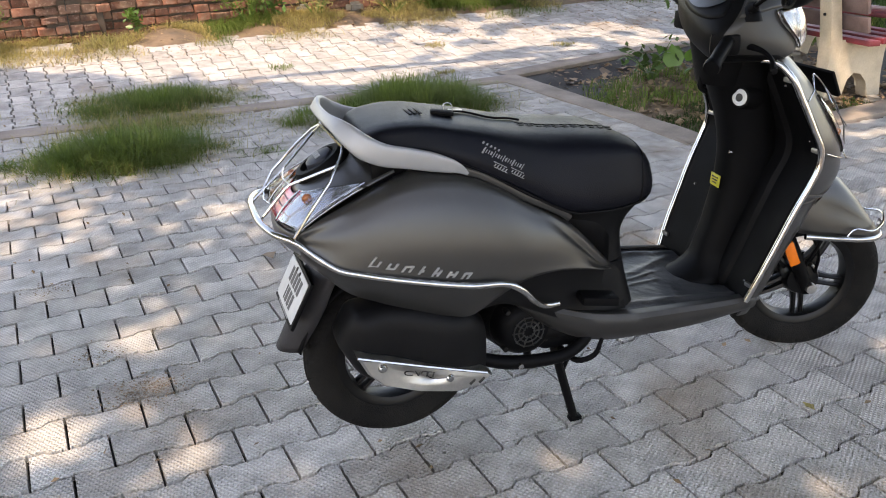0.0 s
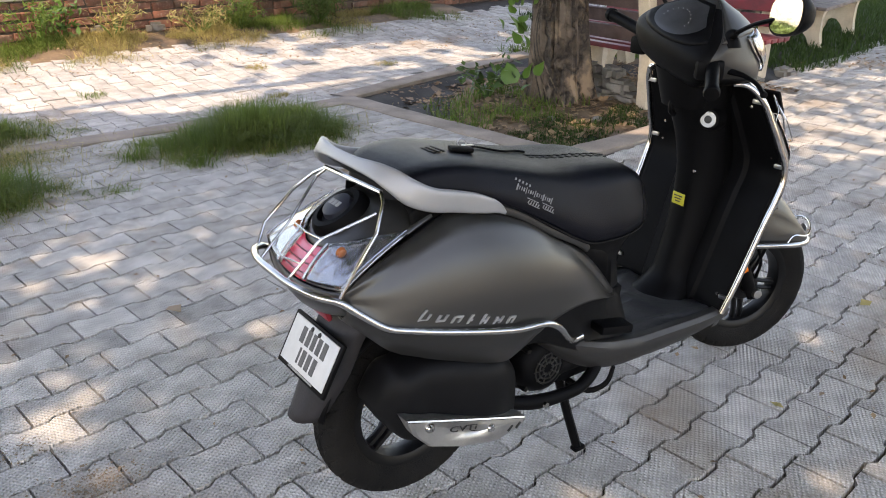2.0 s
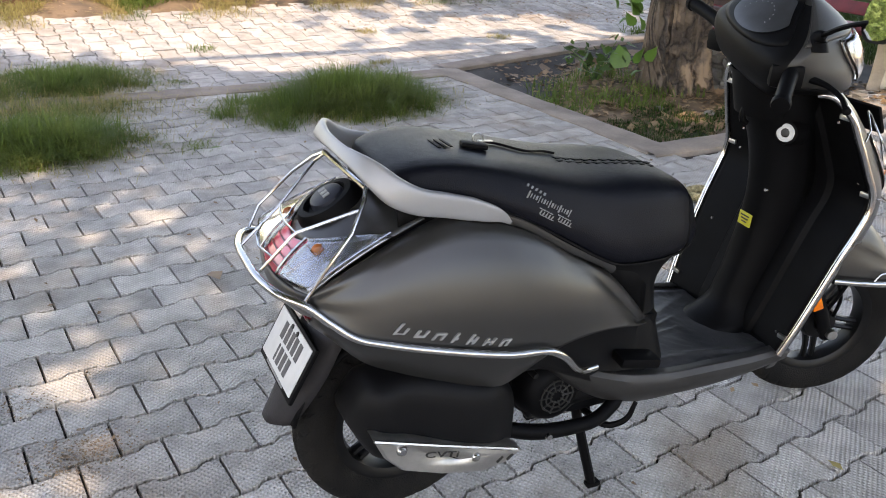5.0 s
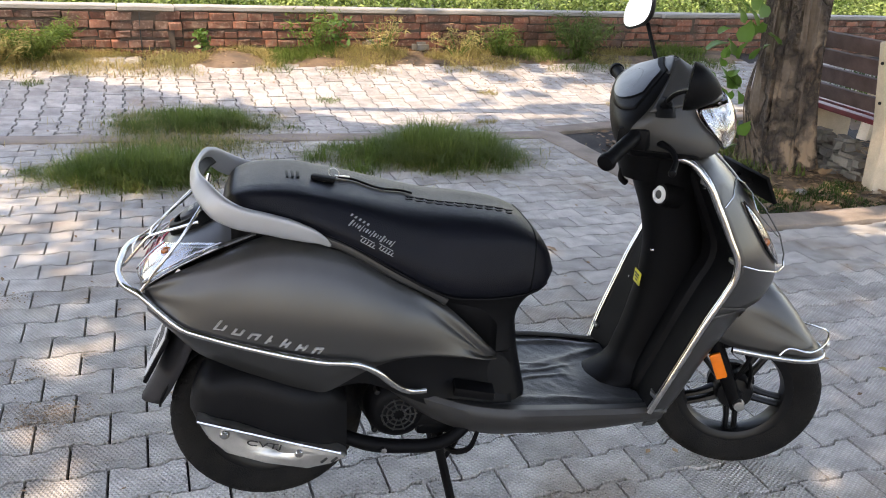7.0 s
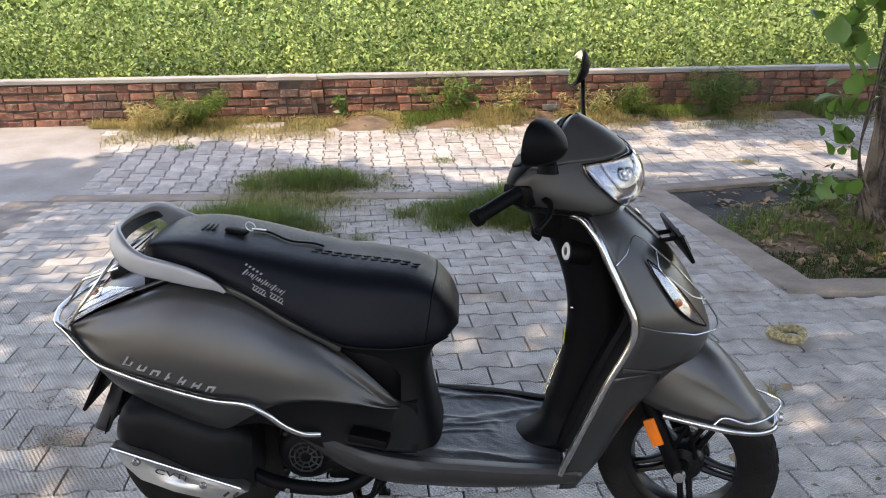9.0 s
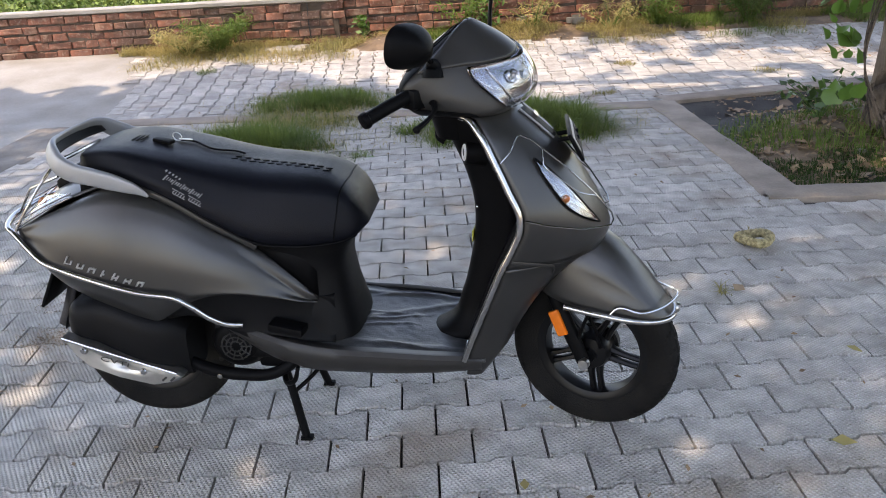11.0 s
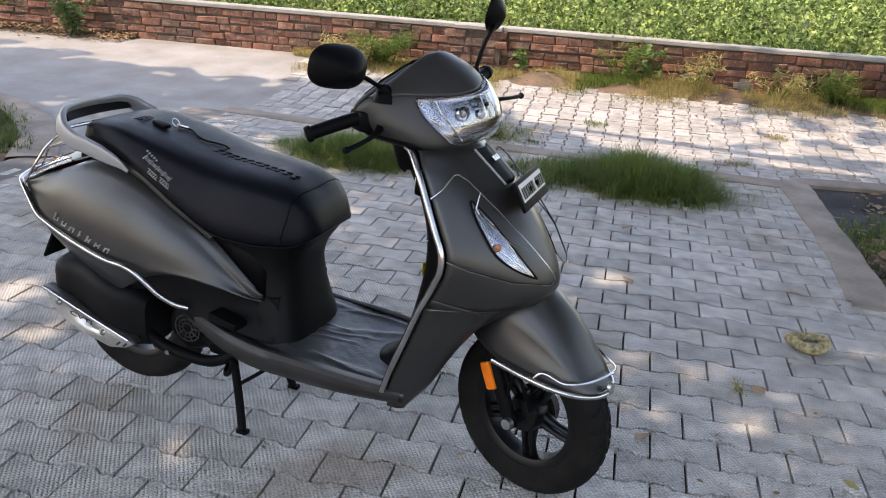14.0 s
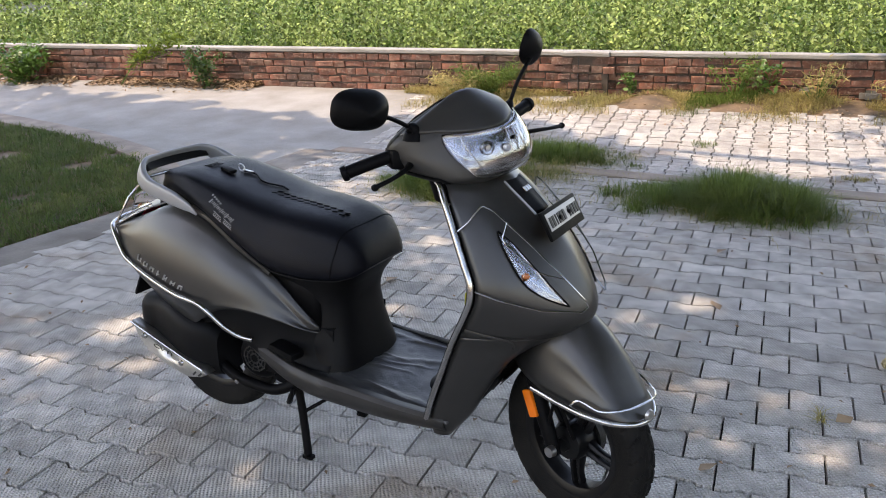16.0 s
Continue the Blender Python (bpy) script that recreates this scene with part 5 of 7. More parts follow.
for r in (0.016, 0.028, 0.04):
    ring3 = [(0.365 + r * math.cos(a), -0.1735, 0.318 + r * math.sin(a)) for a in np.linspace(0, 2 * math.pi, 25)]
    tube(ring3, 0.0022, 5, bm=b)
for i in range(10):
    a = i * math.pi / 5
    tube([(0.365 + 0.012 * math.cos(a), -0.1735, 0.318 + 0.012 * math.sin(a)), (0.365 + 0.044 * math.cos(a), -0.173, 0.318 + 0.044 * math.sin(a))], 0.0018, 5, bm=b)
part("grille", b, GRILLE, fan, "ring grille")
part("crankcase", moved(lathe([(0.0, -0.12), (0.085, -0.11), (0.095, -0.06), (0.095, 0.1), (0.07, 0.13), (0.0, 0.13)], 28), Matrix.Translation((0.37, 0.0, 0.315))), DARK, scooter)
part("engine_bracket", moved(lathe([(0.014, -0.02), (0.03, -0.02), (0.034, 0.0), (0.03, 0.02), (0.014, 0.02), (0.014, -0.02)], 16), Matrix.Translation((0.455, -0.145, 0.315))), STEEL, scooter, "bare cast bracket")
part("engine_bracket", block(0.05, 0.03, 0.016, pose(0.48, -0.145, 0.335, 0, -35, 0), 0.005), STEEL, scooter, "bare cast bracket")
part("transmission_case", block(0.46, 0.07, 0.13, pose(0.2, 0.105, 0.27, 0, 3, 0), 0.03), DARK, scooter)
part("cylinder", block(0.12, 0.12, 0.1, pose(0.47, 0, 0.33, 0, 0, 0), 0.02), DARK, scooter)
part("shock_absorber", tube([(0.05, 0.1, 0.3), (0.02, 0.1, 0.5)], 0.022, 12, 6), DARK, scooter)
part("foot_peg", block(0.095, 0.05, 0.022, pose(0.53, -0.215, 0.4, 0, 8, -8), 0.006), BLACK, scooter, "folded black pillion footrest")
part("engine_hose", tube([(0.33, -0.16, 0.4), (0.4, -0.185, 0.385), (0.46, -0.18, 0.36), (0.5, -0.16, 0.33)], 0.009, 8, 16), BLACK, scooter, "black rubber hose")
for x, z in ((0.315, 0.372), (0.425, 0.355), (0.42, 0.278), (0.31, 0.27)):
    part("case_bolt", moved(lathe([(0.0, -0.006), (0.006, -0.005), (0.0075, 0.0), (0.0075, 0.02)], 10), Matrix.Translation((x, -0.155, z))), DARK, scooter)
stand = part("centre_stand", tube([(0.475, -0.12, 0.225), (0.475, 0.12, 0.225)], 0.012, 10), BLACK, scooter, "black centre stand")
for k in (-1, 1):
    part("stand_leg", tube([(0.465, k * 0.105, 0.235), (0.49, k * 0.12, 0.13), (0.517, k * 0.143, 0.012)], 0.0115, 10, 10, flat=1.25), BLACK, stand)
    part("stand_foot", block(0.035, 0.022, 0.012, Matrix.Translation((0.52, k * 0.145, 0.007)), 0.003), BLACK, stand)
part("stand_lever", tube([(0.475, -0.13, 0.225), (0.5, -0.19, 0.215), (0.53, -0.215, 0.24), (0.545, -0.22, 0.285)], [0.009, 0.008, 0.007, 0.005], 8, 14), BLACK, stand)
part("stand_tab", tube([(0.49, -0.118, 0.14), (0.53, -0.08, 0.165), (0.57, 0.0, 0.19)], 0.006, 8, 8), BLACK, stand)

# ---- key with its cord, lying on the seat ----
def on_seat(x, y, up=0.004):
    return (x, y + 0.02, seat_at(x, y) + up)


key = tagged(empty("key", on_seat(0.215, 0.0, 0)), "black key fob on a thin cord lying on the seat", "key")
inv = Matrix.Translation(key.matrix_world.translation).inverted()
part("fob", block(0.055, 0.026, 0.011, inv @ pose(*on_seat(0.2, -0.03, 0.006), 0, 8, -15), 0.005), BLACK, key, "black rubber fob")
part("key_ring", tube([tuple(inv @ Vector(on_seat(0.225 + 0.012 * math.cos(a), 0.0, 0.013 + 0.011 * math.sin(a)))) for a in np.linspace(0, 2 * math.pi, 20)], 0.0013, 6), STEEL, key)
part("key_blade", block(0.035, 0.008, 0.003, inv @ pose(*on_seat(0.245, 0.005, 0.008), 0, 8, 10), 0.001), STEEL, key)
part("cord", tube([tuple(inv @ Vector(on_seat(0.23 + 0.022 * i, 0.004 + 0.012 * math.sin(i * 1.1) - 0.002 * i, 0.004))) for i in range(9)], 0.003, 6, 40), BLACK, key, "thin black cord")


# ---- ground, paving and borders ----
WALL_C, WALL_A = Vector((-1.254, 6.41, 0)), math.atan(0.161)
WALL_D = Vector((math.cos(WALL_A), math.sin(WALL_A), 0))
WALL_N = Vector((-WALL_D.y, WALL_D.x, 0))


def ease(t):
    t = min(max(t, 0.0), 1.0)
    return t * t * (3 - 2 * t)


def beyond(x, y):
    """Distance behind the wall's front face."""
    return (x - WALL_C.x) * WALL_N.x + (y - WALL_C.y) * WALL_N.y


BED = [(2.50, 2.07), (2.27, 3.84), (3.4, 4.22), (6.5, 5.0), (6.9, 3.6), (4.6, 2.42)]


def inside(x, y, poly):
    hit = False
    for (x0, y0), (x1, y1) in zip(poly, poly[1:] + poly[:1]):
        if (y0 > y) != (y1 > y) and x < (x1 - x0) * (y - y0) / (y1 - y0) + x0:
            hit = not hit
    return hit


def level(x, y):
    """Height of the paved surface: level round the scooter, climbing gently towards the wall, falling to the field behind it."""
    b = beyond(x, y)
    z = 0.15 * ease((b + 2.3) / 2.1)
    return z - 0.25 * ease((b - 0.2) / 0.8)


def soil(x, y):
    z = level(x, y) - 0.035
    if inside(x, y, BED):
        z += -0.03 + 0.05 * noise.noise((x * 1.3, y * 1.3, 0)) + 0.02 * noise.noise((x * 6, y * 6, 2))
        d = math.hypot(x - 3.47, y - 3.12)
        z += 0.09 * math.exp(-((d / 0.5) ** 2))
    b = beyond(x, y)
    if -0.9 < b < 0.15 and -1.0 < x < 5.5:
        z += 0.06 * (1 + noise.noise((x * 2.2, y * 2.2, 5))) * ease((b + 0.9) / 0.5)
    if inside(x, y, LAWN):
        z += 0.02
    return z


LAWN = [(-2.36, 0.3), (-2.36, 1.92), (-3.2, 2.68), (-4.6, 3.2), (-8.0, 3.6), (-8.0, -2.0), (-3.0, -2.0)]
xs = np.r_[-400, -150, -60, -30, -20, np.arange(-14, 14.01, 0.16), 20, 30, 60, 150, 400]
ys = np.r_[-400, -100, -30, -12, np.arange(-6, 10.01, 0.16), 14, 20, 30, 60, 150, 400]
rows = [[(x, y, soil(x, y)) for y in ys] for x in xs]
ground = tagged(part("ground", grid(rows), SOIL), "dry brown soil with sand and dust", "ground", kind="structure")

PITCH, ROW, AMP, ANG = 0.2006, 0.1377, 0.0085, radians(7.69)
OUT = [(0, 1), (0.2, 1), (0.3, -1), (0.7, -1), (0.8, 1), (1, 1)]


def paver_outline(inset):
    pts = [((u - 0.5) * PITCH, ROW / 2 + AMP * e) for u, e in OUT] + [((u - 0.5) * PITCH, -ROW / 2 - AMP * e) for u, e in OUT[::-1]]
    kx, ky = 1 - 1.5 * inset / PITCH, 1 - 2.25 * inset / ROW
    return [(x * kx, y * ky) for x, y in pts]


P_TOP, P_MID = paver_outline(0.0052), paver_outline(0.003)
n_o = len(P_TOP)
P_FACES = [tuple(range(n_o))[::-1]] + [(i, (i + 1) % n_o, n_o + (i + 1) % n_o, n_o + i) for i in range(n_o)]
P_VERTS = np.array([(x, y, 0.0) for x, y in P_TOP] + [(x, y, -0.024) for x, y in P_MID])

BAND0, BAND_S, BAND_W = 3.62, 0.045, 0.2


def band_y(x):
    return BAND0 + BAND_S * (x + 2.0)


SLAB_EDGE = lambda y: -1.93 - 0.31 * (y - 3.57)


def paved(x, y):
    """0: no pavers, 1: rows along the scooter, 2: rows turned across, behind the band."""
    if inside(x, y, BED) or beyond(x, y) > -0.62 + 0.5 * (x < -1.0) or x > 11:
        return 0
    if x > 4.55 and y < 3.6:
        return 1 if y < min(2.4 + 0.5 * (x - 4.55), 2.85 + 0.2 * (x - 6.4)) else 0
    if x > 2.32 and y < 2.3:
        return 1 if y < 1.86 + 0.13 * max(0.0, x - 2.45) else 0
    if y < band_y(x) + 0.06 and x < 2.42:
        if x > 2.36 - 0.12 * (y - 2.0) and y > 1.8:
            return 0
        return 1 if x > -2.1 else 0
    if y > band_y(x) + BAND_W - 0.08:
        if x > 2.1 and y < 3.9 + 0.34 * (x - 2.2) + 0.25:
            return 0
        return 2 if x > SLAB_EDGE(y) else 0
    return 0


def spots(zone):
    c, s = math.cos(ANG), math.sin(ANG)
    if zone == 2:
        c, s = math.cos(ANG + math.pi / 2), math.sin(ANG + math.pi / 2)
    u0, v0 = 0.768 + PITCH / 2, -0.272
    for j in range(-70, 80):
        for i in range(-70, 80):
            u, v = u0 + PITCH * (i + 0.5 * (j % 2)), v0 + ROW * j
            x, y = u * c - v * s, u * s + v * c
            if -2.6 < x < 11.2 and -4.2 < y < 8 and paved(x, y) == zone:
                yield x, y, ANG + (math.pi / 2 if zone == 2 else 0)


pavement = tagged(empty("pavement"), "grey pressed concrete pavers with zigzag joints", "pavement", kind="structure")
paver_me = bpy.data.meshes.new("paver")
paver_me.from_pydata([tuple(v) for v in P_VERTS], [], P_FACES)
paver_me.materials.append(PAVER_OBJ)
single, joined = [], []
for zone in (1, 2):
    for x, y, a in spots(zone):
        near = -0.62 < x < 2.0 and -0.72 < y < 1.02
        (single if near and len(single) < 300 else joined).append((x, y, a))
rng = random.Random(5)


def paver_pose(x, y, a):
    dz = rng.uniform(-0.0025, 0.0025)
    gx = (level(x + 0.1, y) - level(x - 0.1, y)) / 0.2
    gy = (level(x, y + 0.1) - level(x, y - 0.1)) / 0.2
    m = Matrix.Rotation(math.atan(gy) + rng.uniform(-0.012, 0.012), 4, "X") @ Matrix.Rotation(-math.atan(gx) + rng.uniform(-0.01, 0.01), 4, "Y")
    return Matrix.Translation((x, y, level(x, y) + dz)) @ m @ Matrix.Rotation(a + rng.uniform(-0.006, 0.006), 4, "Z")


verts, faces = [], []
for x, y, a in joined:
    m = np.array(paver_pose(x, y, a))
    k = len(verts)
    verts.extend((P_VERTS @ m[:3, :3].T + m[:3, 3]).tolist())
    faces.extend([tuple(i + k for i in f) for f in P_FACES])
more = raw("pavers_joined", verts, faces, PAVER, pavement)
more["kind"] = "stuff"
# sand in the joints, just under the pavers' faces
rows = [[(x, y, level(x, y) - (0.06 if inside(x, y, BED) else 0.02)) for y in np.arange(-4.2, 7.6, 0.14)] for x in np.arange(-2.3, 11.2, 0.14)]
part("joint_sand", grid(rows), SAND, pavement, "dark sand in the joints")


def slab(name, outline, label, top=0.0, thick=0.1, material=CONCRETE, cuts=26):
    """A cast strip with worn, uneven edges, laid along a centre line of (x, y, half width)."""
    rows = []
    line = cr(outline, cuts)
    for i, (x, y, w) in enumerate(line):
        t = line[min(i + 1, len(line) - 1)] - line[max(i - 1, 0)]
        nx, ny = -t[1], t[0]
        l = math.hypot(nx, ny)
        nx, ny = nx / l, ny / l
        row = []
        for v in np.linspace(-1, 1, 9):
            ww = w + (0.012 * noise.noise((x * 5, y * 5, 3 * v)) if abs(v) == 1 else 0)
            px, py = x + nx * ww * v, y + ny * ww * v
            row.append((px, py, level(px, py) + top + 0.004 * noise.noise((px * 8, py * 8, 0))))
        row = [(row[0][0], row[0][1], row[0][2] - thick), (row[0][0] + nx * 0.006, row[0][1] + ny * 0.006, row[0][2] - 0.006)] + row[1:-1] + [(row[-1][0] - nx * 0.006, row[-1][1] - ny * 0.006, row[-1][2] - 0.006), (row[-1][0], row[-1][1], row[-1][2] - thick)]
        rows.append(row)
    return tagged(part(name, grid(rows), material), label, "concrete strip", kind="structure")


slab("kerb_band", [(-2.2, band_y(-2.2) + 0.1, 0.1), (0.0, band_y(0) + 0.1, 0.1), (2.15, band_y(2.15) + 0.1, 0.11)], "worn flush concrete band across the paving", 0.011, material=KERB)
slab("kerb_bed_side", [(2.40, 1.92, 0.12), (2.33, 2.5, 0.1), (2.22, 3.2, 0.1), (2.1, 3.96, 0.11)], "worn concrete edging beside the planted bed", 0.012, material=KERB)
slab("kerb_bed_front", [(2.30, 1.95, 0.1), (3.0, 1.99, 0.1), (3.9, 2.13, 0.1), (4.5, 2.26, 0.09)], "worn concrete edging in front of the planted bed", 0.015, material=KERB)
slab("kerb_bed_back", [(2.1, 4.06, 0.1), (3.3, 4.42, 0.1), (6.6, 5.3, 0.1)], "worn concrete edging behind the planted bed", 0.01, material=KERB)
slab("kerb_lawn", [(-2.18, -4.2, 0.17), (-2.18, -1.8, 0.17), (-2.18, 0.5, 0.17), (-2.2, 1.95, 0.17), (-2.28, 3.65, 0.2)], "worn concrete strip beside the lawn", 0.002, material=KERB_GREY)
slab("kerb_lawn_corner", [(-2.27, 1.8, 0.15), (-2.6, 2.2, 0.14), (-3.2, 2.68, 0.13), (-4.6, 3.22, 0.13), (-8.0, 3.65, 0.13)], "worn concrete edging round the lawn corner", 0.012, material=KERB)
# cast slab in the corner between lawn and wall
rows = []
for v in np.linspace(0, 1, 26):
    y = 1.9 + 5.0 * v
    x1 = SLAB_EDGE(y) + 0.13 if y > 3.57 else -1.95
    rows.append([(x1 - 9.5 * u, y - 0.11 * 9.5 * u * v, level(x1 - 9.5 * u, y - 1.0 * u * v) - 0.007 - (0.12 if inside(x1 - 9.5 * u, y - 1.0 * u * v, LAWN) else 0)) for u in np.linspace(0, 1, 50)])
tagged(part("concrete_slab", grid(rows), CONCRETE), "smooth worn concrete slab, dusty", "concrete slab", kind="structure")

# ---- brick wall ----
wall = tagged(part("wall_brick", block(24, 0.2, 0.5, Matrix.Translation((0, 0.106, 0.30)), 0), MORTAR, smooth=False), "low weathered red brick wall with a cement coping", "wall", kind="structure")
wall.matrix_world = Matrix.Translation(WALL_C) @ Matrix.Rotation(WALL_A, 4, "Z")
PILLARS = ((0.0, 0.5), (-7.4, -6.93), (5.85, 6.3))
for s0, s1 in PILLARS:
    part("pillar_core", block(s1 - s0 - 0.02, 0.2, 0.5, Matrix.Translation(((s0 + s1) / 2, 0.043, 0.30)), 0), MORTAR, wall, smooth=False)
edges = [-12.0] + sorted(x for p in PILLARS for x in p) + [12.0]
for s0, s1 in zip(edges, edges[1:]):
    out = any(abs(s0 - p[0]) < 1e-6 for p in PILLARS)
    rows = []
    for s in np.linspace(s0 + 0.004, s1 - 0.004, max(4, int((s1 - s0) / 0.12))):
        w = 0.006 * noise.noise((s * 3, 1, 0))
        f = -0.085 if out else -0.022
        rows.append([(s, 0.24, 0.545), (s, 0.245, 0.585 + w), (s, f + 0.012, 0.592 + w), (s, f, 0.583 + w), (s, f + 0.4 * w, 0.553 + w), (s, f + 0.02, 0.545)])
    part("coping", grid(rows, True, True), CONCRETE, wall, "cement coping, worn pale")
brick_me = []
for k in range(4):
    b = block(0.222, 0.11, 0.071, None, 0.009)
    for v in b.verts:
        v.co += 0.014 * Vector((noise.noise(v.co * 30 + Vector((k, 0, 0))), noise.noise(v.co * 30 + Vector((0, k, 9))), noise.noise(v.co * 30 + Vector((5, 0, k)))))
    m = bpy.data.meshes.new("brick")
    b.to_mesh(m)
    b.free()
    brick_me.append(m)
rngb = random.Random(11)
far_bm = bmesh.new()
bricks = []
for c in range(6):
    z = 0.087 + 0.083 * c
    s = -12.0 + (0.117 if c % 2 else 0)
    while s < 12:
        length = rngb.choice((1.0, 0.52, 0.56, 0.62, 0.8, 1.0))
        L = 0.234 * length
        mid = s + L / 2
        face = -0.063 if any(p[0] - 0.02 < mid < p[1] for p in PILLARS) else 0.0
        if not (face < 0 and abs(mid - 0.235) < 0.014):
            bricks.append((mid, face, z, length))
        s += L
bricks.sort(key=lambda q: abs(q[0] + 1.2))
for i, (s, face, z, length) in enumerate(bricks):
    m = Matrix.Translation((s, face + 0.055 + rngb.uniform(-0.016, 0.014) - 0.012, z + rngb.uniform(-0.006, 0.006))) @ Matrix.Rotation(rngb.uniform(-0.04, 0.04), 4, "Z") @ Matrix.Rotation(rngb.uniform(-0.025, 0.025), 4, "Y") @ Matrix.Diagonal((length, 1, rngb.uniform(0.8, 1.03), 1))
    me = brick_me[i % 4]
    if i < 300:
        if not me.materials:
            me.materials.append(BRICK_OBJ)
        o = new("brick", me)
        o.parent = wall
        o.matrix_basis = m
    else:
        k = len(far_bm.verts)
        far_bm.from_mesh(me)
        far_bm.verts.ensure_lookup_table()
        for v in far_bm.verts[k:]:
            v.co = m @ v.co
part("pillar_crack", tube([(0.19, -0.079, 0.05), (0.193, -0.08, 0.2), (0.187, -0.079, 0.36), (0.19, -0.08, 0.54)], 0.006, 5, 14), INK, wall, "dark upright crack in the pillar")
rest = part("bricks_joined", far_bm, BRICK, wall)
rest["kind"] = "stuff"


# ---- leaves, grass and litter ----
def leaves(name, centres, size, material, rng, tilt=0.6, long=1.6, parent=None, fold=0.25):
    """Many single leaves, each a folded diamond of four points and a tip."""
    c = np.asarray(centres, float)
    n = len(c)
    if n == 0:
        return None
    yaw = rng.uniform(0, 2 * math.pi, n)
    pit = rng.normal(0, tilt, n)
    rol = rng.normal(0, tilt, n)
    sz = np.asarray(size) * rng.uniform(0.6, 1.3, n)
    d = np.stack([np.cos(yaw) * np.cos(pit), np.sin(yaw) * np.cos(pit), np.sin(pit)], 1)
    s = np.stack([-np.sin(yaw), np.cos(yaw), np.zeros(n)], 1) * np.cos(rol)[:, None] + np.array((0, 0, 1.0)) * np.sin(rol)[:, None]
    up = np.cross(d, s)
    h, w = (sz * long / 2)[:, None], (sz / 2)[:, None]
    v = np.stack([c - d * h, c + s * w + up * w * fold - d * h * 0.15, c + d * h, c - s * w + up * w * fold - d * h * 0.15], 1).reshape(-1, 3)
    f = np.arange(4 * n).reshape(-1, 4)
    tri = np.concatenate([f[:, [0, 1, 2]], f[:, [0, 2, 3]]])
    me = bpy.data.meshes.new(name)
    me.vertices.add(4 * n)
    me.vertices.foreach_set("co", v.ravel())
    me.loops.add(6 * n)
    me.loops.foreach_set("vertex_index", tri.ravel())
    me.polygons.add(2 * n)
    me.polygons.foreach_set("loop_start", np.arange(2 * n) * 3)
    me.polygons.foreach_set("loop_total", np.full(2 * n, 3))
    me.update(calc_edges=True)
    me.materials.append(material)
    ob = new(name, me)
    ob.parent = parent
    return ob


def blades(name, at, height, material, rng, width=0.004, lean=0.5, parent=None):
    """Grass: each blade a bent ribbon of three segments."""
    c = np.asarray(at, float)
    n = len(c)
    yaw = rng.uniform(0, 2 * math.pi, n)
    h = np.asarray(height) * rng.uniform(0.55, 1.25, n)
    ln = rng.uniform(0.1, 1.0, n) * lean
    d = np.stack([np.cos(yaw), np.sin(yaw), np.zeros(n)], 1)
    s = np.stack([-np.sin(yaw), np.cos(yaw), np.zeros(n)], 1)
    out = []
    for t, w in ((0, 1.0), (0.4, 0.9), (0.75, 0.6)):
        p = c + d * (h * ln * t**1.8)[:, None] + np.array((0, 0, 1.0)) * (h * t * (1 - 0.35 * ln * t))[:, None]
        out += [p - s * width * w / 2, p + s * width * w / 2]
    out.append(c + d * (h * ln)[:, None] + np.array((0, 0, 1.0)) * (h * (1 - 0.35 * ln))[:, None])
    v = np.stack(out, 1).reshape(-1, 3)
    k = np.arange(n)[:, None] * 7
    tri = np.concatenate([k + np.array(q) for q in ((0, 1, 3), (0, 3, 2), (2, 3, 5), (2, 5, 4), (4, 5, 6))])
    me = bpy.data.meshes.new(name)
    me.vertices.add(7 * n)
    me.vertices.foreach_set("co", v.ravel())
    me.loops.add(tri.size)
    me.loops.foreach_set("vertex_index", tri.ravel())
    me.polygons.add(len(tri))
    me.polygons.foreach_set("loop_start", np.arange(len(tri)) * 3)
    me.polygons.foreach_set("loop_total", np.full(len(tri), 3))
    me.update(calc_edges=True)
    me.materials.append(material)
    ob = new(name, me)
    ob.parent = parent
    return ob


R = np.random.default_rng(7)


def patch(cx, cy, rx, ry, n, rot=0.0, edge=0.5):
    """Points in a ragged oval patch, thinning at the edge, on the ground."""
    pts = []
    while len(pts) < n:
        a, r = R.uniform(0, 2 * math.pi), math.sqrt(R.uniform(0, 1))
        lim = 0.8 + 0.45 * noise.noise((math.cos(a) * 1.5 + cx, math.sin(a) * 1.5 + cy, 0.3))
        if r > lim or R.uniform() < edge * (r / lim) ** 3:
            continue
        u, v = rx * r * math.cos(a), ry * r * math.sin(a)
        x, y = cx + u * math.cos(rot) - v * math.sin(rot), cy + u * math.sin(rot) + v * math.cos(rot)
        if noise.noise((x * 3.5, y * 3.5, 1.0)) < -0.25:
            continue
        pts.append((x, y, level(x, y) - 0.012))
    return np.array(pts)


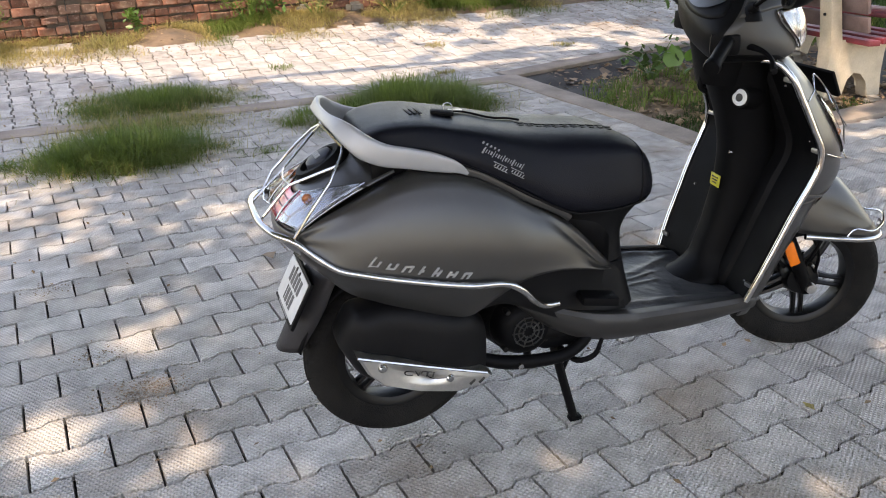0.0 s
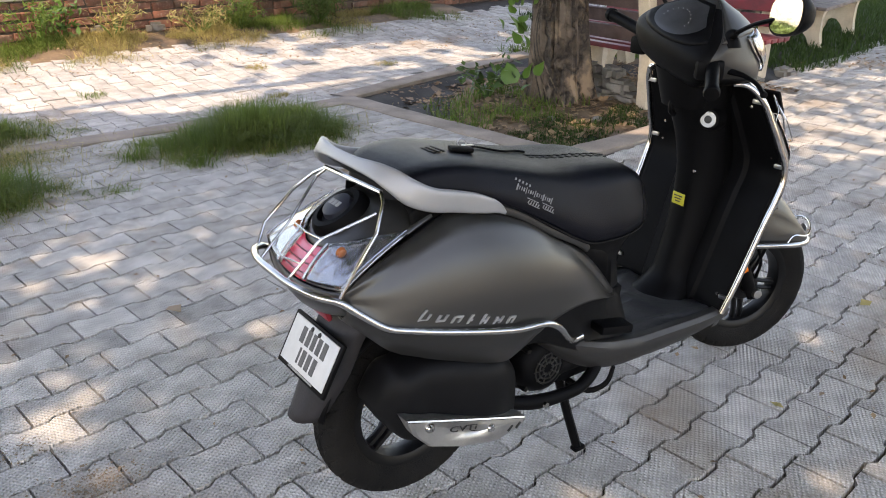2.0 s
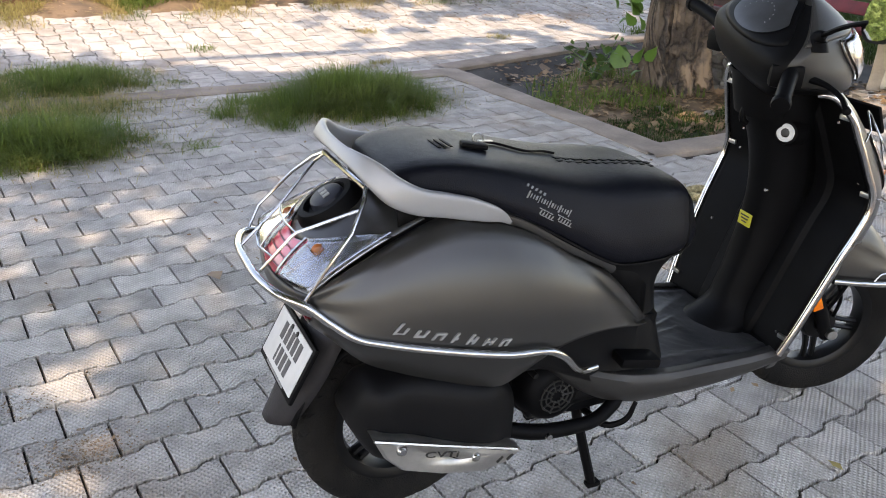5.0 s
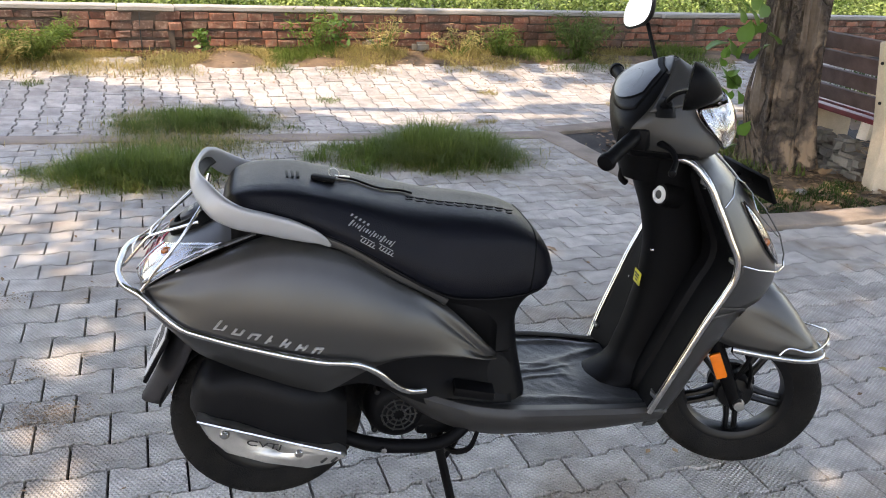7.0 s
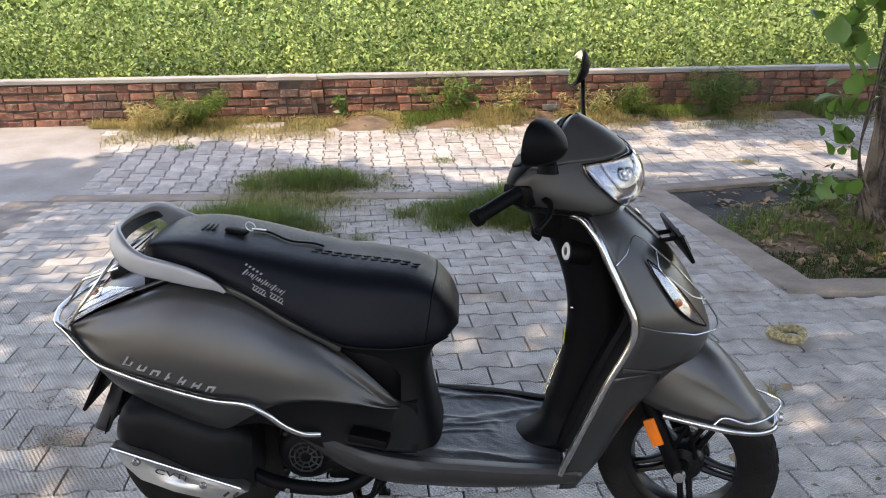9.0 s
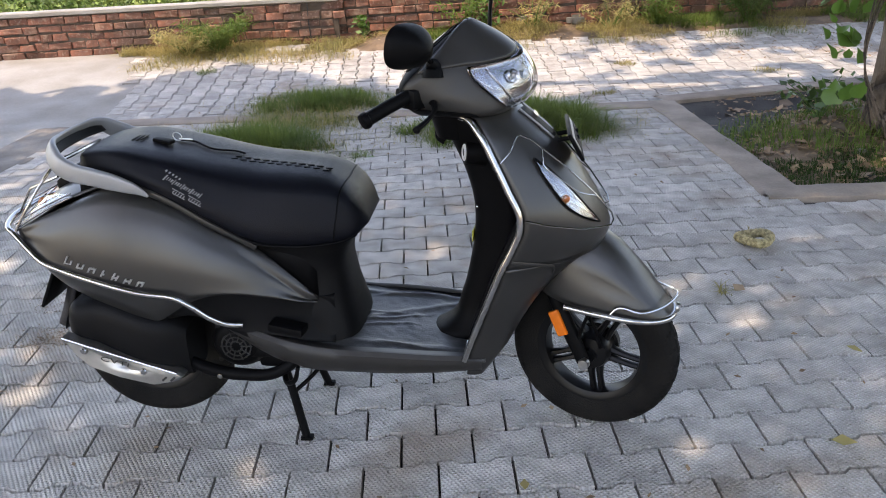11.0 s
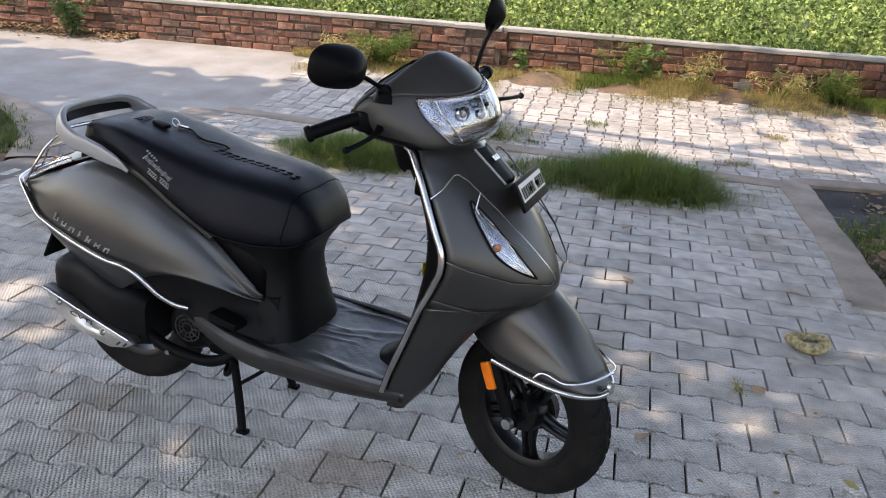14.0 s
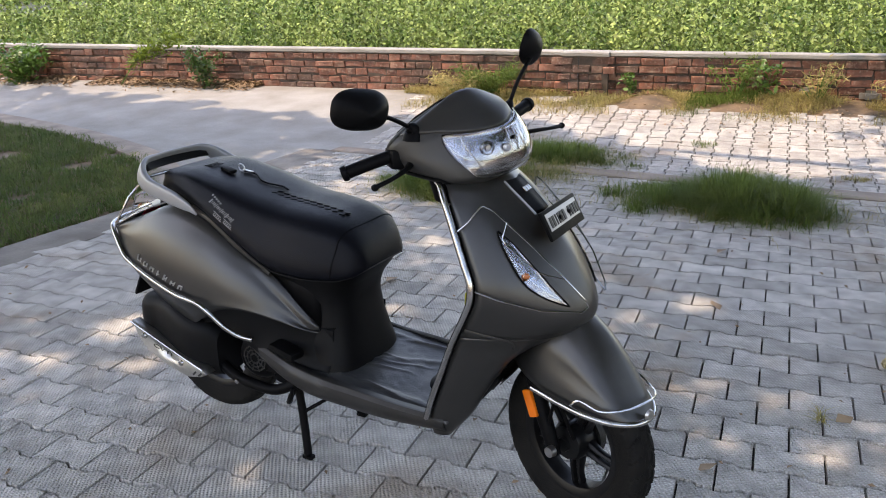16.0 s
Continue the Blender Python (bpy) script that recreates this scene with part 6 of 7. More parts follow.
def tuft(cx, cy, rx, ry, n, h):
    """A feathery tuft: clumps of arching blades, thick in the middle and ragged outside."""
    heads = R.normal(0, 1, (80, 2)) * (0.5 * rx, 0.5 * ry)
    k = R.integers(0, 80, n)
    p = heads[k] + R.normal(0, 0.05, (n, 2)) * R.choice((0.6, 1.0, 1.9), (n, 1))
    tall = R.uniform(0.35, 1.15, 80)[k] * np.exp(-0.6 * ((p[:, 0] / rx) ** 2 + (p[:, 1] / ry) ** 2))
    x, y = p[:, 0] + cx, p[:, 1] + cy
    z = np.array([level(a, b) - 0.012 for a, b in zip(x, y)])
    tagged(blades("grass_patch", np.stack([x, y, z], 1), h * tall, GRASS, R, 0.0044, 1.9), "feathery green grass tuft growing through the pavers", "grass", kind="stuff")
    q = R.normal(0, 1, (1500, 2)) * (0.62 * rx, 0.62 * ry)
    tagged(blades("dry_blades", [(cx + a, cy + b, level(cx + a, cy + b)) for a, b in q], 0.08, DRYGRASS, R, 0.0026, 3.0), "dry bent blades round the foot of the tuft", "dry grass", kind="stuff")


tuft(1.12, 3.36, 0.6, 0.38, 15000, 0.25)
tuft(-0.62, 2.98, 0.5, 0.32, 13000, 0.2)
tuft(-0.45, 4.2, 0.5, 0.38, 10000, 0.16)
tuft(-0.5, 3.6, 0.5, 0.25, 2600, 0.08)
pts = []
while len(pts) < 80000:
    x, y = R.uniform(-7.5, -2.33), R.uniform(-1.6, 3.4)
    if inside(x - 0.1 * noise.noise((x * 5, y * 5, 1)), y - 0.14 * noise.noise((x * 4, y * 4, 2)), LAWN) and noise.noise((x * 2, y * 2, 4)) > -0.45 and R.uniform() < (1.25 - 0.17 * abs(x + 2.3)):
        pts.append((x, y, soil(x, y) - 0.005))
tagged(blades("lawn", pts, 0.065, LAWNGRASS, R, 0.006, 1.6), "rough shaded green lawn", "grass", kind="stuff")
# weeds and dry grass along the wall
pts, dry = [], []
while len(pts) + len(dry) < 21000:
    s, b = R.uniform(-1.7, 6.3), -abs(R.normal(0.0, 0.45))
    p = WALL_C + WALL_D * s + WALL_N * b
    if b < -1.0 or noise.noise((p.x * 1.6, p.y * 2.4, 8)) < -0.08:
        continue
    (pts if noise.noise((p.x * 1.2, p.y * 1.2, 3)) > 0.22 + 0.12 * (s < 1) - 0.34 * (s > 3.5) else dry).append((p.x, p.y, max(level(p.x, p.y), soil(p.x, p.y)) - 0.01))
tagged(blades("weeds_green", pts, 0.12, GRASS, R, 0.004, 1.9), "green weeds at the foot of the wall", "weeds", kind="stuff")
tagged(blades("weeds_dry", dry, 0.11, DRYGRASS, R, 0.0045, 2.4), "dry yellow grass at the foot of the wall", "dry grass", kind="stuff")


def bush(at, h, w, n, size, material, label, stems=5, long=1.8):
    x0, y0 = at
    root = tagged(empty("weed_bush", (x0, y0, level(x0, y0))), label, "weed")
    tips = []
    for i in range(stems):
        a, l = R.uniform(0, 2 * math.pi), h * R.uniform(0.6, 1.1)
        e = np.array((w * R.uniform(0.3, 1) * math.cos(a), w * R.uniform(0.3, 1) * math.sin(a), l))
        mid = e * 0.5 + np.array((0, 0, 0.1 * h))
        part("stem", tube([(0, 0, -0.02), mid, e], [0.006, 0.004, 0.002], 5, 8), VINE, root)
        tips.append(cr([(0, 0, 0), mid, e], 12))
    cs = []
    for i in range(n):
        t = tips[R.integers(len(tips))]
        k = min(11, int(12 * R.beta(2.5, 1.3)))
        cs.append(t[k] + R.normal(0, 0.05 * h / 0.4, 3))
    leaves("foliage", np.maximum(cs, (-9, -9, 0.01)), size, material, R, 0.6, long, root)
    return root


def by_wall(s, b):
    p = WALL_C + WALL_D * s + WALL_N * b
    return (p.x, p.y)


bush(by_wall(-0.7, -0.4), 0.3, 0.42, 2200, 0.009, GRASS, "wiry half-dry weed at the wall", 22, 9)
bush(by_wall(-0.95, -0.45), 0.25, 0.5, 1500, 0.009, DRYGRASS, "wiry dry weed at the wall", 18, 9)
bush(by_wall(0.75, -0.15), 0.26, 0.14, 90, 0.035, VINE, "small leafy weed against the wall")
bush(by_wall(1.75, -0.25), 0.4, 0.3, 420, 0.016, GRASS, "loose half-dry weed against the wall", 12, 4)
bush(by_wall(2.0, -0.15), 0.36, 0.16, 110, 0.04, VINE, "thin leafy weed against the wall", 6)
bush(by_wall(2.45, -0.25), 0.36, 0.3, 420, 0.012, DRYGRASS, "wiry straw-coloured weed at the wall", 14, 6)
bush(by_wall(3.2, -0.4), 0.26, 0.3, 500, 0.011, DRYGRASS, "half-dry weed near the wall", 14, 7)
bush(by_wall(3.7, -0.3), 0.28, 0.34, 800, 0.01, GRASS, "feathery green weed near the wall", 16, 8)
bush(by_wall(4.6, -0.4), 0.42, 0.45, 1500, 0.012, LAWNGRASS, "tall dark green weed clump at the wall", 22, 9)
bush(by_wall(-4.2, -0.3), 0.42, 0.24, 520, 0.034, LEAF, "dark leafy bush at the wall foot", 10)
bush(by_wall(-7.05, -0.4), 0.46, 0.5, 1300, 0.04, VINE, "pale green bush at the wall", 14)
sap = tagged(empty("sapling", (*by_wall(-5.5, -0.3), level(*by_wall(-5.5, -0.3)))), "bright yellow-green sapling leaning along the wall", "sapling")
for i in range(4):
    tip = np.array((0.75 + 0.17 * i, 0.1 - 0.03 * i, 0.42 + 0.07 * i))
    arc = cr([(0.0, 0.0, -0.02), tip * (0.45, 0.5, 0.75), tip], 22)
    part("stem", tube(arc, [0.007, 0.004, 0.002], 5), VINE, sap)
    cs = np.repeat(arc[7:], 9, axis=0) + R.normal(0, 1, (9 * len(arc[7:]), 3)) * (0.05, 0.05, 0.035)
    leaves("foliage", cs, 0.026, SAPLING, R, 0.5, 3.2, sap)
pts = []
while len(pts) < 5200:
    s0, b = R.uniform(-8.0, -2.2), -abs(R.normal(0.02, 0.2))
    p = by_wall(s0, b)
    if noise.noise((p[0] * 1.7, p[1] * 1.7, 5.0)) > -0.25 + 0.5 * (s0 > -3.6):
        pts.append((*p, level(*p) + 0.005 + 0.05 * R.uniform() * math.exp(b * 7)))
tagged(leaves("leaf_drift", pts, 0.03, LITTER, R, 0.3, 1.6), "drift of dry brown leaves and crumbs at the wall foot", "fallen leaves", kind="stuff")
bush((3.02, 3.42), 0.28, 0.25, 110, 0.045, LEAF, "leafy weed beside the tree", 6)
for x, y in ((-1.75, 5.2), (0.55, 4.95), (1.72, 4.35), (2.0, 5.3), (3.1, 5.0)):
    tagged(blades("small_tuft", patch(x, y, 0.13, 0.1, 160, edge=0.2), 0.05, DRYGRASS if x > 1.6 else GRASS, R, 0.004, 1.2), "small low weed tuft in a joint", "weed", kind="stuff")
# fallen leaves
def litter(name, region, n, size, label, lift=0.004):
    pts = []
    while len(pts) < n:
        x, y = R.uniform(region[0], region[1]), R.uniform(region[2], region[3])
        z = soil(x, y) if not paved(x, y) else level(x, y)
        pts.append((x, y, max(z, soil(x, y)) + lift))
    tagged(leaves(name, pts, size, LITTER, R, 0.25, 1.7), label, "fallen leaves", kind="stuff")


litter("leaf_litter_bed", (2.45, 5.2, 2.2, 4.2), 3800, 0.028, "dry brown leaves scattered over the soil bed", 0.012)
litter("leaf_litter_bed_large", (2.45, 4.6, 2.3, 4.1), 240, 0.05, "large curled dry leaves on the soil bed", 0.02)
litter("leaf_litter_paving", (-2.0, 4.0, -1.2, 4.5), 420, 0.013, "small dry leaves on the pavers")
litter("leaf_litter_wall", (-7.0, 5.4, 5.3, 6.9), 3200, 0.018, "dry leaves and chaff along the wall", 0.02)
pts = [(9.0 + 0.95 * a - 0.2 * b, 1.75 - 0.3 * a + 0.24 * b) for a, b in R.normal(0, 1, (4200, 2))]
tagged(leaves("leaf_pile", [(x, y, level(x, y) + 0.004 + 0.008 * R.uniform()) for x, y in pts], 0.028, LITTER, R, 0.2, 1.7), "low drift of dry brown leaves on the pavers", "fallen leaves", kind="stuff")
for x, y, sz, m in ((1.36, 1.65, 0.05, LITTER), (1.23, 2.4, 0.045, LITTER), (1.14, -0.31, 0.03, DRYGRASS), (-0.09, 1.29, 0.06, LITTER), (2.0, -0.1, 0.035, DRYGRASS), (2.2, 0.4, 0.035, DRYGRASS), (1.94, 0.86, 0.04, LITTER), (0.2, 2.7, 0.05, VINE), (3.2, -0.42, 0.07, DRYGRASS), (4.3, 0.3, 0.06, DRYGRASS), (3.7, 0.6, 0.05, LITTER)):
    tagged(leaves("fallen_leaf", [(x, y, level(x, y) + 0.006)], [sz], m, R, 0.12, 1.8), "single fallen leaf lying on the pavers", "leaf", group="fallen leaves")
for x, y, rx, n in ((-0.58, 0.45, 0.13, 420), (-0.72, 0.72, 0.09, 120), (-0.9, 1.3, 0.1, 90)):
    q = R.normal(0, 0.5 * rx, (n, 2)) * (1.0, 0.7)
    tagged(leaves("dirt_patch", [(x + a, y + b, level(x + a, y + b) + 0.003) for a, b in q], 0.006, SAND_PALE, R, 0.3, 1.3), "crumbs of brown dirt caught on the pavers", "dirt", kind="stuff")
p = patch(3.1, 2.5, 1.0, 0.42, 3200)
p[:, 2] = [soil(x, y) for x, y, z in p]
tagged(blades("bed_grass", p, 0.045, SHADE_GRASS, R, 0.005, 1.0), "sparse low grass at the front of the bed", "grass", kind="stuff")
p = patch(2.95, 3.2, 0.75, 0.8, 1300)
p[:, 2] = [soil(x, y) for x, y, z in p]
tagged(blades("bed_weeds", p, 0.09, GRASS, R, 0.006, 1.0), "low green weeds between the leaves in the bed", "weeds", kind="stuff")
verge = []
while len(verge) < 30000:
    x, y = R.uniform(5.9, 13.5), R.uniform(2.5, 6.5)
    if y > 2.72 + 0.2 * (x - 6.4) + 0.12 * noise.noise((x * 2, y * 2, 0)) and not math.hypot(x - 8.6, y - 5.2) < 0.4:
        verge.append((x, y, soil(x, y)))
tagged(blades("verge_grass", verge, 0.11, SHADE_GRASS, R, 0.01, 0.9), "green grass along the path, coloured dark for shade", "grass", kind="stuff")
p = patch(6.0, 4.9, 1.6, 1.0, 4000)
p[:, 2] = [soil(x, y) for x, y, z in p]
tagged(blades("bench_grass", p, 0.12, GRASS, R, 0.008, 0.9), "shaded green grass behind the benches", "grass", kind="stuff")
straw_ring = tagged(empty("straw_ring", (2.107, 1.313, 0)), "coiled ring of dry yellow straw on the pavers", "straw")
for i in range(3):
    ring = []
    for a in np.linspace(0, 2 * math.pi, 90)[:-1]:
        k = 11 * a + 2.094 * i
        rr = 0.056 + 0.006 * math.sin(3 * a) + 0.011 * math.cos(k)
        ring.append((1.1 * rr * math.cos(a), rr * math.sin(a), 0.024 + 0.011 * math.sin(k) + 0.004 * math.sin(2 * a)))
    part("strand", tube(ring + ring[:1], 0.0098, 7), STRAW, straw_ring)
leaves("chaff", [(0.06 * math.cos(a) * R.uniform(0.8, 1.5), 0.055 * math.sin(a) * R.uniform(0.8, 1.5), R.uniform(0.005, 0.04)) for a in R.uniform(0, 6.28, 24)], 0.009, STRAW, R, 0.6, 3.0, straw_ring)["kind"] = "stuff"
twig = tagged(empty("fallen_twig", (3.3, 1.22, 0), 75), "thin bent dry twig lying on the pavers", "twig")
part("twig_stem", tube([(-0.2, 0.05, 0.006), (-0.05, 0.0, 0.01), (0.08, -0.05, 0.006), (0.22, -0.04, 0.008)], 0.004, 6, 20), BARK, twig)
part("twig_fork", tube([(-0.05, 0.0, 0.01), (0.03, 0.05, 0.012), (0.14, 0.06, 0.006)], 0.003, 6, 12), BARK, twig)

G = np.random.default_rng(77)
tagged(blades("dry_sprig", [(1.87 + a, 0.82 + b, 0.0) for a, b in G.normal(0, 0.012, (34, 2))], 0.055, DRYGRASS, G, 0.003, 1.6), "small dry sprig in a paver joint", "weed", kind="stuff")
tagged(leaves("fallen_leaf", [(1.61, 0.38, 0.006)], [0.05], LITTER, G, 0.12, 1.5), "single fallen leaf lying on the pavers", "leaf", group="fallen leaves")
q = np.stack([G.uniform(-1.0, 1.5, 2600), 6.72 + G.normal(0, 0.22, 2600)], 1)
q[:, 1] += 0.12 * q[:, 0]
q = [(x, y, soil(x, y) + 0.004) for x, y in q if -0.85 < beyond(x, y) < -0.02]
tagged(blades("dry_mat", q, 0.07, DRYGRASS, G, 0.004, 3.2), "flattened dry straw on the earth below the wall", "dry grass", kind="stuff")
tagged(leaves("straw_chaff", [(x + 0.02, y, z + 0.01) for x, y, z in q[::2]], 0.022, LITTER, G, 0.3, 1.7), "dry leaf crumbs on the earth below the wall", "fallen leaves", kind="stuff")

# ---- tree with a vine ----
tree = tagged(empty("tree", (3.47, 3.14, 0)), "old tree with rough brown furrowed bark", "tree")
rows = []
for z in np.r_[np.linspace(-0.12, 0.5, 18), np.linspace(0.53, 3.6, 60)]:
    r0 = 0.215 + 0.1 * math.exp(-(z + 0.1) / 0.16) - 0.012 * z
    row = []
    for a in np.linspace(0, 2 * math.pi, 145)[:-1]:
        q = Vector((math.cos(a) * 2.6, math.sin(a) * 2.6, z * 0.5))
        r = r0 * (1 + 0.16 * noise.noise(q * 0.7) + 0.14 * abs(noise.noise(q * 2.2)) + 0.16 * abs(noise.noise(Vector((q.x * 4, q.y * 4, q.z * 2.5)))) - 0.13 + 0.05 * math.sin(5 * a + 2 * z) * math.exp(-z))
        row.append((-0.035 * z + r * math.cos(a), 0.02 * z + r * math.sin(a), z))
    rows.append(row)
part("trunk", grid(rows, True, True), BARK, tree, "furrowed brown trunk")
limbs = []
for i, (dx, dy, dz) in enumerate(((-3.2, -1.4, 2.6), (-2.0, -3.8, 2.9), (0.6, -4.2, 2.6), (2.6, -2.4, 2.7), (1.5, 1.6, 2.8), (-0.9, 0.8, 3.2), (-4.6, -2.7, 2.8), (-5.7, -1.5, 2.9), (-2.7, -2.3, 3.0), (-4.2, -0.9, 3.1), (2.6, -0.8, 2.7), (3.9, -1.9, 2.6), (3.6, -3.4, 2.5), (-6.7, -0.5, 2.9), (-2.4, 1.9, 2.9), (-1.2, -1.5, 2.5), (-1.4, 2.2, 2.9), (-0.4, 2.3, 2.8), (-0.8, -4.3, 2.8), (0.9, -5.2, 2.7), (0.8, 0.3, 2.6), (1.9, 0.7, 2.8), (0.3, 1.2, 2.9), (1.2, -1.0, 2.6), (-2.9, 2.3, 2.7), (-1.9, 2.6, 2.8))):
    path = [(-0.1, 0.06, 3.2), (-0.1 + dx * 0.35, 0.06 + dy * 0.35, 3.2 + dz * 0.55), (dx, dy, 3.2 + dz)]
    part("limb", tube(path, [0.13, 0.08, 0.03], 10, 14), BARK, tree)
    limbs.append(np.array(path[-1]))
vine = tagged(empty("vine", (3.2, 3.02, 0)), "green leafy creeper climbing the trunk", "vine")
for i in range(4):
    part("vine_stem", tube([(0.0 + 0.02 * i, -0.06 * i, 0.0), (-0.08 - 0.02 * i, -0.05 * i + 0.05, 0.45), (-0.02 - 0.04 * i, -0.05 * i, 0.9), (0.03 - 0.05 * i, -0.06 * i, 1.5)], 0.005, 6, 24), BARK, vine)
cs = np.stack([R.normal(-0.2, 0.08, 130), R.normal(0.04, 0.1, 130), np.where(R.uniform(0, 1, 130) < 0.72, R.normal(1.2, 0.25, 130), R.uniform(0.1, 0.8, 130))], 1)


def ivy(c, size, rng):
    """One lobed leaf with a folded midrib and a drooping tip."""
    out = [(0.0, -0.5), (0.32, -0.52), (0.5, -0.2), (0.42, 0.12), (0.2, 0.3), (0.0, 0.62), (-0.2, 0.3), (-0.42, 0.12), (-0.5, -0.2), (-0.32, -0.52)]
    m = Matrix.Translation(c) @ Matrix.Rotation(rng.uniform(0, 6.28), 4, "Z") @ Matrix.Rotation(rng.uniform(0.3, 1.4), 4, "X") @ Matrix.Rotation(rng.normal(0, 0.5), 4, "Y")
    vs = [tuple(m @ Vector((size * x, size * y, size * (0.35 * abs(x) - 0.3 * y * y)))) for x, y in out] + [tuple(m @ Vector((0, 0, 0)))]
    raw("leaf", vs, [(i, (i + 1) % 10, 10) for i in range(10)], VINE, vine, True)


for c in cs[:64]:
    ivy(c, 0.105 * R.uniform(0.5, 1.4), R)


def crown(tree_ob, centres, spread, n, seed, size=0.09):
    """A crown of leaf clumps round the limbs' ends, with gaps between the clumps."""
    r = np.random.default_rng(seed)
    pts = []
    for c in centres:
        k = int(n / len(centres))
        sub = np.array(c) + r.normal(0, 1, (26, 3)) * np.array((spread, spread, spread * 0.35))
        pick = sub[r.integers(0, 26, k)]
        pts.append(pick + r.normal(0, 1, (k, 3)) * np.array((0.42, 0.42, 0.25)))
    pts = np.concatenate(pts)
    w = pts + np.array(tree_ob.matrix_world.translation)
    # leaves are cut by where their shadows land (ex, ey): ragged fieldward, loose over the path
    ex, ey = w[:, 0] + w[:, 2] * 0.41, w[:, 1] + w[:, 2] * 0.34
    wide = np.array([noise.noise((a * 3.2, b * 3.2, 6.0)) for a, b in zip(ex, ey)])
    fine = np.array([noise.noise((a * 4.2, b * 4.2, 2.0)) for a, b in zip(ex, ey)])
    speck = np.array([noise.noise((a * 7.5, b * 7.5, 9.0)) for a, b in zip(ex, ey)])
    edge = 4.3 + 0.45 * wide + 0.55 * np.clip(0.7 - ex, 0, 2.2) - 0.9 * np.clip(-1.6 - ex, 0, 0.9)
    keep = (ey < edge) | ((ex > 1.5) & (fine > 0.16) & (wide > -0.25)) | ((ex > 3.0) & (ey < 4.6)) | ((ex > 3.2) & (ey > 5.8)) | (ex > 6.6)
    band = (ex + ey > 4.6 + 0.6 * wide) & (ex + ey < 7.4 + 0.6 * wide) & (ex > 3.0) & (ey < 2.7) & (ey > -2.5)
    keep &= ~(band & (fine + 0.6 * speck > -0.03))
    thin = (ex > 1.45 + 0.6 * wide) & (ex + ey < 4.5) & (ey < 1.3 + 0.6 * wide) & (ey > -2.0)
    keep &= ~(thin & (np.random.default_rng(seed + 100).uniform(0, 1, len(ex)) < 0.5))
    # a wide opening made over the path in front of the scooter to brighten the paving
    keep &= ~((np.hypot(w[:, 0] - 3.2, w[:, 1] + 0.7) < 1.7 + 0.5 * wide) & (np.random.default_rng(seed + 200).uniform(0, 1, len(ex)) < 0.8))
    for gx, gy, gr in SUN_GAPS:
        keep &= (ex - gx) ** 2 + (ey - gy) ** 2 > (0.7 * gr + 0.04) ** 2
    leaves("crown", pts[keep], size, LEAF, r, 0.5, 2.1, tree_ob)


# holes cut in the crowns where spots of sun should land: x, y, radius
SUN_GAPS = ((-0.82, 0.3, 0.13), (-0.47, 0.08, 0.08), (-0.59, 0.75, 0.09), (1.28, 1.63, 0.1), (1.92, 0.62, 0.06), (0.95, -0.6, 0.06), (1.1, -0.64, 0.05), (0.42, -0.29, 0.08), (-1.2, 1.1, 0.1), (-0.2, 1.9, 0.08))
crown(tree, [l for l in limbs], 0.95, 100290, 3)


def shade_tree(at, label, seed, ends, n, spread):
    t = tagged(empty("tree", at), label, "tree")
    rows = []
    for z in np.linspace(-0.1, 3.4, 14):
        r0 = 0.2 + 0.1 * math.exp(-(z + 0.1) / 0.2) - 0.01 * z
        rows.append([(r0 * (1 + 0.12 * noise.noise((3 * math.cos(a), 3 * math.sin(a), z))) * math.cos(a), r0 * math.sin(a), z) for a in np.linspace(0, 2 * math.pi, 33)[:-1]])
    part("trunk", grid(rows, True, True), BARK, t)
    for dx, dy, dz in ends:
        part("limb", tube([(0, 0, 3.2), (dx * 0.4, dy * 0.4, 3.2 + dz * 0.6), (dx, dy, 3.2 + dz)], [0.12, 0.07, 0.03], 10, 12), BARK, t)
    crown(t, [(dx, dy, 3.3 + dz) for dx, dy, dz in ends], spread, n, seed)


# trees out of view, added only to shade the paving, lawn and benches
shade_tree((-3.2, -5.2, 0), "unseen tree with a broad green crown, added for shade", 21, ((1.6, 2.6, 2.2), (0.2, 3.4, 2.6), (3.4, 1.6, 2.4), (-2.4, 2.6, 2.3), (0.5, 0.3, 3.0), (3.6, 3.4, 2.4)), 32000, 1.0)
shade_tree((3.6, -4.6, 0), "unseen tree across the path, added for shade", 33, ((-2.4, 1.8, 2.5), (0.2, 2.4, 2.2), (2.8, 1.6, 2.5), (-0.8, -0.6, 3.0), (4.8, 2.6, 2.4)), 5000, 1.0)
shade_tree((8.6, 5.2, 0), "unseen tree beyond the benches, added for shade", 44, ((-2.0, -1.2, 2.3), (0.3, -2.4, 2.6), (-2.4, 1.0, 2.5), (1.6, 0.6, 2.7), (-2.9, -3.6, 2.4), (-1.2, -3.9, 2.5)), 34000, 1.0)

shade_tree((-10.5, -0.5, 0), "unseen tree beyond the lawn, added for shade", 55, ((4.2, 2.2, 2.4), (3.2, 3.4, 2.7), (5.4, 3.4, 2.6), (2.0, 1.0, 2.8), (4.6, -0.4, 2.5), (1.0, 3.6, 2.6)), 24000, 0.95)


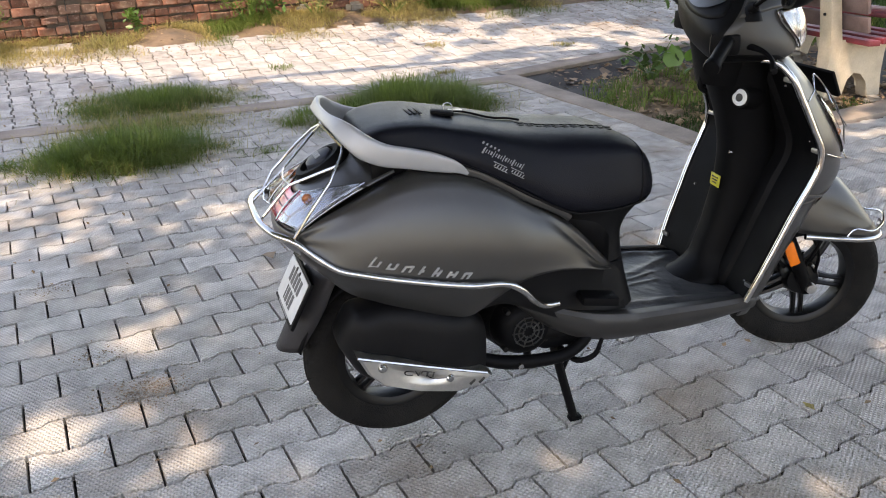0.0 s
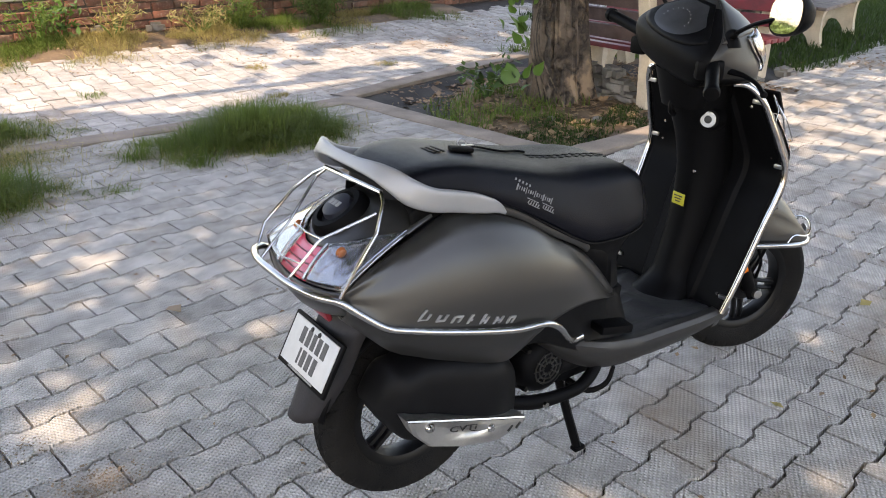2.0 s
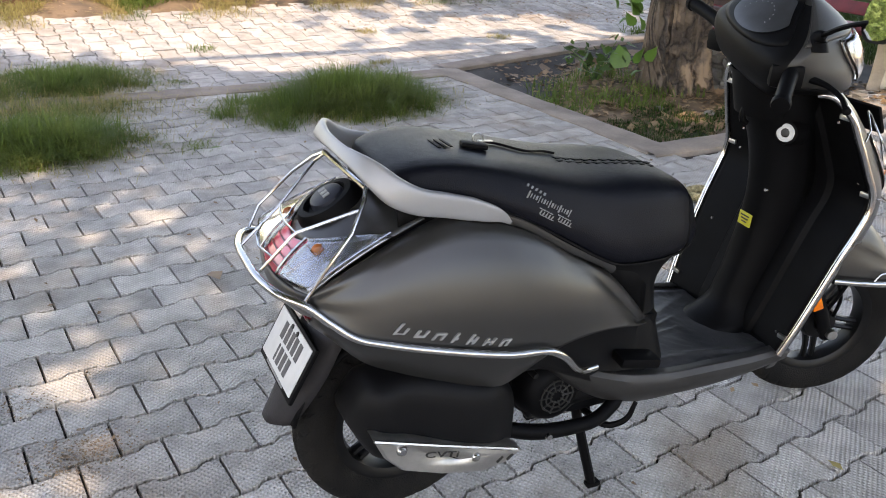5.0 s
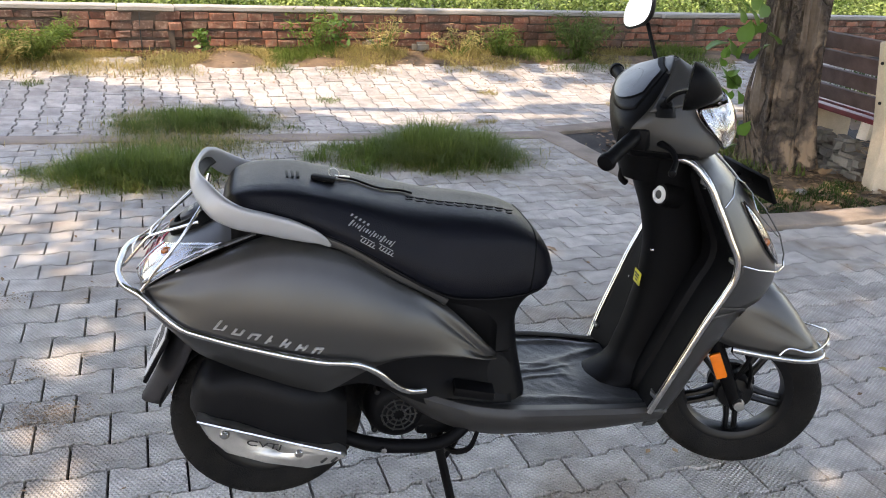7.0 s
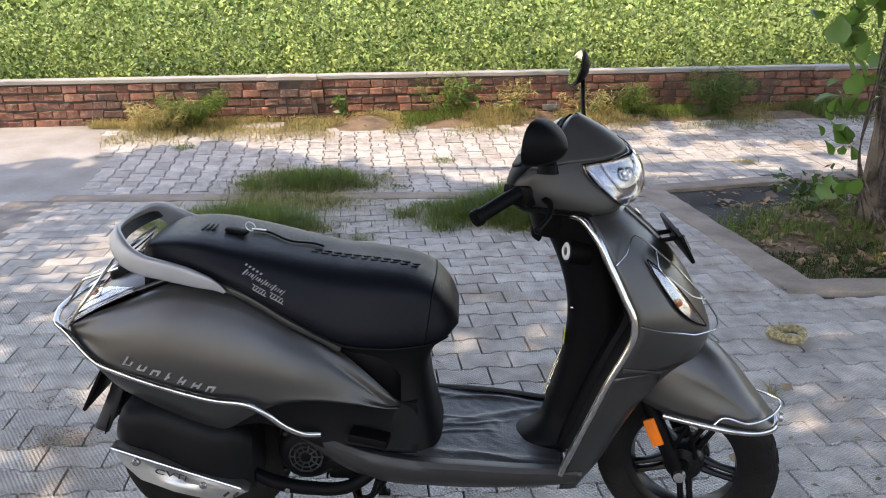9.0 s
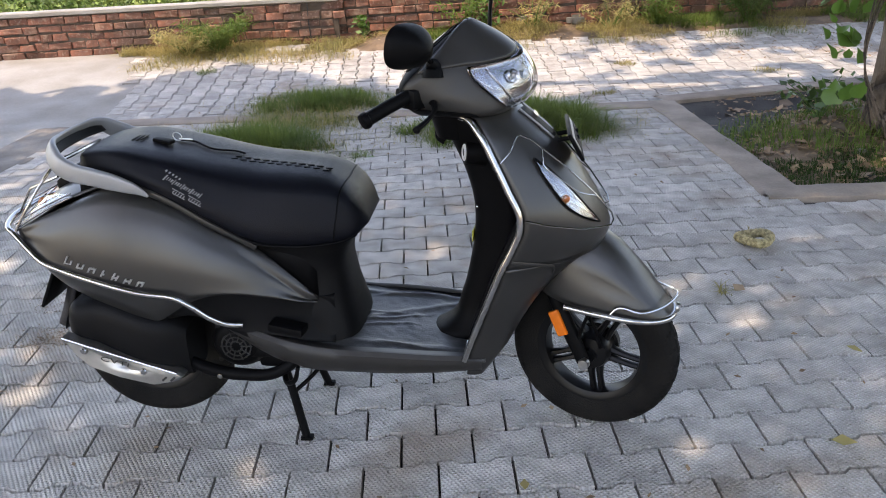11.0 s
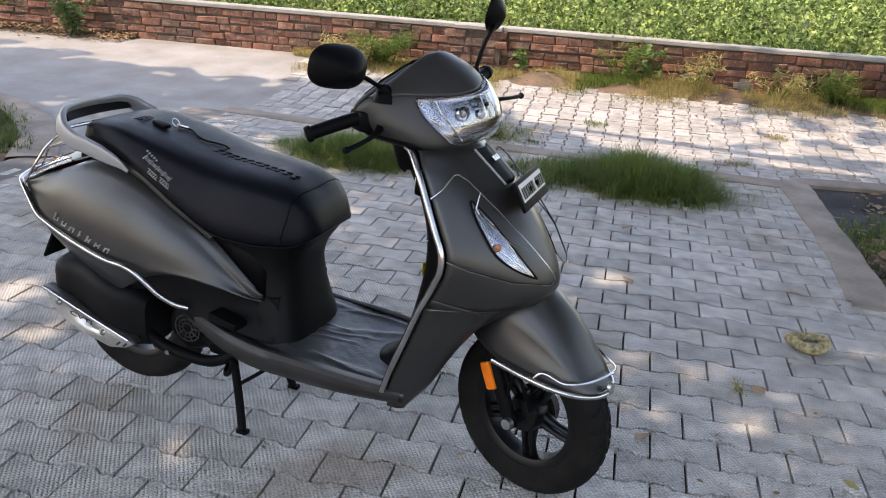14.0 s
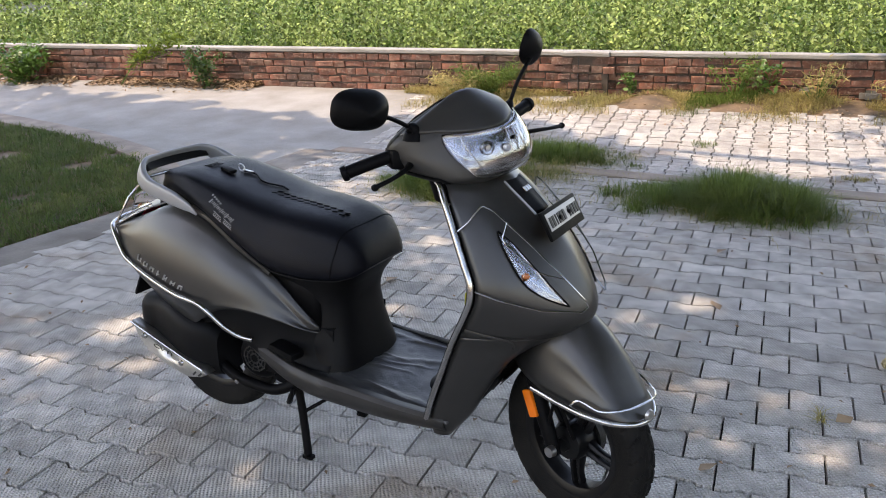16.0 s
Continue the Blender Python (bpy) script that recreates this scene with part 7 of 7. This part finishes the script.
# ---- benches ----
def bench(at, rz, paint, label, back=None, long=1.8, half=0.65):
    """A slatted bench, long along its own x, facing its own -y, on two cast frames with an arch and a post for the back."""
    t = tagged(empty("bench", at, rz), label, "bench", "park benches")
    for i in range(4):
        part("seat_slat", block(long, 0.095, 0.035, pose(0, -0.4 + 0.115 * i, 0.425 - 0.005 * i, 3), 0.006), paint, t)
    for i in range(4):
        part("back_slat", block(long, 0.03, 0.1, pose(0, 0.02 + 0.028 * i, 0.53 + 0.118 * i, -13), 0.006), back or paint, t)
    for k in (-half, half):
        b = bmesh.new()
        prof = [(-0.40, 0), (-0.28, 0), (-0.25, 0.12), (-0.19, 0.18), (-0.12, 0.19), (-0.07, 0.15), (-0.04, 0.05), (-0.04, 0), (0.11, 0), (0.12, 0.42), (0.22, 0.94), (0.14, 0.95), (0.045, 0.5), (0.03, 0.405), (-0.39, 0.40), (-0.36, 0.3), (-0.36, 0.16)]
        f = [b.verts.new((k - 0.05, y, z)) for y, z in prof]
        g = [b.verts.new((k + 0.05, y, z)) for y, z in prof]
        b.faces.new(f)
        b.faces.new(g[::-1])
        for i in range(len(prof)):
            j = (i + 1) % len(prof)
            b.faces.new((f[i], f[j], g[j], g[i]))
        bmesh.ops.bevel(b, geom=b.edges[:], offset=0.008, segments=1, affect="EDGES")
        fr = part("leg_frame", b, CREAM, t, "cream concrete leg frame with an arch", smooth=False)
        for z in (0.58, 0.82):
            part("bolt", moved(lathe([(0.0, 0.006), (0.009, 0.004), (0.011, -0.004)], 10), Matrix.Translation((k, 0.16 + 0.2 * (z - 0.58), z))), DARK, fr)
    return t


bench((3.88, 3.04, -0.06), 92, REDPAINT, "short bench with a dark red seat, brown back slats, cream legs", DULLPAINT, 1.36, 0.44)
bench((5.32, 3.445, -0.07), -80, REDPAINT, "faded red slatted bench on cream concrete legs")
bench((7.9, 3.95, -0.03), 16, WOODGREY, "weathered brown bench on concrete legs, in shade")


def stone(x, y, s, z=None, flat=0.6, long=1.0, rz=0.0):
    b = bmesh.new()
    bmesh.ops.create_cube(b, size=2 * s)
    bmesh.ops.bevel(b, geom=b.edges[:], offset=0.5 * s, segments=2, affect="EDGES")
    bmesh.ops.subdivide_edges(b, edges=b.edges[:], cuts=1)
    for v in b.verts:
        v.co = v.co * (1 + 0.3 * noise.noise(v.co * (0.9 / s) + Vector((7 * x, 5 * y, 3 * s))))
        v.co.x *= long
        v.co.z *= flat
    z = soil(x, y) + s * flat * 0.75 if z is None else z
    tagged(part("stone", moved(b, Matrix.Translation((x, y, z)) @ Matrix.Rotation(rz, 4, "Z")), STONE), "rough pale rubble stone heaped beside the bench", "stone", group="rubble stones")


rs = random.Random(9)
for layer in range(3):
    for i in range(4 - layer):
        stone(3.86 + 0.05 * rs.uniform(-1, 1), 2.78 + 0.21 * i + 0.1 * layer + rs.uniform(-0.03, 0.03), rs.uniform(0.07, 0.095), 0.0 + 0.088 * layer, 0.58, 1.45, 1.45 + rs.uniform(-0.35, 0.35))
for x, y, s in ((4.1, 2.42, 0.06), (3.98, 2.36, 0.035), (4.62, 2.5, 0.075), (4.75, 2.6, 0.06), (4.9, 2.62, 0.05), (5.75, 2.72, 0.08), (5.92, 2.85, 0.06), (5.3, 2.7, 0.06), (3.3, 2.55, 0.03), (3.05, 2.75, 0.03), (1.64, 6.85, 0.09), (1.1, 6.75, 0.07)):
    stone(x, y, s)

# ---- crop field behind the wall ----
rows = [[(x, y, -0.12 + 0.03 * noise.noise((x, y, 0))) for y in np.r_[np.arange(4.6, 20, 0.8), 30, 60, 120, 300]] for x in np.r_[-300, -100, -50, np.arange(-24, 30, 1.2), 50, 100, 300]]
rows = [[(x, y + 0.161 * max(-30, min(30, x)) + 2.4, z) for x, y, z in r] for r in rows]
tagged(part("field_floor", grid(rows), FIELD), "green field floor under the crop", "field", kind="structure")
F = np.random.default_rng(17)


def crop(d0, d1, n, per, size, hgt, x0, x1):
    """Plants at random places in a strip d0..d1 behind the wall; leaves in a dome over each."""
    s = F.uniform(x0, x1, n)
    d = d0 + (d1 - d0) * F.uniform(0, 1, n) ** 0.8
    h = hgt * F.uniform(0.5, 1.25, n) * np.array([0.62 if noise.noise((a * 0.9, b * 0.9, 3.0)) < -0.12 else 1.0 for a, b in zip(s, d)])
    k = np.repeat(np.arange(n), per)
    a, q = F.uniform(0, 2 * math.pi, n * per), np.sqrt(F.uniform(0, 1, n * per))
    rad = 0.21 + 0.004 * (d[k] - 0.5)
    z = h[k] * (1 - 0.72 * q**2) * F.uniform(0.4, 1.08, n * per)
    px = s[k] + rad * q * np.cos(a)
    pd = d[k] + rad * q * np.sin(a)
    w = np.array(WALL_C)[None] + px[:, None] * np.array(WALL_D)[None] + pd[:, None] * np.array(WALL_N)[None]
    w[:, 2] = z - 0.1
    return w, size


for i, (d0, d1, n, per, size, hgt, x0, x1) in enumerate(((0.45, 4.0, 300, 190, 0.048, 0.95, -11, 13), (4.0, 10.0, 1200, 80, 0.068, 0.88, -15, 18), (10, 26, 3400, 24, 0.11, 0.87, -24, 30), (26, 80, 7000, 9, 0.3, 0.95, -60, 70), (80, 260, 6000, 6, 0.9, 1.5, -200, 220))):
    w, sz = crop(d0, d1, n, per, size, hgt, x0, x1)
    tagged(leaves("crop_rows", w, sz, CROP, F, 0.75, 1.25), "dense green leafy crop in full sun", "crop", kind="stuff")

# single pavers nearest the scooter
for x, y, a in single:
    o = new("paver", paver_me)
    o.parent = pavement
    o.matrix_basis = paver_pose(x, y, a)
